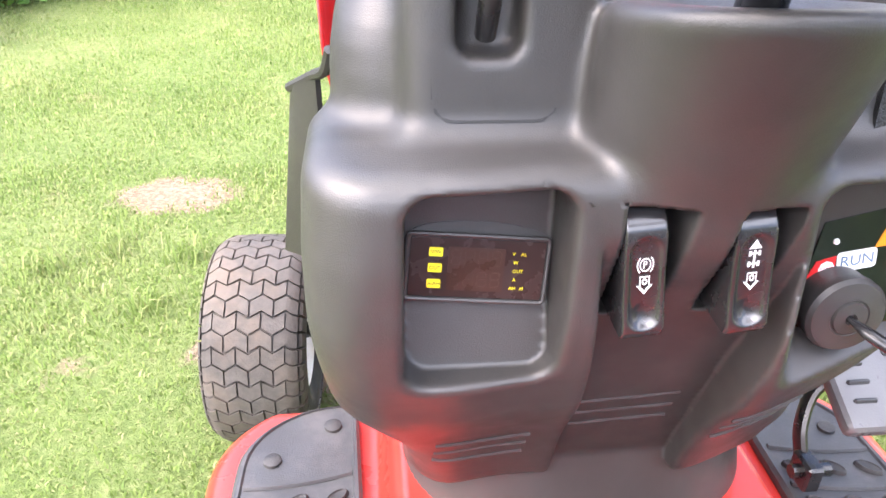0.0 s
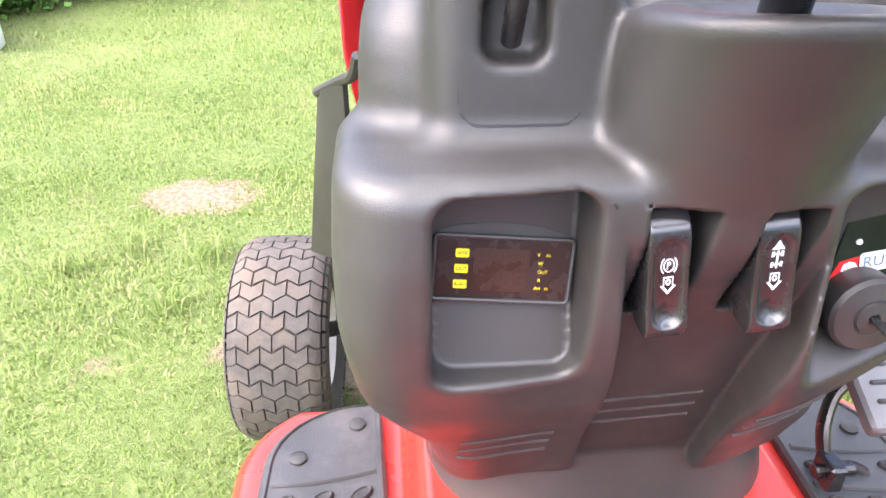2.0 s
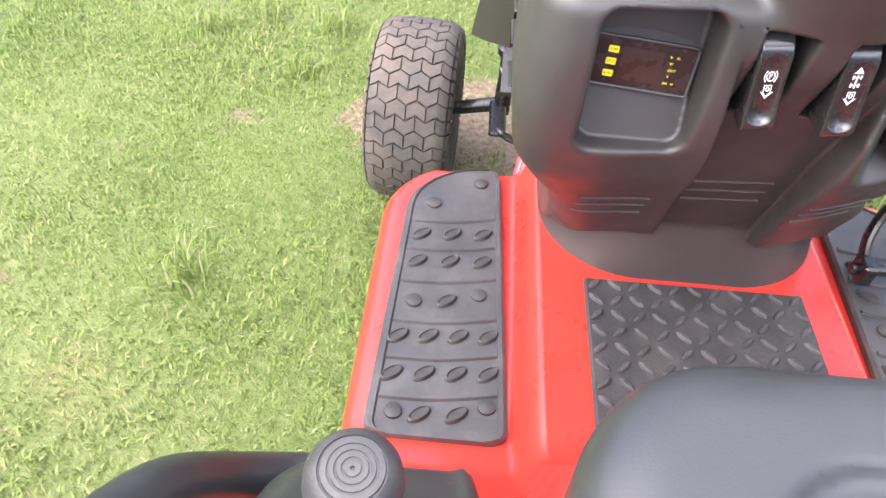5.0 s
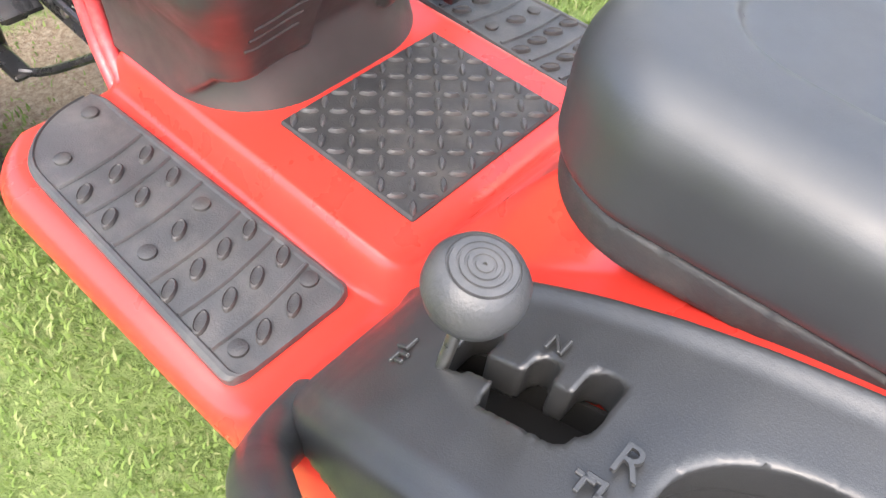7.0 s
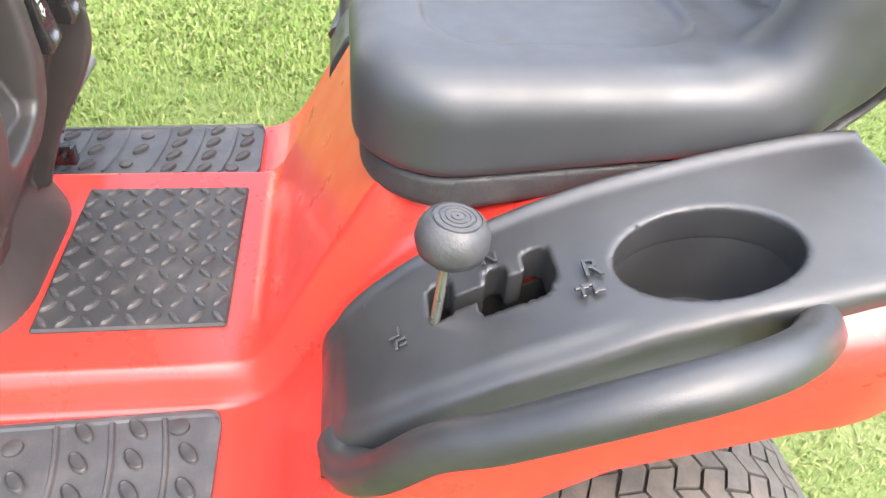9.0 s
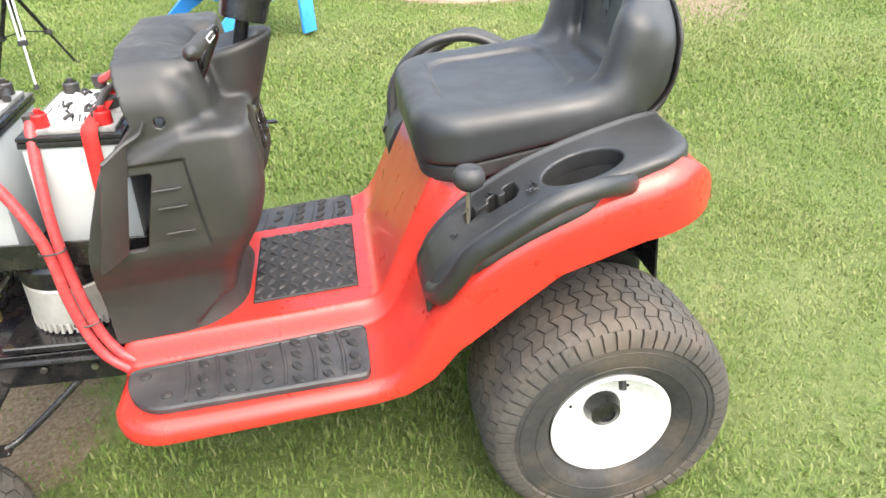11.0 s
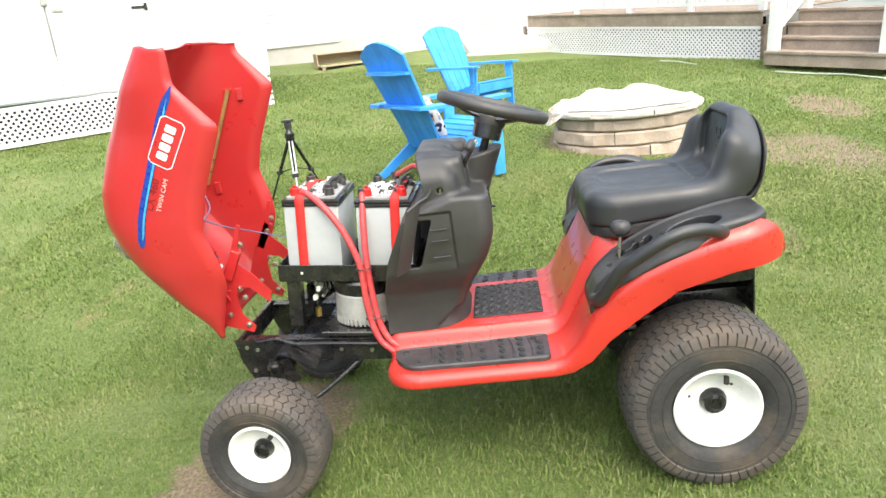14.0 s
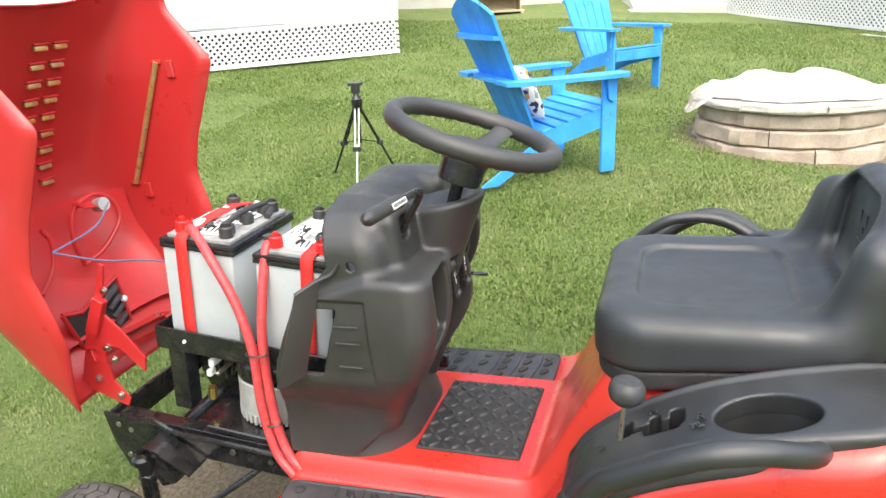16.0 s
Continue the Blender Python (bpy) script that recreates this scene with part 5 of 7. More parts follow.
    mw = along(cen, cen + ax_)
    sw = new("steering_wheel")
    sw.empty_display_size = 0.05
    sw.parent, sw.matrix_basis = tractor, mw
    sw["label"] = "black steering wheel with a thick grip"
    bm = bmesh.new()
    rings = []
    for i in range(72):
        a = 2 * math.pi * i / 72
        rings.append([bm.verts.new(((0.160 + 0.0185 * math.cos(b)) * math.cos(a), (0.160 + 0.0185 * math.cos(b)) * math.sin(a), 0.0180 * math.sin(b) - (0.002 * (i % 2) if math.sin(b) < -0.3 else 0))) for b in np.linspace(0, 2 * math.pi, 16, endpoint=False)])
    for i in range(72):
        for k in range(16):
            bm.faces.new((rings[i][k], rings[(i + 1) % 72][k], rings[(i + 1) % 72][(k + 1) % 16], rings[i][(k + 1) % 16]))
    part("rim", bm, BLACK, sw, "thick black grip ring", sharp=0)
    for a in (radians(90 + 8), radians(210 + 8), radians(330 + 8)):
        bm = bmesh.new()
        pts = [(r * math.cos(a), r * math.sin(a), h) for r, h in ((0.03, -0.035), (0.07, -0.030), (0.115, -0.016), (0.150, -0.004), (0.164, 0.0))]
        tube(bm, spline(pts, 4), lambda t: 0.013 + 0.005 * abs(t - 0.5) * 2, 10, 0.5, 1.6)
        part("spoke", bm, BLACK, sw)
    bm = bmesh.new()
    lathe(bm, [(0, -0.06), (0.048, -0.06), (0.052, -0.04), (0.050, -0.028), (0.040, -0.020), (0.020, -0.016), (0, -0.016)], 32)
    part("hub", bm, BLACK, sw)


build_dash()


# ---- hood, tipped open ----
HZ = (0.52, 0.56, 0.64, 0.73, 0.80, 0.86, 0.94, 1.02, 1.16, 1.32, 1.40, 1.43)
H_CROWN = (1.500, 1.530, 1.618, 1.695, 1.742, 1.768, 1.792, 1.785, 1.725, 1.630, 1.572, 1.542)
HE_Z = (0.52, 0.56, 0.73, 0.80, 0.90, 1.00, 1.17, 1.20, 1.33, 1.39, 1.45)
HE_Y = (1.478, 1.470, 1.408, 1.412, 1.438, 1.410, 1.332, 1.318, 1.426, 1.424, 1.426)


def hood_point(u, z):
    """The hood's skin at height z; u runs from -1 (one rear edge) over the crown to 1 (the other)."""
    a = u * math.pi / 2
    w = float(lerp(z, (0.52, 0.62, 0.75, 0.9, 1.43), (0.235, 0.262, 0.285, 0.292, 0.282)))
    zz = z - 0.037 * u - 0.019 * u * u
    e, c = float(smooth_curve(zz, HE_Z, HE_Y, 0.012)), float(smooth_curve(z, HZ, H_CROWN, 0.02))
    x = w * math.copysign(abs(math.sin(a)) ** 0.42, math.sin(a))
    y = e + (c - e) * abs(math.cos(a)) ** 0.55
    return Vector((x, y, z))


def hood_normal(u, z):
    h = 0.01
    n = (hood_point(u + h, z) - hood_point(u - h, z)).cross(hood_point(u, z + h) - hood_point(u, z - h))
    return -n.normalized() if n.dot(Vector((0, 1.5, 1)) - hood_point(u, z)) > 0 else n.normalized()


def hood_at(y, z, off=0.0):
    """The point of the left flank at that y and z, raised by off."""
    a, b = -1.0, -0.02
    for _ in range(30):
        m = (a + b) / 2
        if hood_point(m, z).y < y:
            a = m
        else:
            b = m
    n = hood_normal(a, z)
    if n.x > 0:
        n = -n
    return hood_point(a, z) + n * off


def decal(name, me, origin, right, off, material, parent, label=""):
    """Lay a flat mesh (x along right, y a quarter turn to the left of it) on the left flank, in the plane of y and z."""
    r = Vector((right[0], right[1])).normalized()
    up = Vector((r.y, -r.x))
    for v in me.vertices:
        q = Vector(origin) + r * v.co.x + up * v.co.y
        v.co = hood_at(q.x, q.y, off)
    me.update()
    return part(name, me, material, parent, label, smooth=False)


def sheet(outline_fn, n, m_):
    """A flat grid of n by m_ cells placed by outline_fn(s, t)."""
    v = [(*outline_fn(i / n, j / m_), 0) for i in range(n + 1) for j in range(m_ + 1)]
    f = [(i * (m_ + 1) + j, (i + 1) * (m_ + 1) + j, (i + 1) * (m_ + 1) + j + 1, i * (m_ + 1) + j + 1) for i in range(n) for j in range(m_)]
    return mesh(v, f)


def round_sheet(w, h, r, n=16):
    def place(s, t):
        x = (s - 0.5) * w
        d = max(0, abs(x) - (w / 2 - r))
        hh = h / 2 - r + math.sqrt(max(0, r * r - d * d))
        return x, (2 * t - 1) * hh
    return sheet(place, n, 8)


def build_hood():
    us = np.sin(np.linspace(-1, 1, 61) * math.pi / 2) * 0.35 + np.linspace(-1, 1, 61) * 0.65
    zs = np.concatenate([np.linspace(0.52, 0.60, 8), np.linspace(0.62, 1.36, 50), np.linspace(1.37, 1.43, 8)])
    verts, faces = [], []
    for z in zs:
        for u in us:
            p = hood_point(float(u), float(z))
            top = 1.43 - 0.02 * abs(u) ** 3 - 0.018 * max(0, 1 - abs(u) / 0.14) ** 0.5
            p.z = min(p.z, top)
            verts.append(p)
    n = len(us)
    faces = [(i * n + j, i * n + j + 1, (i + 1) * n + j + 1, (i + 1) * n + j) for i in range(len(zs) - 1) for j in range(n - 1)]
    bm = bmesh.new()
    bm.from_mesh(mesh(verts, faces))
    ho = part("hood", bm, HOODR, tractor, "red hood tipped forward, open side towards the driver", sharp=60)
    so = ho.modifiers.new("thickness", "SOLIDIFY")
    so.thickness, so.offset = 0.004, 1
    # graphics on the left flank
    path = spline([(1.428, 1.312, 0), (1.487, 1.219, 0), (1.548, 1.087, 0), (1.608, 0.958, 0), (1.640, 0.856, 0)], 8)
    for nm, w0, w1, off, mt, lo_, hi_ in (("stripe", -0.011, 0.012, 0.0052, BLUEL, 0, len(path) - 1), ("stripe", -0.009, -0.003, 0.0058, CYANL, 3, len(path) - 3)):
        bm = bmesh.new()
        rows = []
        for k in range(lo_, hi_ + 1):
            q = path[k]
            taper = min(1, (k - lo_ + 0.5) / 4, (hi_ - k + 0.8) / 2)
            rows.append([bm.verts.new(hood_at(q.x + w, q.y + 0.35 * w, off)) for w in (w0 * taper, (w0 + w1) / 2 * taper, w1 * taper)])
        for r0, r1 in zip(rows, rows[1:]):
            for k in range(2):
                bm.faces.new((r0[k], r0[k + 1], r1[k + 1], r1[k]))
        part(nm, bm, mt, ho, "dark blue stripe" if mt is BLUEL else "light blue stripe")
    bo, bdir = (1.481, 1.157), (-0.527, 0.85)
    bd = decal("badge", round_sheet(0.148, 0.078, 0.013), bo, bdir, 0.0060, LABELW, ho, "red badge with a white border and white mark")
    decal("badge_field", round_sheet(0.142, 0.072, 0.011), bo, bdir, 0.0066, HOODR, bd)
    for k in range(4):
        x0 = -0.0415 + 0.0277 * k
        decal("badge_mark", round_sheet(0.022, 0.033, 0.004, 6), (bo[0] + x0 * -0.527, bo[1] + x0 * 0.85), bdir, 0.0072, LABELW, bd)
    decal("model_text", text_mesh("LX 460", 0.034, 0.0), (1.560, 1.013), (-0.447, 0.894), 0.0055, mat("dark_red_ink", (0.16, 0.008, 0.008), 0.4), ho, "faded dark model lettering")
    decal("engine_text", text_mesh("TWIN CAM", 0.0205, 0.0), (1.531, 1.008), (-0.447, 0.894), 0.0055, mat("pale_ink", (0.75, 0.55, 0.5), 0.4), ho, "pale worn lettering")
    # inside: prop rod on its clips
    bm = bmesh.new()
    a, b = Vector((0.276, 1.638, 0.930)), Vector((0.274, 1.482, 1.257))
    tube(bm, [a.lerp(b, k / 10) for k in range(11)], 0.0075, 10)
    part("prop_rod", bm, ROD, ho, "yellowish zinc prop rod")
    for p in (a, b):
        bm = bmesh.new()
        box(bm, (0.281, p.y + 0.004, p.z), (0.012, 0.03, 0.012), 0.002, 1)
        box(bm, (0.282, p.y - 0.035, p.z - 0.02), (0.014, 0.022, 0.045), 0.003, 1)
        part("rod_clip", bm, RED_IN, ho)
    # vents of the top panel, two columns; pale boxes imitate daylight in uncut slots
    for c, cx in enumerate((0.055, 0.115)):
        for k in range(9):
            z = 1.32 - 0.043 * k
            if c == 0 and k > 5:
                continue
            y = hood_point(math.asin((cx / 0.29) ** (1 / 0.42)) / (math.pi / 2), z).y
            bm = boxes(((cx, y - 0.006, z), (0.040, 0.010, 0.013), 0.004, 2))
            vs = part("vent_slot", bm, ROD, ho, "pale box standing for daylight in a louvre opening")
            bm = boxes(((cx, y - 0.008, z + 0.010), (0.046, 0.016, 0.006), 0.002, 1))
            part("louvre", bm, RED_IN, vs)
    # nose: grille insert, lamp lens, lower braces and hinge arms
    m = basis((-0.03, 1.570, 0.660), (1, 0, 0), (0, 0.0, 1))
    out = [(-0.094, 0.045), (-0.042, 0.029), (0.082, 0.069), (0.094, -0.055), (0.024, -0.067), (-0.060, -0.055)]
    bm = bmesh.new()
    prism(bm, out, -0.012, -0.006, m)
    gi = part("grille_insert", bm, BLACK, ho, "black slotted grille insert")
    for k in range(4):
        a, b = Vector((0.028 + 0.008 * k, 0.028 - 0.026 * k)), Vector((0.078 + 0.003 * k, 0.052 - 0.028 * k))
        bm = bmesh.new()
        tube(bm, [m @ Vector((a.x + (b.x - a.x) * q, a.y + (b.y - a.y) * q, 0.0)) for q in (0, 0.5, 1)], 0.0085, 8)
        part("grille_bar", bm, PADR, gi, "grey grille bar")
        bm = bmesh.new()
        tube(bm, [m @ Vector((a.x - 0.055 + 0.030 * q, a.y - 0.012 + 0.010 * q, -0.002)) for q in (0, 0.5, 1)], 0.007, 8)
        part("grille_bar", bm, PADR, gi, "grey grille bar")
    bm = bmesh.new()
    tube(bm, [m @ Vector((px * 1.08, py * 1.08, -0.006)) for px, py in out + out[:1]], 0.006, 8)
    part("grille_frame", bm, RED_IN, ho, "red rim round the grille")
    bm = bmesh.new()
    lathe(bm, [(0.009, 0), (0.009, 0.006), (0.005, 0.010), (0, 0.010)], 14, m @ Matrix.Translation((0.090, 0.010, 0)))
    part("plug", bm, LABELW, ho, "white plastic plug")
    # liner of the nose with the lamp pocket
    bm = bmesh.new()
    rows = []
    for j in range(9):
        z = 0.625 + 0.30 * j / 8
        rows.append([bm.verts.new((hood_point(float(u), z).x * 0.93, hood_point(float(u), z).y - 0.030 - 0.010 * math.sin(j * 0.8), z)) for u in np.linspace(-0.62, 0.62, 17)])
    for r0, r1 in zip(rows, rows[1:]):
        for q in range(16):
            bm.faces.new((r0[q], r0[q + 1], r1[q + 1], r1[q]))
    part("nose_liner", bm, RED_IN, ho, "dusty red liner of the nose", sharp=0)
    bm = bmesh.new()
    tube(bm, spline([(0.035, 1.640, 0.775), (0.020, 1.642, 0.84), (0.040, 1.642, 0.915), (0.105, 1.636, 0.945), (0.160, 1.628, 0.915), (0.168, 1.622, 0.86), (0.10, 1.628, 0.80), (0.035, 1.640, 0.775)], 6), 0.0065, 8)
    part("lamp_pocket_rim", bm, RED_IN, ho, "raised red rim of the lamp pocket")
    bm = boxes(((0.085, 1.625, 0.925), (0.085, 0.045, 0.005), 0.001, 1, pose(0, 0, 0, 20, 12, 0)))
    part("lamp_shelf", bm, RED_IN, ho)
    bm = bmesh.new()
    tube(bm, spline([(-0.13, 1.62, 0.76), (-0.06, 1.645, 0.80), (-0.04, 1.65, 0.86), (-0.055, 1.655, 0.90)], 6), 0.006, 8)
    part("liner_rib", bm, RED_IN, ho)
    # steel angle across the foot of the hood
    for dz, tilt in ((0.0, 0), (-0.018, 70)):
        bm = bmesh.new()
        box(bm, (-0.025, 1.485, 0.628 + dz), (0.31, 0.030, 0.004), 0.001, 1, pose(0, 0, 0, tilt, 9, 8))
        part("cross_angle", bm, RED_IN, ho, "red steel angle across the hood's foot")
    for x in (-0.10, 0.09):
        bm = bmesh.new()
        lathe(bm, [(0, 0), (0.008, 0), (0.008, 0.005), (0, 0.006)], 6, Matrix.Translation((x, 1.484 + 0.14 * x, 0.631 - 0.16 * (x + 0.025))))
        part("bolt", bm, STEEL, ho)
    bm = bmesh.new()
    lathe(bm, [(0, 0), (0.018, 0), (0.018, 0.03), (0, 0.03)], 16, along((0.105, 1.625, 0.915), (0.10, 1.58, 0.925)))
    part("lamp_socket", bm, MOTORM, ho)
    bm = bmesh.new()
    prism(bm, rounded(0.30, 0.09, 0.03, 5), -0.004, 0.004, basis((-0.05, 1.757, 0.83), (1, 0, 0), (0, 0.55, 0.83)))
    part("lamp_lens", bm, LENS, ho, "clear headlamp lens")
    bm = bmesh.new()
    tube(bm, spline([(-0.20, 1.47, 0.90), (-0.10, 1.44, 0.845), (0.02, 1.43, 0.80), (0.09, 1.40, 0.765), (0.06, 1.30, 0.745)], 8), 0.0024, 6)
    tube(bm, spline([(0.10, 1.58, 0.925), (-0.02, 1.52, 0.90), (-0.20, 1.47, 0.90)], 8), 0.0024, 6)
    part("lamp_wire", bm, mat("blue_grey_wire", (0.16, 0.20, 0.32), 0.5), ho, "thin blue-grey lamp wire")
    for s in (-1, 1):
        bm = bmesh.new()
        M = Matrix(((0, 0, 1, s * 0.165), (1, 0, 0, 0), (0, 1, 0, 0), (0, 0, 0, 1)))
        prism(bm, [(1.50, 0.535), (1.405, 0.500), (1.395, 0.520), (1.43, 0.565), (1.435, 0.63), (1.42, 0.66), (1.385, 0.655), (1.33, 0.60), (1.32, 0.635), (1.37, 0.70), (1.41, 0.74), (1.375, 0.86), (1.385, 0.865), (1.43, 0.765), (1.47, 0.70), (1.50, 0.62), (1.525, 0.56)], -0.003, 0.003, M)
        box(bm, (s * 0.172, 1.425, 0.737), (0.020, 0.030, 0.10), 0.002, 1, pose(0, 0, 0, 28, 0, 0))
        ha = part("hinge_arm", bm, RED_IN, ho, "red steel hinge arm with bolts", sharp=30)
        for y, z in ((1.42, 0.655), (1.408, 0.625), (1.385, 0.80), (1.41, 0.755), (1.415, 0.53), (1.47, 0.57)):
            bm = bmesh.new()
            lathe(bm, [(0, 0), (0.010, 0), (0.010, 0.004), (0.006, 0.005), (0.006, 0.010), (0, 0.010)], 6, Matrix.Translation((s * 0.165 - 0.003, y, z)) @ pose(0, 0, 0, 0, -90, 0))
            part("bolt", bm, STEEL, ha)


build_hood()


# ---- chassis, front axle, motor and tray ----
def tilt(y, z, deg, drop=0.0):
    """A turn about the cross axis through y, z."""
    return Matrix.Translation((0, y, z - drop)) @ pose(0, 0, 0, deg, 0, 0) @ Matrix.Translation((0, -y, -z))


TRAY_TILT = tilt(1.087, 0.690, 6.3)


def build_chassis():
    ch = new("chassis")
    ch.empty_display_size = 0.1
    ch.parent = tractor
    ch["label"] = "glossy black painted steel chassis"
    rear = ch
    ch = new("front_frame")
    ch.empty_display_size = 0.1
    ch.parent = tractor
    ch.matrix_basis = tilt(1.475, 0.505, 5.2, 0.022)
    ch["label"] = "glossy black front frame rails with bolted brackets"
    for s in (-1, 1):
        bm = bmesh.new()
        M = Matrix(((0, 0, 1, s * 0.170), (1, 0, 0, 0), (0, 1, 0, 0), (0, 0, 0, 1)))
        prism(bm, [(0.92, 0.428), (1.44, 0.428), (1.44, 0.498), (0.92, 0.498)], -0.003, 0.003, M)
        part("side_rail", bm, FRAME, ch, sharp=30)
        bm = boxes(((s * 0.155, 1.18, 0.502), (0.036, 0.52, 0.005), 0.001, 1))
        part("rail_flange", bm, FRAME, ch, sharp=30)
        M = Matrix(((0, 0, 1, s * 0.177), (1, 0, 0, 0), (0, 1, 0, 0), (0, 0, 0, 1)))
        bm = bmesh.new()
        prism(bm, [(1.475, 0.505), (1.28, 0.500), (1.30, 0.455), (1.345, 0.355), (1.42, 0.360), (1.455, 0.425)], -0.003, 0.003, M)
        part("axle_bracket", bm, FRAME, ch, sharp=30)
        bm = bmesh.new()
        tube(bm, spline([(s * 0.178, 1.40, 0.497), (s * 0.180, 1.33, 0.508), (s * 0.182, 1.27, 0.492), (s * 0.182, 1.16, 0.492), (s * 0.180, 1.0, 0.488)], 6), 0.007, 8)
        part("edge_roll", bm, FRAME, ch)
    for nm, c, sz, r in (("cross_member", (0, 1.46, 0.47), (0.34, 0.012, 0.07), 0.002), ("deck_plate", (0, 1.05, 0.437), (0.33, 0.5, 0.012), 0.002)):
        part(nm, boxes((c, sz, r, 2)), FRAME, ch, sharp=30)
    for nm, c, sz, r in (("belly_frame", (0, 0.5, 0.39), (0.30, 0.95, 0.06), 0.004),
                         ("transaxle_cover", (0, 0.02, 0.40), (0.40, 0.34, 0.20), 0.02), ("transaxle", (0, 0.02, 0.27), (0.30, 0.20, 0.16), 0.03)):
        part(nm, boxes((c, sz, r, 2)), FRAME, rear, sharp=30)
    bm = bmesh.new()
    rod(bm, (-0.30, 0.02, 0.252), (0.30, 0.02, 0.252), 0.03, 16)
    part("rear_axle", bm, FRAME, rear)
    bm = boxes(((0, -0.142, 0.545), (0.57, 0.005, 0.21), 0.001, 1), ((-0.283, -0.02, 0.60), (0.005, 0.25, 0.10), 0.001, 1), ((0.283, -0.02, 0.60), (0.005, 0.25, 0.10), 0.001, 1))
    part("rear_plate", bm, FRAME, rear, "black rear plate under the fender")
    bm = boxes(((-0.26, 0.17, 0.52), (0.05, 0.05, 0.03), 0.004, 1), ((-0.24, 0.27, 0.42), (0.02, 0.16, 0.012), 0.003, 1), ((-0.25, 0.24, 0.45), (0.012, 0.2, 0.008), 0.002, 1))
    part("bracket", bm, STEEL, rear)
    for s in (-1, 1):
        for y, z in ((1.435, 0.478), (1.40, 0.47), (1.415, 0.395), (1.36, 0.385), (1.12, 0.468), (1.02, 0.465)):
            bm = bmesh.new()
            lathe(bm, [(0, 0), (0.008, 0), (0.007, 0.005), (0, 0.005)], 8, Matrix.Translation((s * 0.177, y, z)) @ pose(0, 0, 0, 0, s * 90, 0))
            part("bolt", bm, STEEL, ch)
    # axle
    bm = bmesh.new()
    tube(bm, spline([(-0.235, 1.338, 0.345), (-0.20, 1.34, 0.365), (-0.12, 1.345, 0.385), (0.12, 1.345, 0.385), (0.20, 1.34, 0.365), (0.235, 1.338, 0.345)], 6), 0.022, 10)
    for s in (-1, 1):
        box(bm, (s * 0.205, 1.30, 0.375), (0.04, 0.05, 0.09), 0.006, 2, pose(0, 0, 0, -20, 0, 0))
    axo = part("front_axle", bm, FRAME, tractor, "black front axle beam", sharp=40)
    for s in (-1, 1):
        bm = bmesh.new()
        rows = [[bm.verts.new((s * x, y, z)) for x in (0.178, 0.245)] for y, z in ((1.335, 0.432), (1.315, 0.446), (1.285, 0.440), (1.205, 0.388))]
        low = [[bm.verts.new(v.co - Vector((0, 0.001, 0.006))) for v in r] for r in rows]
        for a, b, c, d in zip(rows, rows[1:], low, low[1:]):
            bm.faces.new((a[0], a[1], b[1], b[0]))
            bm.faces.new((c[0], d[0], d[1], c[1]))
            bm.faces.new((a[0], b[0], d[0], c[0]))
            bm.faces.new((a[1], c[1], d[1], b[1]))
        bm.faces.new((rows[0][0], low[0][0], low[0][1], rows[0][1]))
        bm.faces.new((rows[-1][0], rows[-1][1], low[-1][1], low[-1][0]))
        part("axle_guard", bm, FRAME, axo, "bent black guard plate over the axle end", sharp=30)
        bm = bmesh.new()
        rod(bm, (s * 0.232, 1.341, 0.25), (s * 0.226, 1.338, 0.405), 0.018, 16)
        lathe(bm, [(0, 0), (0.026, 0), (0.027, 0.014), (0.019, 0.020), (0.017, 0.030), (0, 0.031)], 18, along((s * 0.227, 1.338, 0.392), (s * 0.225, 1.338, 0.5)))
        rod(bm, (s * 0.232, 1.341, 0.27), (s * 0.40, 1.341, 0.236), 0.015, 12)
        box(bm, (s * 0.24, 1.28, 0.275), (0.035, 0.12, 0.012), 0.004, 1)
        part("spindle", bm, FRAME, axo, "black steering spindle with a rubber cap")
    bm = bmesh.new()
    tube(bm, spline([(-0.24, 1.235, 0.278), (-0.215, 1.20, 0.285), (-0.17, 1.10, 0.345), (-0.12, 1.02, 0.40)], 8), 0.0075, 10)
    part("drag_link", bm, FRAME, axo, "black steering rod")
    bm = bmesh.new()
    tube(bm, spline([(0.24, 1.235, 0.278), (0.20, 1.16, 0.30), (0.12, 1.02, 0.40)], 8), 0.0075, 10)
    part("drag_link", bm, FRAME, axo, "black steering rod")
    bm = bmesh.new()
    lathe(bm, [(0, 0), (0.065, 0), (0.075, 0.015), (0.075, 0.035), (0.065, 0.045), (0, 0.045)], 28, Matrix.Translation((-0.06, 1.0, 0.375)))
    part("pulley", bm, FRAME, tractor, "black drive pulley under the chassis")
    # motor
    bm = bmesh.new()
    c = Matrix.Translation((-0.055, 1.055, 0.478))
    lathe(bm, [(0, 0.01), (0.088, 0.01), (0.088, 0.028)], 40, c)
    lathe(bm, [(0.088, 0.026), (0.0935, 0.028), (0.0935, 0.105), (0.088, 0.112), (0, 0.112)], 48, c)
    mo = part("electric_motor", bm, MOTORM, tractor, "pale grey electric motor with a toothed lower rim", sharp=30)
    mo.matrix_basis = tilt(1.055, 0.50, 6.0, 0.012)
    bm = bmesh.new()
    for k in range(40):
        a = 2 * math.pi * k / 40
        box(bm, (-0.055 + 0.0905 * math.cos(a), 1.055 + 0.0905 * math.sin(a), 0.496), (0.009, 0.0075, 0.024), 0.001, 1, pose(0, 0, 0, 0, 0, math.degrees(a)))
    tagged(part("cooling_teeth", bm, MOTORM, mo, sharp=30), kind="stuff")
    bm = bmesh.new()
    lathe(bm, [(0.094, 0.112), (0.095, 0.150), (0.085, 0.165), (0, 0.165)], 40, c)
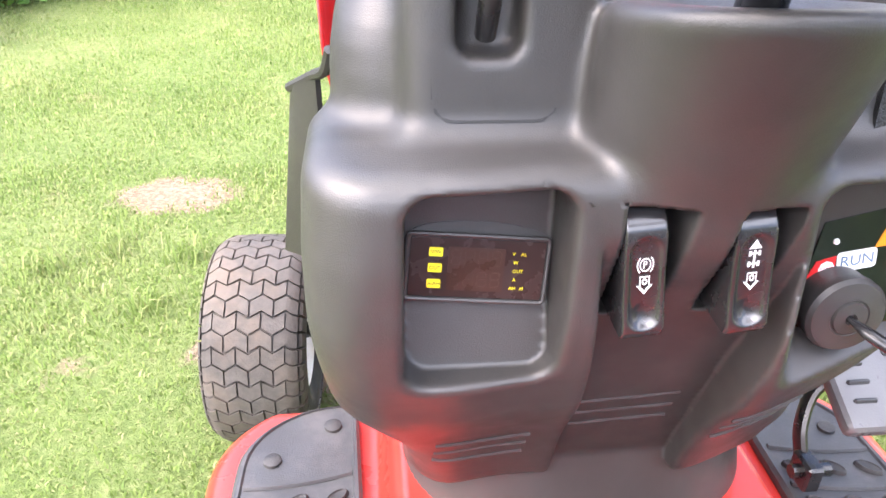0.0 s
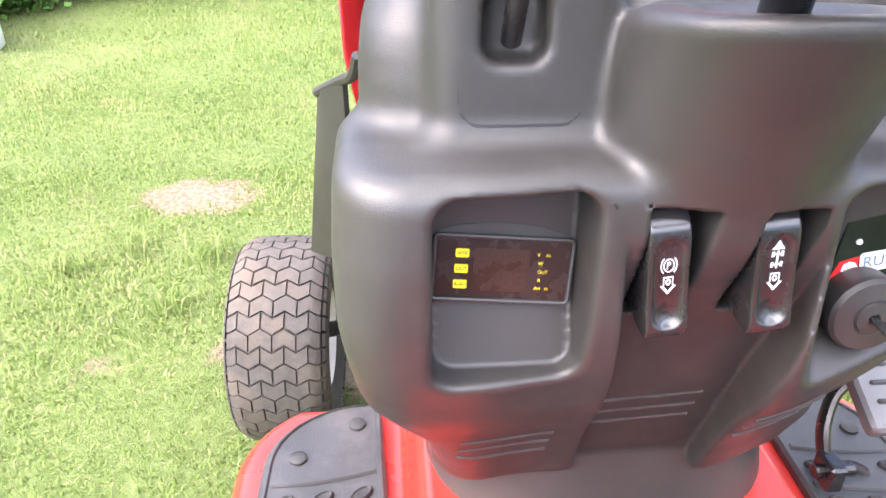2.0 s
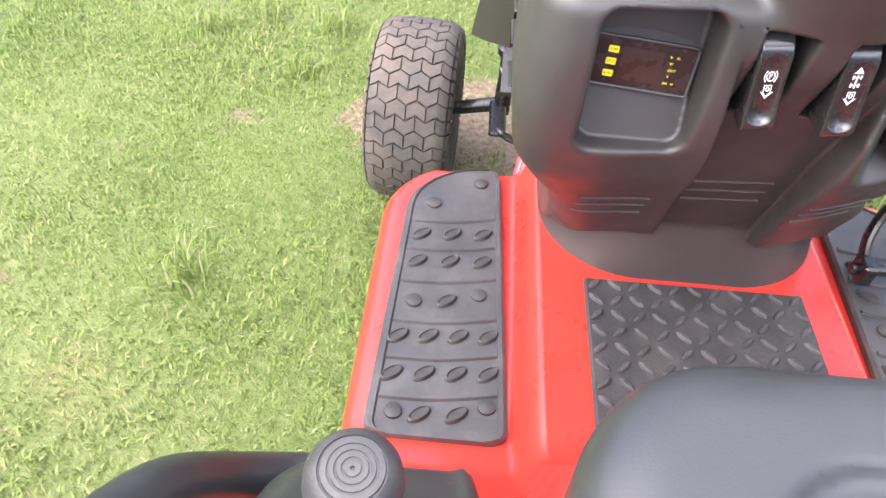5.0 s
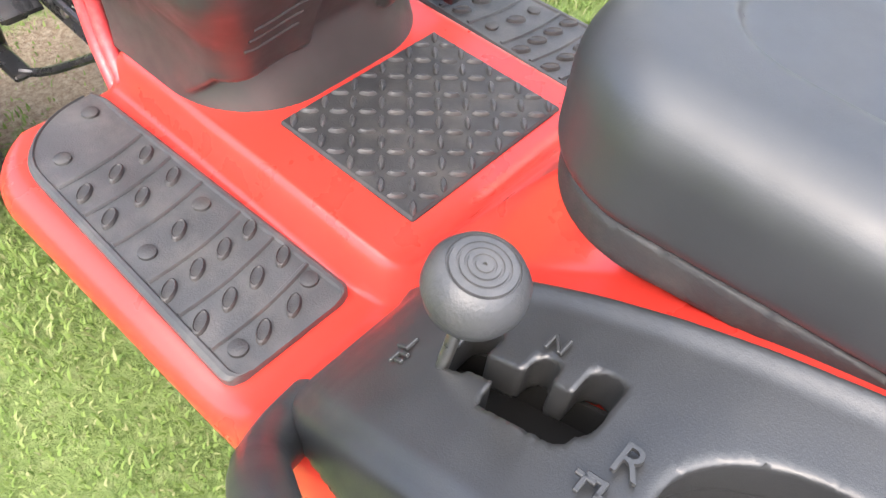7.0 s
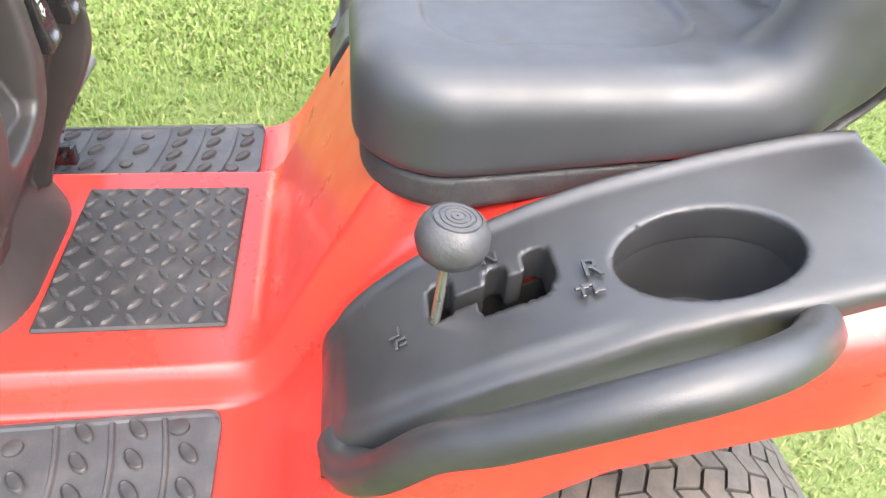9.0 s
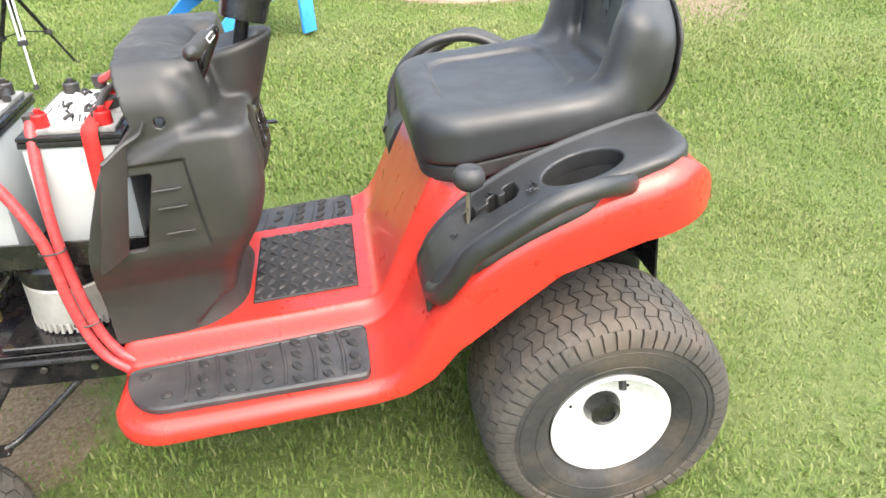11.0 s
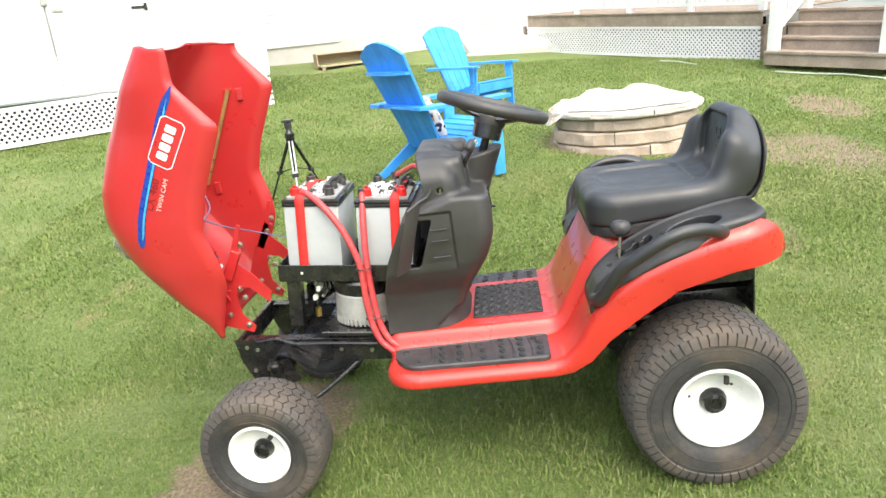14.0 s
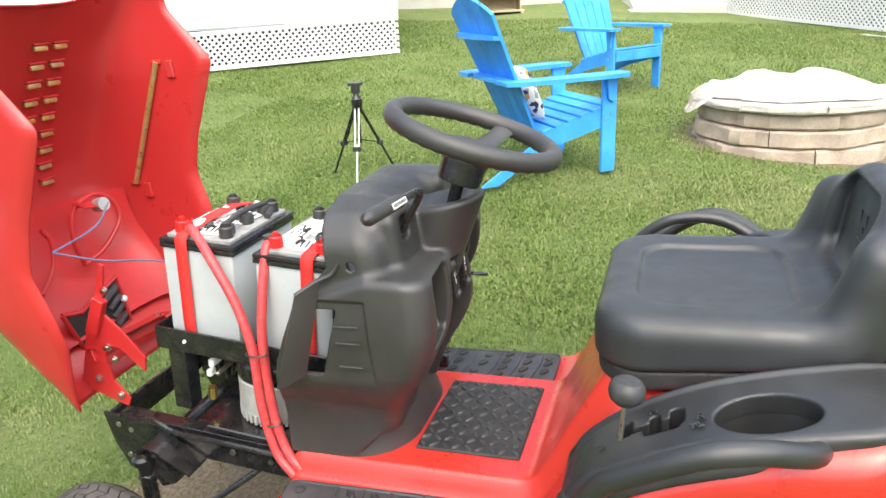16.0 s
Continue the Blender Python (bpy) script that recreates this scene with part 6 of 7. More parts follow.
    box(bm, (-0.055, 1.055, 0.472), (0.25, 0.25, 0.016), 0.003, 1)
    part("motor_shell", bm, FRAME, mo, "black motor end shell and base plate")
    # tray
    bm = bmesh.new()
    y0, y1, x0, x1, zt = 0.845, 1.285, -0.150, 0.150, 0.690
    box(bm, (x0, (y0 + y1) / 2, zt - 0.026), (0.005, y1 - y0, 0.054), 0.001, 1)
    box(bm, (x1, (y0 + y1) / 2, zt - 0.026), (0.005, y1 - y0, 0.054), 0.001, 1)
    box(bm, (0, y1, zt - 0.026), (x1 - x0 + 0.005, 0.005, 0.054), 0.001, 1)
    box(bm, (0, y0, zt - 0.026), (x1 - x0 + 0.005, 0.005, 0.054), 0.001, 1)
    box(bm, (0, (y0 + y1) / 2, zt - 0.053), (x1 - x0, y1 - y0, 0.005), 0.001, 1)
    tr = part("battery_tray", bm, FRAME, tractor, "black welded angle-iron battery tray", sharp=30)
    tr.matrix_basis = TRAY_TILT
    for x, y in ((-0.12, 1.245), (0.12, 1.245), (-0.13, 0.885), (0.13, 0.885)):
        bm = boxes(((x, y, 0.556), (0.044, 0.044, 0.164), 0.002, 1))
        part("post", bm, FRAME, tr)
    bm = bmesh.new()
    lathe(bm, [(0, 0), (0.0045, 0), (0.004, 0.004), (0, 0.004)], 10, Matrix.Translation((-0.1525, 1.21, 0.665)) @ pose(0, 0, 0, 0, -90, 0))
    part("rivet", bm, LABELW, tr)
    bm = bmesh.new()
    box(bm, (0.05, 1.23, 0.53), (0.10, 0.03, 0.08), 0.004, 1)
    part("contactor", bm, FRAME, tr, "black contactor under the tray")
    for k in range(6):
        bm = bmesh.new()
        tube(bm, spline([(-0.02 + 0.02 * k, 1.20, 0.50), (-0.05 + 0.015 * k, 1.18 - 0.01 * k, 0.56), (-0.03 + 0.02 * k, 1.19, 0.615)], 6), 0.006, 8)
        part("wire", bm, FRAME, tr)
    bm = bmesh.new()
    rod(bm, (-0.12, 1.175, 0.505), (-0.12, 1.175, 0.535), 0.010, 6)
    part("stud", bm, BRASS, tr, "brass stud")
    bm = boxes(((-0.10, 1.17, 0.600), (0.050, 0.014, 0.020), 0.003, 1))
    part("terminal", bm, LABELW, tr, "pale terminal block")
    bm = boxes(((-0.105, 1.185, 0.565), (0.022, 0.014, 0.018), 0.003, 1))
    part("terminal", bm, LABELW, tr, "pale terminal block")
    bm = boxes(((-0.095, 1.155, 0.575), (0.060, 0.010, 0.008), 0.002, 1))
    part("bus_bar", bm, STEEL, tr, "bright bus bar")


build_chassis()


# ---- pedals on the far footboard ----
def build_pedals():
    pe = new("brake_pedal")
    pe.empty_display_size = 0.05
    pe.parent = tractor
    pe["label"] = "large grey-black brake pedal on a steel arm"
    pe.matrix_basis = Matrix.Translation((-0.005, -0.030, 0.026))
    bm = boxes(((0.330, 0.80, 0.535), (0.145, 0.110, 0.022), 0.010, 3, pose(0, 0, 0, 28, 0, 0)))
    # paler than the other pads: the pedal's reflected sheen is in its base colour
    pd = part("pedal_pad", bm, mat("sheen_grey_pedal_rubber", (0.11, 0.11, 0.112), 0.36, 0, 0.15, 14, bump=0.15, bump_scale=400), pe, "worn rubber pedal pad, coloured grey for its sheen")
    for k in range(3):
        for x in (0.285, 0.375):
            bm = bmesh.new()
            box(bm, (x, 0.775 + 0.018 * k, 0.5325 + 0.0096 * k), (0.026, 0.005, 0.010), 0.002, 1, pose(0, 0, 0, 28, 0, 0))
            part("pedal_rib", bm, PADR, pd)
    for k in range(4):
        bm = bmesh.new()
        box(bm, (0.33, 0.768 + 0.018 * k, 0.5275 + 0.0096 * k), (0.012, 0.008, 0.010), 0.002, 1, pose(0, 0, 0, 28, 0, 20))
        part("pedal_rib", bm, PADR, pd)
    bm = bmesh.new()
    tube(bm, spline([(0.325, 0.82, 0.53), (0.285, 0.84, 0.50), (0.262, 0.82, 0.46), (0.258, 0.79, 0.42)], 6), 0.011, 10, 0.6)
    box(bm, (0.258, 0.785, 0.425), (0.02, 0.035, 0.035), 0.003, 1)
    rod(bm, (0.24, 0.785, 0.425), (0.285, 0.785, 0.425), 0.008, 10)
    part("pedal_arm", bm, FRAME, pe)


build_pedals()


# ---- batteries, straps and cables ----
def battery(y, ztop, seed):
    b = empty("battery", "grey deep-cycle battery with a black ridged lid", "battery", TR @ TRAY_TILT @ Matrix.Translation((0, y, 0)), "batteries on the tray")
    z0 = 0.640
    h = ztop - 0.022 - z0
    bm = boxes(((0, 0, z0 + h / 2), (0.256, 0.176, h), 0.006, 2))
    part("case", bm, GREYB, b, "pale grey case")
    bm = bmesh.new()
    box(bm, (0, 0, ztop - 0.016), (0.264, 0.184, 0.011), 0.003, 2)
    box(bm, (0, 0, ztop - 0.005), (0.264, 0.184, 0.009), 0.003, 2)
    li = part("lid", bm, BLACK_S, b, "black ridged lid, dusty")
    bm = boxes(((0.0, 0, ztop + 0.003), (0.240, 0.158, 0.010), 0.004, 2))
    part("lid_top", bm, LIDTOP, li, "dusty grey top of the lid")
    rnd = random.Random(seed)
    for k, (lx, ly, lw, lh, tn) in enumerate(((-0.015, 0.045, 0.085, 0.050, 4), (0.075, 0.010, 0.060, 0.110, -3), (-0.070, -0.012, 0.060, 0.055, 12), (0.020, -0.020, 0.075, 0.060, -8))):
        bm = boxes(((lx, ly, ztop + 0.0095 + 0.0004 * k), (lw, lh, 0.003), 0.001, 1, pose(0, 0, 0, 0, 0, tn)))
        lb = part("top_label", bm, LABELW, li, "white warning label")
        bm = bmesh.new()
        for q in range(4):
            box(bm, (lx - 0.1 * lw * (q % 2), ly + lh * (-0.3 + 0.2 * q), ztop + 0.0113 + 0.0004 * k), (lw * (0.7 - 0.2 * (q % 2)), lh * 0.07, 0.001), 0, 0, pose(0, 0, 0, 0, 0, tn))
        tagged(part("label_print", bm, INK, lb, smooth=False), kind="stuff")
    # crumpled white wipes and a pale clip left on the lid
    for cx, cy, w in ((-0.06, 0.035, 0.028), (0.03, 0.030, 0.032), (0.095, -0.015, 0.024)):
        bm = bmesh.new()
        lathe(bm, [(0, 1), (0.5, 0.9), (0.85, 0.55), (1, 0)], 12, Matrix.Translation((cx, cy, ztop + 0.009)) @ Matrix.Diagonal((w, w * 0.55, 0.016, 1)))
        for v in bm.verts:
            v.co += Vector((rnd.uniform(-1, 1), rnd.uniform(-1, 1), 0.8 * rnd.uniform(-1, 1))) * 0.004
        part("terminal_cover", bm, LABELW, b, "white plastic terminal cover", sharp=20)
    bm = bmesh.new()
    rod(bm, (0.04, -0.075, ztop + 0.014), (0.11, -0.05, ztop + 0.020), 0.008, 10)
    part("handle", bm, BLACK, b, "black carrying handle")
    for x in (-0.075, 0.0, 0.075):
        bm = bmesh.new()
        lathe(bm, [(0.0, 0.02), (0.015, 0.02), (0.017, 0.012), (0.017, 0.0)], 16, Matrix.Translation((x, -0.045, ztop + 0.008)))
        part("vent_cap", bm, BLACK, b, "black vent cap")
    bm = bmesh.new()
    tube(bm, spline([(-0.085, -0.045, ztop + 0.03), (0, -0.04, ztop + 0.036), (0.085, -0.045, ztop + 0.03)], 5), 0.007, 8)
    part("vent_bar", bm, BLACK, b)
    for x, y2, mm, nm in ((-0.095, 0.055, REDL, "red terminal cap"), (0.095, -0.055, BLACK, "black terminal cap"), (0.095, 0.05, BLACK, "black terminal cap"), (-0.095, -0.055, REDL if seed == 2 else BLACK, "terminal cap")):
        bm = bmesh.new()
        lathe(bm, [(0.016, 0.0), (0.015, 0.024), (0.012, 0.027), (0.011, 0.02), (0.006, 0.02), (0.006, 0.034), (0, 0.035)], 14, Matrix.Translation((x, y2, ztop + 0.006)))
        part("terminal", bm, mm, b, nm)
    for k in range(5):
        bm = bmesh.new()
        cx, cy = -0.06 + 0.035 * k, 0.02 * rnd.uniform(-1.5, 2.5)
        tube(bm, [(cx + 0.012 * math.cos(a), cy + 0.009 * math.sin(a), ztop + 0.014 + 0.004 * math.sin(2 * a)) for a in np.linspace(0, 5.2, 14)], 0.0035, 6)
        part("jumper_loop", bm, BLACK, b, "short black jumper lead")
    return b


battery(1.170, 0.900, 1)
battery(0.940, 0.895, 2)


def strap(y, ztop, lean):
    bm = bmesh.new()
    path = [(-0.134, y, 0.64), (-0.136, y, 0.70), (-0.1355, y + lean * 0.3, ztop - 0.02), (-0.136, y + lean * 0.5, ztop), (-0.128, y + lean * 0.6, ztop + 0.010), (-0.02, y + lean * 1.4, ztop + 0.021),
            (0.06, y + lean * 2.0, ztop + 0.021), (0.128, y + lean * 2.4, ztop + 0.008), (0.136, y + lean * 2.5, ztop - 0.01), (0.135, y + lean * 2.5, 0.64)]
    rows = [[bm.verts.new((p[0], p[1] + s * 0.0145, p[2])) for s in (-1, 1)] for p in path]
    for a, b in zip(rows, rows[1:]):
        bm.faces.new((a[0], a[1], b[1], b[0]))
    ob = part("battery_strap", bm, STRAP, None, sharp=30)
    ob.matrix_basis = TR @ TRAY_TILT
    so = ob.modifiers.new("thickness", "SOLIDIFY")
    so.thickness = 0.002
    tagged(ob, "bright red webbing strap tight over a battery", "strap", "battery straps")


strap(1.205, 0.903, -0.004)
strap(0.905, 0.898, -0.004)


def cable(name, pts, r=0.0105):
    bm = bmesh.new()
    tube(bm, spline(pts, 10), r, 12)
    ob = part(name, bm, CABLE, None, sharp=0)
    ob.matrix_basis = TR
    tagged(ob, "thick dull-red battery cable looping down to the chassis", "cable", "battery cables")
    bm = bmesh.new()
    rod(bm, Vector(pts[0]) + Vector((0, 0, -0.012)), Vector(pts[0]) + Vector((0, 0, 0.012)), 0.013, 12)
    part("cable_lug", bm, REDL if pts[0][1] > 1.1 else BLACK, ob, "terminal boot")
    return ob


cable("battery_cable", [(-0.095, 1.185, 0.930), (-0.115, 1.155, 0.925), (-0.150, 1.10, 0.880), (-0.170, 1.045, 0.790), (-0.185, 1.014, 0.690), (-0.192, 1.012, 0.58), (-0.195, 1.005, 0.50), (-0.202, 0.985, 0.440), (-0.212, 0.945, 0.400)])
cable("battery_cable", [(-0.095, 0.985, 0.905), (-0.118, 0.985, 0.885), (-0.150, 0.990, 0.80), (-0.175, 0.993, 0.70), (-0.186, 0.990, 0.58), (-0.190, 0.982, 0.50), (-0.197, 0.962, 0.446), (-0.205, 0.93, 0.415)])
cable("battery_cable", [(0.07, 0.90, 0.915), (0.03, 0.86, 0.935), (-0.02, 0.82, 0.955), (-0.05, 0.80, 0.95)], 0.008)
for z, y in ((0.683, 1.003), (0.515, 0.998)):
    bm = bmesh.new()
    tube(bm, [(-0.189 + 0.013 * math.cos(a), y + 0.0245 * math.sin(a), z) for a in np.linspace(0, 2 * math.pi, 24)], 0.002, 6)
    ob = part("cable_tie", bm, BLACK, None)
    ob.matrix_basis = TR
    tagged(ob, "black cable tie round the red cables", "cable tie", "cable ties")


# ---- yard ----
def gz(x, y):
    return float(ground_z(x, y))


def fire_pit():
    cx, cy = 4.08, -0.50
    z0 = 0.19
    pit = empty("fire_pit", "round fire pit of three courses of tan stone blocks", "fire pit", Matrix.Translation((cx, cy, z0)))
    rnd = random.Random(3)

    def block(name, r0, r1, a0, a1, h0, h1, material, parent, rough=0.012):
        bm = bmesh.new()
        n, rows = 8, []
        for i in range(n + 1):
            a = a0 + (a1 - a0) * i / n
            j = rough * (rnd.random() - 0.5)
            e = 0.006 if i in (0, n) else 0
            top, bot = h1 - 0.004 * rnd.random(), h0 + 0.004 * rnd.random()
            rows.append([bm.verts.new(((r) * math.cos(a), (r) * math.sin(a), h)) for r, h in ((r0, bot), (r1 - 0.012 + j - e, bot), (r1 + j - e, bot + 0.012), (r1 + j * 1.6 - e, (bot + top) / 2), (r1 + j - e, top - 0.012), (r1 - 0.014 + j - e, top), (r0, top))])
        for a, b in zip(rows, rows[1:]):
            for k in range(7):
                bm.faces.new((a[k], a[(k + 1) % 7], b[(k + 1) % 7], b[k]))
        bm.faces.new(rows[0][::-1])
        bm.faces.new(rows[-1])
        part(name, bm, material, parent, sharp=30)

    R = 0.60
    for c, (h0, h1, dr, off) in enumerate(((-0.05, 0.100, 0.012, 0.15), (0.103, 0.215, 0.016, 0.75), (0.218, 0.318, -0.004, 0.35))):
        k = 6
        for i in range(k):
            a0 = off + 2 * math.pi * i / k
            block("stone_block", R - 0.16, R + dr, a0 + 0.006, a0 + 2 * math.pi / k - 0.006, h0, h1, STONE, pit, 0.040)
    for i in range(8):
        a0 = 0.2 + 2 * math.pi * i / 8
        block("cap_stone", R - 0.19, R + 0.045, a0 + 0.003, a0 + 2 * math.pi / 8 - 0.003, 0.322, 0.380, CAPST, pit, 0.028)
    bm = bmesh.new()
    lathe(bm, [(0, 0.30), (0.3, 0.29), (0.45, 0.24), (0.45, 0.05)], 24)
    part("ash_bed", bm, ASHM, pit)
    # crumpled sheet lying over the pit
    sh = bmesh.new()
    n, m_ = 40, 72
    ring = []
    for i in range(n + 1):
        rr = i / n
        row = []
        for j in range(m_ if i else 1):
            a = 2 * math.pi * j / m_
            rad = rr * (0.575 + 0.030 * math.sin(3 * a + 1) + 0.020 * math.sin(7 * a) + 0.13 * max(0, math.cos(a - 1.75)) ** 24)
            x, y = rad * math.cos(a), rad * math.sin(a)
            hump = 0.10 * math.exp(-((x - 0.22) ** 2 + (y - 0.20) ** 2) / 0.035) + 0.115 * math.exp(-((x - 0.20) ** 2 + (y + 0.20) ** 2) / 0.04) + 0.06 * math.exp(-((x + 0.2) ** 2 + (y - 0.28) ** 2) / 0.03) - 0.05 * math.exp(-((x + 0.12) ** 2 + (y + 0.05) ** 2) / 0.05)
            fold = 0.020 * noise.noise(Vector((x * 11, y * 11, 1))) + 0.035 * noise.noise(Vector((x * 5, y * 5, 5)))
            z = 0.394 + hump + fold * (0.4 + rr) - 0.0 * rr
            if rr > 0.97:
                z -= 0.02
            z = max(z, 0.390 if rad > 0.40 else 0.33)
            if rad > 0.645:
                z -= (rad - 0.645) * 1.6
                z = z - 0.04
            row.append(sh.verts.new((x, y, z)))
        ring.append(row)
    for a, b in zip(ring, ring[1:]):
        for j in range(m_):
            f = list(dict.fromkeys([a[j % len(a)], a[(j + 1) % m_ % len(a)], b[(j + 1) % m_], b[j]]))
            sh.faces.new(f)
    ob = part("plastic_sheet", sh, SHEET, None, sharp=0)
    ob.matrix_basis = Matrix.Translation((cx, cy, z0))
    tagged(ob, "crumpled pale plastic sheet over the fire pit", "plastic sheet")


fire_pit()


def adirondack(m, group):
    """A chair facing its own -y; its seat slopes down to the back."""
    ch = empty("adirondack_chair", "bright blue painted slatted garden chair", "garden chair", m, group)

    def board(name, a, b, w, t, up=(0, 0, 1), taper=1.0):
        a, b = Vector(a), Vector(b)
        ln = (b - a).length
        bm = bmesh.new()
        box(bm, (0, 0, 0), (w, t, ln), 0.004, 1)
        z = (b - a).normalized()
        x = Vector(up).cross(z).normalized()
        y = z.cross(x)
        mm = Matrix((x, y, z)).transposed().to_4x4()
        mm.translation = (a + b) / 2
        bmesh.ops.transform(bm, matrix=mm, verts=bm.verts)
        part(name, bm, BLUE, ch, sharp=30)

    W = 0.54
    for s in (-1, 1):
        x = s * W / 2
        bm = bmesh.new()
        M = Matrix(((0, 0, 1, x), (1, 0, 0, 0), (0, 1, 0, 0), (0, 0, 0, 1)))
        prism(bm, [(-0.36, 0.36), (-0.33, 0.375), (0.05, 0.27), (0.30, 0.10), (0.46, 0.0), (0.36, 0.0), (0.16, 0.12), (0.0, 0.185), (-0.36, 0.275)], -0.011, 0.011, M)
        part("side_rail", bm, BLUE, ch, sharp=30)
        bm = boxes(((s * (W / 2 + 0.022), -0.32, 0.27), (0.024, 0.09, 0.54), 0.004, 1))
        part("leg", bm, BLUE, ch, sharp=30)
        bm = bmesh.new()
        o = [(s * 0.20, 0.33), (s * 0.34, 0.33), (s * 0.385, 0.26), (s * 0.395, 0.0), (s * 0.405, -0.28), (s * 0.385, -0.39), (s * 0.33, -0.42), (s * 0.265, -0.40), (s * 0.255, -0.2), (s * 0.25, 0.10), (s * 0.235, 0.25)]
        prism(bm, o, 0.541, 0.563)
        part("armrest", bm, BLUE, ch, sharp=30)
        bm = bmesh.new()
        M = Matrix(((0, 0, 1, s * (W / 2 + 0.036)), (1, 0, 0, 0), (0, 1, 0, 0), (0, 0, 0, 1)))
        prism(bm, [(-0.355, 0.54), (-0.285, 0.54), (-0.30, 0.42), (-0.34, 0.40)], -0.01, 0.01, M @ Matrix.Translation((0, 0, s * 0.01)))
        part("arm_bracket", bm, BLUE, ch, sharp=30)
        for y, z in ((-0.33, 0.33), (-0.30, 0.30), (-0.33, 0.47)):
            bm = bmesh.new()
            lathe(bm, [(0, 0), (0.007, 0), (0.006, 0.003), (0, 0.003)], 8, Matrix.Translation((s * (W / 2 + 0.034), y, z)) @ pose(0, 0, 0, 0, s * 90, 0))
            part("screw", bm, STEEL, ch)
    for k in range(6):
        y = -0.335 + 0.078 * k
        z = 0.378 - max(0, y + 0.33) * 0.275
        bm = boxes(((0, y, z), (W + 0.022, 0.066, 0.02), 0.004, 1, pose(0, 0, 0, -15, 0, 0)))
        part("seat_slat", bm, BLUE, ch, sharp=30)
    bm = boxes(((0, -0.372, 0.325), (W + 0.02, 0.02, 0.09), 0.004, 1))
    part("front_apron", bm, BLUE, ch, sharp=30)
    bot, lean = Vector((0, 0.085, 0.235)), Vector((0, 0.40, 0.917)).normalized()
    hs = (0.72, 0.79, 0.82, 0.79, 0.72)
    for k in range(5):
        u = k - 2
        x0, x1 = u * 0.084, u * 0.116
        bm = bmesh.new()
        out = [(x0 - 0.039, 0), (x0 + 0.039, 0)] + [(x1 + q, 0.825 - 1.15 * (x1 + q) ** 2) for q in (0.0545, 0.027, 0.0, -0.027, -0.0545)]
        prism(bm, out, -0.009, 0.009, basis(bot, (1, 0, 0), lean))
        part("back_slat", bm, BLUE, ch, sharp=30)
    for h, w, dy in ((0.345, 0.62, 0.03), (0.60, 0.55, 0.028)):
        c = bot + lean * h
        bm = bmesh.new()
        o = [(-w / 2, -0.01), (w / 2, -0.01), (w / 2 - 0.01, 0.03), (w / 4, 0.075), (0, 0.085), (-w / 4, 0.075), (-w / 2 + 0.01, 0.03)]
        prism(bm, o, -0.011, 0.011, Matrix.Translation((0, c.y + 0.012, c.z)))
        part("back_rail", bm, BLUE, ch, sharp=30)
    return ch


def chair_pose(x, y, facing):
    """Stands the chair on the lawn, its front turned to the bearing given in degrees (0 is -y)."""
    return Matrix.Translation((x, y, gz(x, y) + 0.0)) @ pose(0, 0, 0, 0, 0, facing)


chair_a = adirondack(chair_pose(2.84, 1.03, 38), "garden chairs by the fire pit")
chair_b = copy_thing(chair_a, chair_pose(5.49, 0.86, -40) @ Matrix.Scale(0.96, 4))


def pillow():
    bm = bmesh.new()
    n = 14
    rows = [[], []]
    for s in (0, 1):
        for i in range(n + 1):
            rows[s].append([bm.verts.new((-0.17 + 0.34 * i / n, (1 if s else -1) * 0.055 * max(0, (1 - (2 * i / n - 1) ** 4) * (1 - (2 * j / n - 1) ** 4)) ** 0.5, -0.16 + 0.32 * j / n)) for j in range(n + 1)])
    for s in (0, 1):
        for i in range(n):
            for j in range(n):
                f = [rows[s][i][j], rows[s][i + 1][j], rows[s][i + 1][j + 1], rows[s][i][j + 1]]
                bm.faces.new(f if s == 0 else f[::-1])
    bmesh.ops.remove_doubles(bm, verts=bm.verts, dist=0.0005)
    m = bpy.data.materials.new("floral_fabric")
    m.use_nodes = True
    nt = m.node_tree
    b = nt.nodes["Principled BSDF"]
    b.inputs["Roughness"].default_value = 0.9
    tc, vo, rp = nt.nodes.new("ShaderNodeTexCoord"), nt.nodes.new("ShaderNodeTexVoronoi"), nt.nodes.new("ShaderNodeValToRGB")
    vo.inputs["Scale"].default_value = 38
    rp.color_ramp.interpolation = "CONSTANT"
    e = rp.color_ramp.elements
    for p, c in ((0.0, (0.75, 0.7, 0.6)), (0.3, (0.03, 0.03, 0.06)), (0.45, (0.7, 0.65, 0.55)), (0.62, (0.65, 0.25, 0.02)), (0.72, (0.25, 0.3, 0.4)), (0.85, (0.7, 0.68, 0.62))):
        if p == 0:
            e[0].position, e[0].color = 0, (*c, 1)
        else:
            q = e.new(p)
            q.color = (*c, 1)
    nt.links.new(tc.outputs["Object"], vo.inputs["Vector"])
    sx = nt.nodes.new("ShaderNodeSeparateColor")
    nt.links.new(vo.outputs["Color"], sx.inputs["Color"])
    nt.links.new(sx.outputs["Red"], rp.inputs["Fac"])
    nt.links.new(rp.outputs["Color"], b.inputs["Base Color"])
    ob = part("pillow", bm, m, None, sharp=0)
    ob.matrix_basis = chair_pose(2.84, 1.03, 38) @ Matrix.Translation((0.02, 0.075, 0.46)) @ pose(0, 0, 0, -24, 0, 0)
    tagged(ob, "patterned floral cushion leaning in a blue chair", "cushion")


pillow()


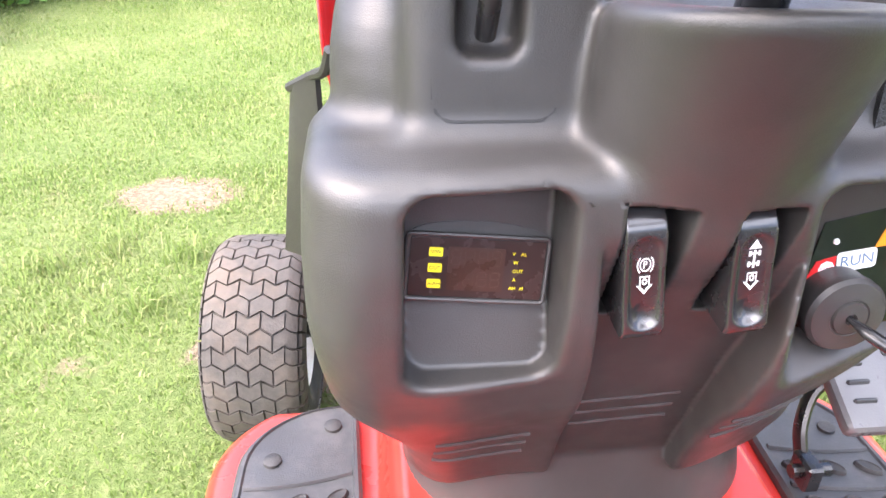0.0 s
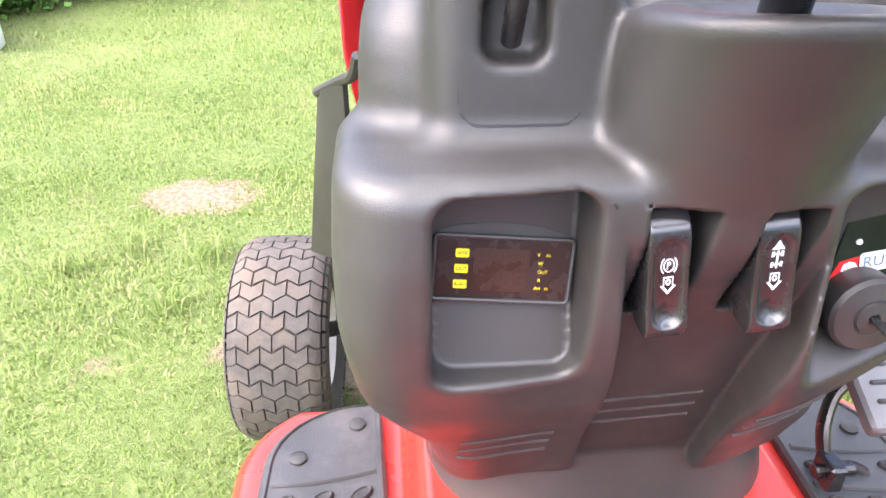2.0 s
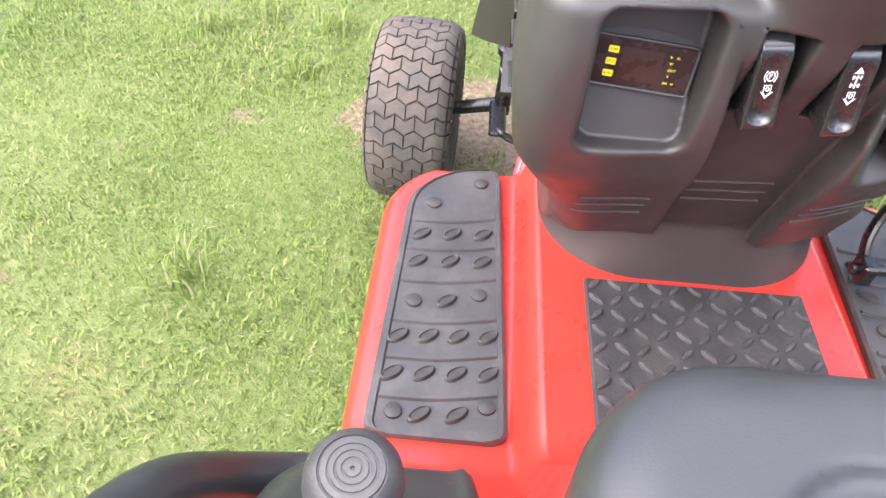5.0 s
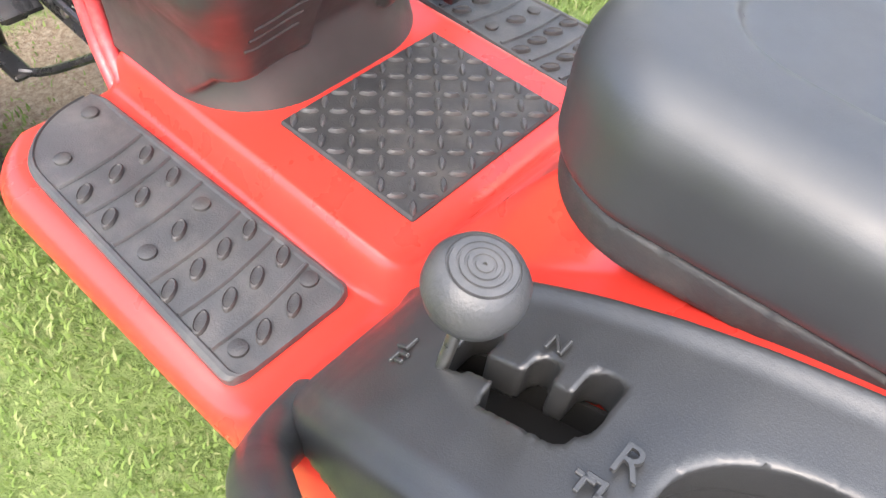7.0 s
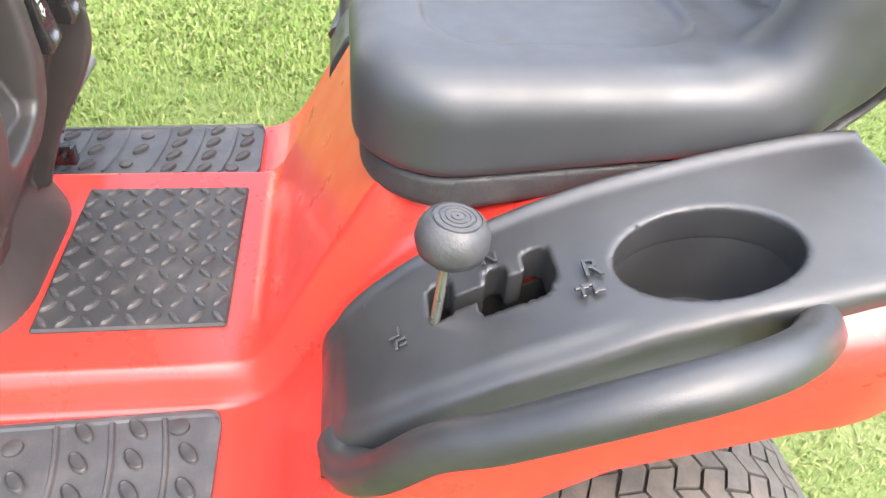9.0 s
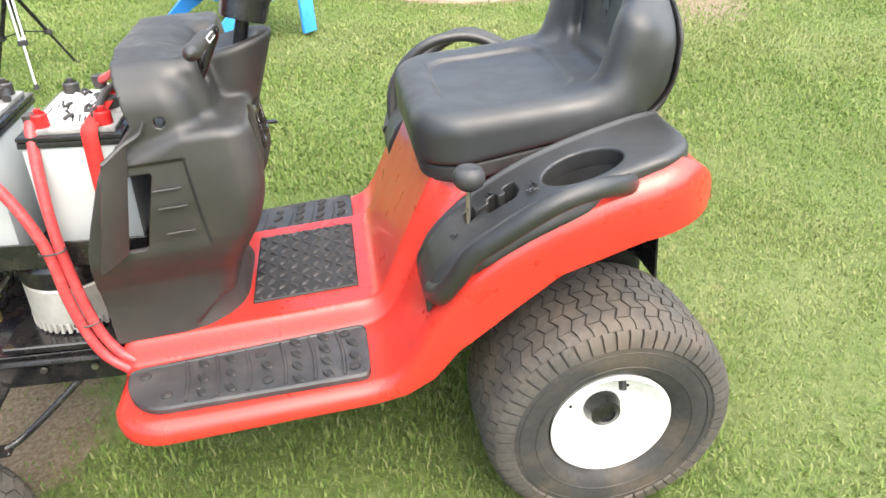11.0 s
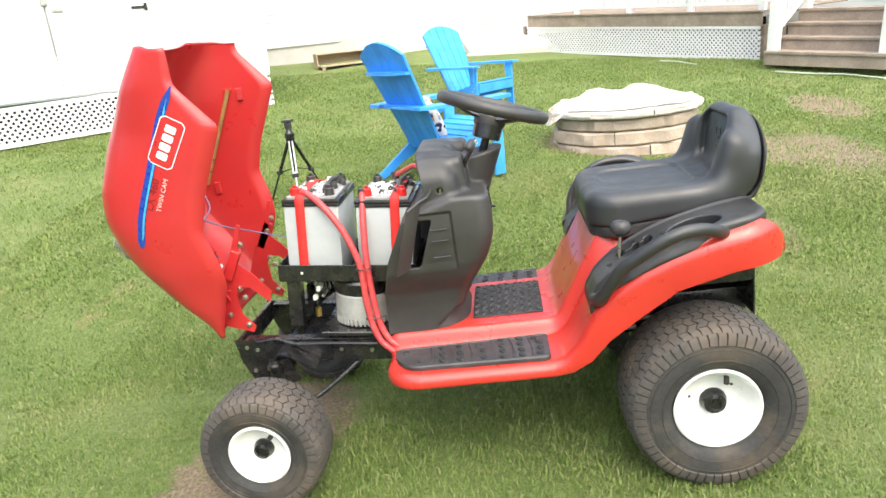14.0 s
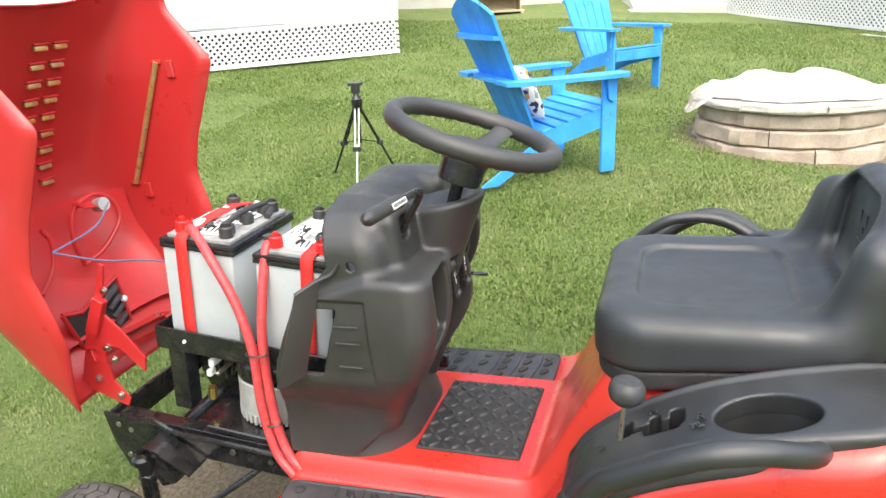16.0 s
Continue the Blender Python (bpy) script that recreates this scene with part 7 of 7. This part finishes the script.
def tripod():
    x, y = 2.467, 1.988
    z = gz(x, y)
    t = empty("tripod", "black and silver camera tripod with no camera", "tripod", Matrix.Translation((x, y, z)) @ Matrix.Scale(0.9, 4))
    hub = Vector((0, 0, 0.50))
    for k in range(3):
        a = radians(75 + 120 * k)
        f = Vector((0.25 * math.cos(a), 0.25 * math.sin(a), 0.0))
        knee = hub.lerp(f, 0.55)
        bm = bmesh.new()
        for s in (-1, 1):
            o = Vector((-math.sin(a), math.cos(a), 0)) * 0.012 * s
            rod(bm, hub + o, knee + o, 0.007, 8)
        leg = part("leg", bm, FRAME if k != 1 else STEEL, t, "telescopic leg")
        bm = bmesh.new()
        rod(bm, hub.lerp(f, 0.5), f, 0.0075, 8)
        part("lower_leg", bm, STEEL if k == 1 else FRAME, leg)
        bm = bmesh.new()
        lathe(bm, [(0, 0), (0.016, 0), (0.012, 0.025), (0, 0.025)], 10, Matrix.Translation(f))
        part("rubber_foot", bm, RUBBER, leg)
        bm = bmesh.new()
        box(bm, knee, (0.05, 0.03, 0.03), 0.004, 1, pose(0, 0, 0, 0, 0, math.degrees(a) + 90))
        part("leg_clamp", bm, RUBBER, leg)
        bm = bmesh.new()
        rod(bm, knee, Vector((0, 0, 0.26)), 0.004, 6)
        part("brace", bm, FRAME, leg)
    bm = bmesh.new()
    rod(bm, (0, 0, 0.24), (0, 0, 0.55), 0.012, 12)
    lathe(bm, [(0, 0.47), (0.034, 0.47), (0.036, 0.52), (0.02, 0.54), (0.018, 0.56), (0, 0.56)], 16)
    part("column", bm, FRAME, t)
    bm = boxes(((0, 0, 0.58), (0.04, 0.05, 0.05), 0.008, 2), ((0, 0, 0.615), (0.07, 0.075, 0.018), 0.004, 2), ((0.03, 0.02, 0.575), (0.03, 0.02, 0.03), 0.006, 2))
    part("pan_head", bm, BLACK, t, "black pan head")


tripod()


# ---- buildings ----
# they are laid out at a larger scale, then drawn in about the yard's near corner
FAR_SIDE = Matrix.Translation((-2.28, 0.57, 1.333)) @ Matrix.Scale(0.70, 4) @ Matrix.Translation((2.28, -0.57, -1.333))


def lattice(name, a, b, h, label, step=0.105, w=0.035, th=0.012):
    """White diagonal garden lattice between the ground points a and b (x, y, z), h high."""
    a, b = Vector(a), Vector(b)
    d = Vector((b.x - a.x, b.y - a.y, 0))
    L = d.length
    d.normalize()
    rise = (b.z - a.z)
    g = empty(name, label, "lattice", FAR_SIDE, kind="structure")
    m = Matrix((d, Vector((0, 0, 1)), Vector((d.y, -d.x, 0)))).transposed().to_4x4()
    m.translation = a
    for lay, sg in ((0, 1), (1, -1)):
        bm = bmesh.new()
        n = int((L + h) / step) + 2
        for i in range(n):
            # a diagonal strip clipped to the panel
            s0 = -h + i * step
            p = (s0, 0.0) if sg > 0 else (s0 + h, 0.0)
            q = (s0 + h, h) if sg > 0 else (s0, h)
            pts = [p, q]
            (x0, y0), (x1, y1) = pts
            t0, t1 = 0.0, 1.0
            dx = x1 - x0
            for lim, up in ((0.0, False), (L, True)):
                if abs(dx) < 1e-9:
                    continue
                t = (lim - x0) / dx
                inside0 = x0 <= L if up else x0 >= 0
                inside1 = x1 <= L if up else x1 >= 0
                if not inside0 and not inside1:
                    t0, t1 = 1, 0
                elif not inside0:
                    t0 = max(t0, t)
                elif not inside1:
                    t1 = min(t1, t)
            if t1 - t0 < 0.03:
                continue
            A = Vector((x0 + dx * t0, y0 + (y1 - y0) * t0, 0))
            B = Vector((x0 + dx * t1, y0 + (y1 - y0) * t1, 0))
            A.y += rise * A.x / L
            B.y += rise * B.x / L
            dr = (B - A).normalized()
            sd = Vector((-dr.y, dr.x, 0)) * w / 2
            z0 = lay * th
            vs = [bm.verts.new(v + Vector((0, 0, z))) for z in (z0, z0 + th) for v in (A - sd, A + sd, B + sd, B - sd)]
            for f in ((3, 2, 1, 0), (4, 5, 6, 7), (0, 1, 5, 4), (1, 2, 6, 5), (2, 3, 7, 6), (3, 0, 4, 7)):
                bm.faces.new([vs[k] for k in f])
        ob = part("lattice_strips", bm, SIDING, g, smooth=False)
        ob.matrix_basis = m
        tagged(ob, kind="stuff")
    bm = bmesh.new()
    for y in (0.0, h):
        vs = [bm.verts.new((x, y + yy + rise * x / L, z)) for x in (0, L) for yy in (-0.03, 0.03) for z in (-0.004, 0.036)]
        for f in ((0, 1, 3, 2), (4, 6, 7, 5), (0, 4, 5, 1), (2, 3, 7, 6), (0, 2, 6, 4), (1, 5, 7, 3)):
            bm.faces.new([vs[k] for k in f])
    ob = part("lattice_rail", bm, SIDING, g, smooth=False)
    ob.matrix_basis = m
    # added black panel, painting the shade behind the strips
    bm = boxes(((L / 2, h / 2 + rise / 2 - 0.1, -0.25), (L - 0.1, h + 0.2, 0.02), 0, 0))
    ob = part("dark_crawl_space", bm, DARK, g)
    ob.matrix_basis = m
    return g


def wall_frame(a, b):
    """x along the wall from a to b, y up, z out of the wall (towards the yard, at the right hand of a to b)."""
    d = Vector((b[0] - a[0], b[1] - a[1], 0)).normalized()
    m = Matrix((d, Vector((0, 0, 1)), Vector((d.y, -d.x, 0)))).transposed().to_4x4()
    m.translation = (a[0], a[1], 0)
    return m, math.hypot(b[0] - a[0], b[1] - a[1])


# the barn, left
BA, BB = (6.9, 9.9), (10.87, 4.69)
zb = 0.42


def build_barn():
    m, L = wall_frame(BA, BB)
    m.translation.z = zb + 0.45
    barn = empty("barn", "white painted barn with a large door and lattice skirt", "barn", FAR_SIDE @ m)
    bm = boxes(((L / 2 - 1.5, 2.0, -0.06), (L + 3.0, 4.0, 0.12), 0, 0), ((L - 0.06, 2.0, -2.5), (0.12, 4.0, 5.0), 0, 0))
    part("wall", bm, BARNW, barn, "white painted wall")
    for k in range(26):
        bm = boxes(((L - 0.80, 0.08 + 0.155 * k, 0.012), (1.60, 0.136, 0.022), 0.003, 1, pose(0, 0, 0, 8, 0, 0)))
        part("clapboard", bm, BARNW, barn, smooth=False)
    for x, w in ((0.0, 0.0), (L - 1.72, 0.16), (L - 0.05, 0.12)):
        if w:
            bm = boxes(((x, 2.0, 0.022), (w, 4.0, 0.045), 0.003, 1))
            part("corner_board", bm, BARNW, barn)
    for x0, x1 in ((L - 3.35, L - 1.86), (L - 4.85, L - 3.38)):
        bm = boxes((((x0 + x1) / 2, 1.2, 0.02), (x1 - x0, 2.35, 0.035), 0.004, 1))
        do = part("door", bm, BARNW, barn, "white painted barn door leaf")
        for k in range(5):
            bm = boxes(((x0 + 0.15 + (x1 - x0 - 0.3) * k / 4, 1.2, 0.0385), (0.008, 2.3, 0.003), 0, 0))
            part("batten_joint", bm, BARNW, do)
    bm = boxes(((L - 3.36, 1.45, 0.055), (0.10, 0.12, 0.03), 0.006, 1), ((L - 3.2, 1.32, 0.05), (0.16, 0.06, 0.02), 0.004, 1), ((L - 3.36, 1.0, 0.05), (0.02, 0.7, 0.01), 0.003, 1))
    part("door_latch", bm, STEEL, barn, "grey latch hardware")
    bm = boxes(((L - 2.0, 1.28, 0.05), (0.24, 0.04, 0.012), 0.004, 1), ((L - 1.9, 1.28, 0.055), (0.05, 0.12, 0.012), 0.004, 1))
    part("strap_hinge", bm, FRAME, barn, "black strap hinge")
    bm = bmesh.new()
    M = Matrix(((0, 0, 1, 0), (0, 1, 0, 0), (-1, 0, 0, 0), (0, 0, 0, 1)))
    prism(bm, [(-0.4, 3.9), (2.5, 6.2), (5.4, 3.9), (5.4, 4.05), (2.5, 6.4), (-0.4, 4.05)], -1.8, L + 0.3, M)
    part("roof", bm, mat("grey_shingle", (0.12, 0.12, 0.13), 0.9, 0, 0.2, 4), barn, "grey shingle roof", smooth=False)


build_barn()
lattice("barn_lattice", (BA[0] - 1.2, BA[1] + 1.57, zb - 0.22), (BB[0], BB[1], zb - 0.08), 0.54, "white diagonal lattice skirting the barn", 0.105, 0.034)

# the house: foundation, white wall, steps, bulkhead
HA, HB = (15.6, 8.2), (19.4, -0.6)


def build_house():
    m, L = wall_frame(HA, HB)
    m.translation.z = 0.5
    ho = empty("house", "white sided house on a pale concrete foundation", "house", FAR_SIDE @ m)
    bm = boxes(((L / 2, 0.30, -0.10), (L + 6, 1.15, 0.2), 0.0, 0))
    part("foundation", bm, CONC, ho, "stained pale concrete foundation")
    bm = boxes(((L / 2, 3.0, -0.13), (L + 6, 4.4, 0.2), 0, 0))
    part("wall", bm, SIDING, ho, "white wall")
    for k in range(24):
        bm = boxes(((L / 2, 0.94 + 0.18 * k, -0.012), (L + 6, 0.158, 0.022), 0.003, 1, pose(0, 0, 0, 8, 0, 0)))
        part("clapboard", bm, SIDING, ho, smooth=False)
    bm = boxes(((2.9, 1.0, 0.03), (2.0, 0.46, 0.05), 0.003, 1))
    part("sill_board", bm, SIDING, ho)
    bm = bmesh.new()
    M = Matrix(((0, 0, 1, 0), (0, 1, 0, 0), (-1, 0, 0, 0), (0, 0, 0, 1)))
    prism(bm, [(-0.6, 5.1), (4, 8.0), (8.6, 5.1), (8.6, 5.3), (4, 8.2), (-0.6, 5.3)], -3.2, L + 3.2, M)
    part("roof", bm, MATS["grey_shingle"], ho, "grey shingle roof", smooth=False)
    return m, L


build_house()


def wood_steps():
    st = empty("wooden_steps", "weathered pale wooden steps against the foundation", "steps", FAR_SIDE @ Matrix.Translation((16.1, 4.45, 0.52)) @ pose(0, 0, 0, 0, 0, -66))
    for k, (z, y, d) in enumerate(((0.22, 0.62, 0.42), (0.50, 0.22, 0.44))):
        for j in range(3):
            bm = boxes(((0, -y + 0.14 * (j - 1), z), (1.35, 0.13, 0.035), 0.004, 1))
            part("tread_board", bm, STEPW, st)
        bm = boxes(((0, -y + 0.17, z - 0.13), (1.30, 0.03, 0.22), 0.003, 1))
        part("riser", bm, STEPW, st)
    for x in (-0.66, 0.66):
        bm = boxes(((x, -0.22, 0.25), (0.03, 0.44, 0.46), 0.003, 1))
        part("side_board", bm, STEPW, st)
    for x in (-0.6, 0.62):
        for y, h in ((-0.8, 0.22), (-0.05, 0.5)):
            bm = boxes(((x, y, h / 2), (0.08, 0.08, h), 0.003, 1))
            part("post", bm, STEPW, st)


wood_steps()


def bulkhead():
    m = Matrix.Translation((17.2, 0.35, 0.40)) @ pose(0, 0, 0, 0, 0, 90 + 13)
    bh = empty("cellar_bulkhead", "white sloping cellar doors on a low grey curb", "cellar door", FAR_SIDE @ m)
    bm = boxes(((0, 0, 0.12), (2.3, 2.0, 0.26), 0.01, 1))
    part("curb", bm, CONC, bh, "grey concrete curb")
    bm = bmesh.new()
    M = Matrix(((0, 0, 1, 0), (1, 0, 0, 0), (0, 1, 0, 0), (0, 0, 0, 1)))
    prism(bm, [(1.0, 0.22), (1.0, 0.26), (-0.9, 0.80), (-0.98, 0.80), (-0.98, 0.22)], -1.05, 1.05, M)
    part("cheek", bm, SIDING, bh, "white steel cheeks")
    for s in (-1, 1):
        bm = boxes(((s * 0.52, 0.04, 0.548), (1.0, 2.0, 0.03), 0.006, 1, pose(0, 0, 0, -15.9, 0, 0)))
        part("door_leaf", bm, SIDING, bh, "white steel door leaf")


bulkhead()

# the deck, right
DA, DB = (17.0, -0.30), (12.09, -4.39)


def build_deck():
    m, L = wall_frame(DA, DB)
    m.translation.z = 0.342
    m = m @ pose(0, 0, 0, 0, 0, -3.26)
    dk = empty("deck", "weathered wooden deck with white railing", "deck", FAR_SIDE @ m)
    zt = 0.20 + 0.60
    bm = boxes(((L / 2, zt + 0.12, 0.02), (L, 0.25, 0.04), 0.004, 1))
    part("rim_board", bm, DECKW, dk, "brown weathered rim board")
    for k in range(22):
        bm = boxes(((L / 2, zt + 0.262, 0.0 - 0.145 * k), (L, 0.03, 0.14), 0.003, 1))
        part("deck_board", bm, DECKW, dk, smooth=False)
    for k in range(5):
        x = 0.06 + (L - 0.12) * k / 4
        bm = boxes(((x, zt + 0.82, -0.06), (0.115, 1.10, 0.115), 0.008, 1))
        part("railing_post", bm, SIDING, dk, "white railing post")
    bm = boxes(((L / 2, zt + 1.24, -0.06), (L, 0.06, 0.09), 0.006, 1), ((L / 2, zt + 0.40, -0.06), (L, 0.05, 0.06), 0.004, 1))
    part("railing", bm, SIDING, dk, "white railing")
    n = int(L / 0.125)
    bal = None
    for k in range(1, n):
        bm = boxes(((L * k / n, zt + 0.82, -0.06), (0.038, 0.82, 0.038), 0.004, 1)) if bal is None else None
        if bal is None:
            bal = part("baluster", bm, SIDING, dk)
        else:
            b = new("baluster", bal.data)
            b.parent = dk
            b.matrix_basis = Matrix.Translation((L * (k - 1) / n, 0, 0))
    for x in (-0.3, L - 0.05):
        bm = boxes(((x, 0.36, -0.15), (0.09, 0.9, 0.09), 0.004, 1))
        part("deck_leg", bm, DECKW, dk)
    # wall behind the deck with a glazed door
    bm = boxes(((L / 2 + 1.5, 2.6, -3.4), (L + 7.0, 5.2, 0.15), 0, 0))
    part("wall", bm, SIDING, dk, "white house wall behind the deck")
    for x in (L + 0.9, L + 2.3):
        bm = boxes(((x, zt + 1.35, -3.31), (1.3, 2.1, 0.06), 0.004, 1))
        fr = part("door_frame", bm, SIDING, dk, "white glazed door frame")
        bm = boxes(((x, zt + 1.35, -3.275), (1.05, 1.85, 0.02), 0.002, 1))
        part("pane", bm, GLASSD, fr, "dark glass pane")
    for x, w in ((1.6, 0.9), (3.6, 0.9)):
        bm = boxes(((x, zt + 1.5, -3.31), (w, 1.2, 0.06), 0.004, 1))
        fr = part("window_frame", bm, SIDING, dk)
        bm = boxes(((x, zt + 1.5, -3.275), (w - 0.16, 1.04, 0.02), 0.002, 1))
        part("pane", bm, GLASSD, fr, "dark glass pane")
    return m, L, zt


DM, DL, DZ = build_deck()
lattice("deck_lattice", (17.0, -0.30, 0.55), (12.09, -4.39, 0.17), 0.58, "white diagonal lattice under the deck", 0.095, 0.032)


def deck_stairs():
    m = DM.copy()
    m.translation = DM @ Vector((DL + 0.52, 0, 0))
    st = empty("deck_stairs", "weathered wooden deck stairs with white posts", "stairs", FAR_SIDE @ m)
    w = 2.05
    for k in range(4):
        z, o = 0.415 + 0.215 * k, 0.66 - 0.32 * k
        bm = boxes(((w / 2 + 0.05, z, o), (w, 0.05, 0.38), 0.006, 1))
        part("tread_board", bm, DECKW, st)
        bm = boxes(((w / 2 + 0.05, z - 0.12, o + 0.15), (w - 0.06, 0.19, 0.03), 0.003, 1))
        part("riser", bm, DECKW, st)
    for xx in (0.02, w + 0.02):
        bm = boxes(((xx, 0.30, 0.10), (0.05, 0.24, 1.3), 0.004, 1), ((xx, 0.55, -0.15), (0.05, 0.5, 0.7), 0.004, 1))
        part("stringer", bm, DECKW, st)
    for xx in (0.14, w - 0.05):
        for z0, o, h in ((0.43, 0.70, 1.30), (1.06, -0.25, 1.30)):
            bm = boxes(((xx, z0 + h / 2, o), (0.17, h, 0.17), 0.008, 1))
            part("newel_post", bm, SIDING, st, "white newel post")
        for hh in (0.30, 1.15):
            bm = bmesh.new()
            rod(bm, (xx, 0.43 + hh, 0.70), (xx, 1.06 + hh, -0.25), 0.05, 8)
            part("stair_rail", bm, SIDING, st, "white stair rail")
        for k in range(1, 8):
            bm = bmesh.new()
            rod(bm, (xx, 0.73 + 0.079 * k, 0.70 - 0.119 * k), (xx, 1.55 + 0.079 * k, 0.70 - 0.119 * k), 0.03, 6)
            part("stair_baluster", bm, SIDING, st)


deck_stairs()


def hose():
    bm = bmesh.new()
    pts = [(8.49, -1.76), (8.22, -1.95), (8.0, -2.0), (7.78, -2.08)]
    tube(bm, spline([(x, y, gz(x, y) + 0.02) for x, y in pts], 10), 0.010, 8)
    ob = part("garden_hose", bm, mat("pale_green_hose", (0.45, 0.52, 0.40), 0.5), None, sharp=0)
    tagged(ob, "pale garden hose lying on the lawn", "hose", "garden hoses")
    bm = bmesh.new()
    pts = [(6.82, -2.75), (6.6, -2.98), (6.28, -3.35), (5.9, -3.57)]
    tube(bm, spline([(x, y, gz(x, y) + 0.02) for x, y in pts], 10), 0.010, 8)
    ob = part("garden_hose", bm, MATS["pale_green_hose"], None, sharp=0)
    tagged(ob, "pale garden hose lying on the lawn", "hose", "garden hoses")


hose()


# ---- shrubs at the lawn's edge, ahead of the tractor, and far trees ----
def shrub(x, y, w, h, n, seed, label):
    rng = np.random.default_rng(seed)
    z = gz(x, y)
    sh = empty("shrub", label, "shrub", Matrix.Translation((x, y, z)), "shrubs along the lawn edge")
    bm = bmesh.new()
    for k in range(7):
        a = rng.uniform(0, 2 * np.pi)
        e = Vector((w * 0.6 * math.cos(a), w * 0.6 * math.sin(a), h * rng.uniform(0.5, 0.9)))
        tube(bm, spline([(0, 0, -0.05), e * 0.35 + Vector((0, 0, 0.08)), e], 5), lambda t: 0.022 * (1 - 0.75 * t), 6)
    part("stem", bm, TRUNK, sh)
    cl = rng.normal(0, 1, (40, 3))
    cl /= np.linalg.norm(cl, axis=1)[:, None]
    cl *= rng.uniform(0.45, 1.0, 40)[:, None]
    cen = cl * (w, w, h * 0.55) + (0, 0, h * 0.52)
    c = cen[rng.integers(0, 40, n)] + rng.normal(0, 0.16, (n, 3)) * (w, w, h * 0.6)
    c[:, 2] = np.abs(c[:, 2]) * 0.98 + 0.02
    d = rng.normal(0, 1, (n, 3))
    d[:, 2] = np.abs(d[:, 2]) * 0.4 - 0.2
    d /= np.linalg.norm(d, axis=1)[:, None]
    s = np.cross(d, rng.normal(0, 1, (n, 3)))
    s /= np.linalg.norm(s, axis=1)[:, None]
    ln = rng.uniform(0.035, 0.085, n)[:, None]
    wd = ln * rng.uniform(0.28, 0.45, n)[:, None]
    v = np.stack([c, c + d * ln * 0.5 + s * wd, c + d * ln, c + d * ln * 0.5 - s * wd], 1).reshape(-1, 3)
    me = bpy.data.meshes.new("leaves")
    i = np.arange(n) * 4
    me.from_pydata(v.tolist(), [], np.stack([i, i + 1, i + 2, i + 3], 1).tolist())
    tagged(part("foliage", me, LEAF, sh, "dense green leaves", smooth=False), kind="stuff")


for k, (x, y, w, h) in enumerate(((-2.7, 5.1, 0.75, 0.95), (-1.9, 5.9, 0.8, 1.1), (-1.1, 6.5, 0.8, 1.2), (-3.5, 4.6, 0.8, 1.2), (-2.7, 6.6, 1.1, 1.9), (-1.3, 7.6, 1.1, 1.9), (-3.9, 6.0, 1.2, 2.0), (-0.2, 7.4, 0.8, 1.1), (-4.6, 4.0, 1.0, 1.6), (0.5, 8.6, 0.9, 1.3))):
    shrub(x, y, w, h, 9000, 20 + k, "leafy green shrub at the lawn's edge")


def white_barrel():
    x, y = -2.33, 4.12
    bm = bmesh.new()
    lathe(bm, [(0, 0.0), (0.15, 0.0), (0.17, 0.02), (0.175, 0.2), (0.165, 0.30), (0.13, 0.37), (0.07, 0.40), (0, 0.405)], 32)
    ob = part("plastic_container", bm, mat("white_plastic", (0.72, 0.75, 0.78), 0.4, 0, 0.05, 6), None, sharp=0)
    ob.matrix_basis = Matrix.Translation((x, y, gz(x, y) - 0.005))
    tagged(ob, "rounded white plastic container standing on the grass", "container")


white_barrel()


def far_trees():
    rng = np.random.default_rng(77)
    n = 26000
    a = rng.uniform(0, 2 * np.pi, n)
    r = rng.uniform(34, 50, n)
    base = 5 + 3 * np.sin(a * 9) + 2 * np.sin(a * 23)
    z = base * rng.random(n) ** 0.8
    x, y = r * np.cos(a), r * np.sin(a)
    d = rng.normal(0, 1, (n, 3))
    d /= np.linalg.norm(d, axis=1)[:, None]
    s = np.cross(d, rng.normal(0, 1, (n, 3)))
    s /= np.linalg.norm(s, axis=1)[:, None]
    c = np.stack([x, y, z], 1)
    ln = rng.uniform(0.5, 1.5, n)[:, None]
    v = np.stack([c, c + d * ln * 0.5 + s * ln * 0.45, c + d * ln, c + d * ln * 0.5 - s * ln * 0.45], 1).reshape(-1, 3)
    i = np.arange(n) * 4
    me = bpy.data.meshes.new("woods")
    me.from_pydata(v.tolist(), [], np.stack([i, i + 1, i + 2, i + 3], 1).tolist())
    ob = part("woods", me, WOODS, None, smooth=False)
    tagged(ob, "ring of distant green woods", "woods", kind="stuff")


far_trees()
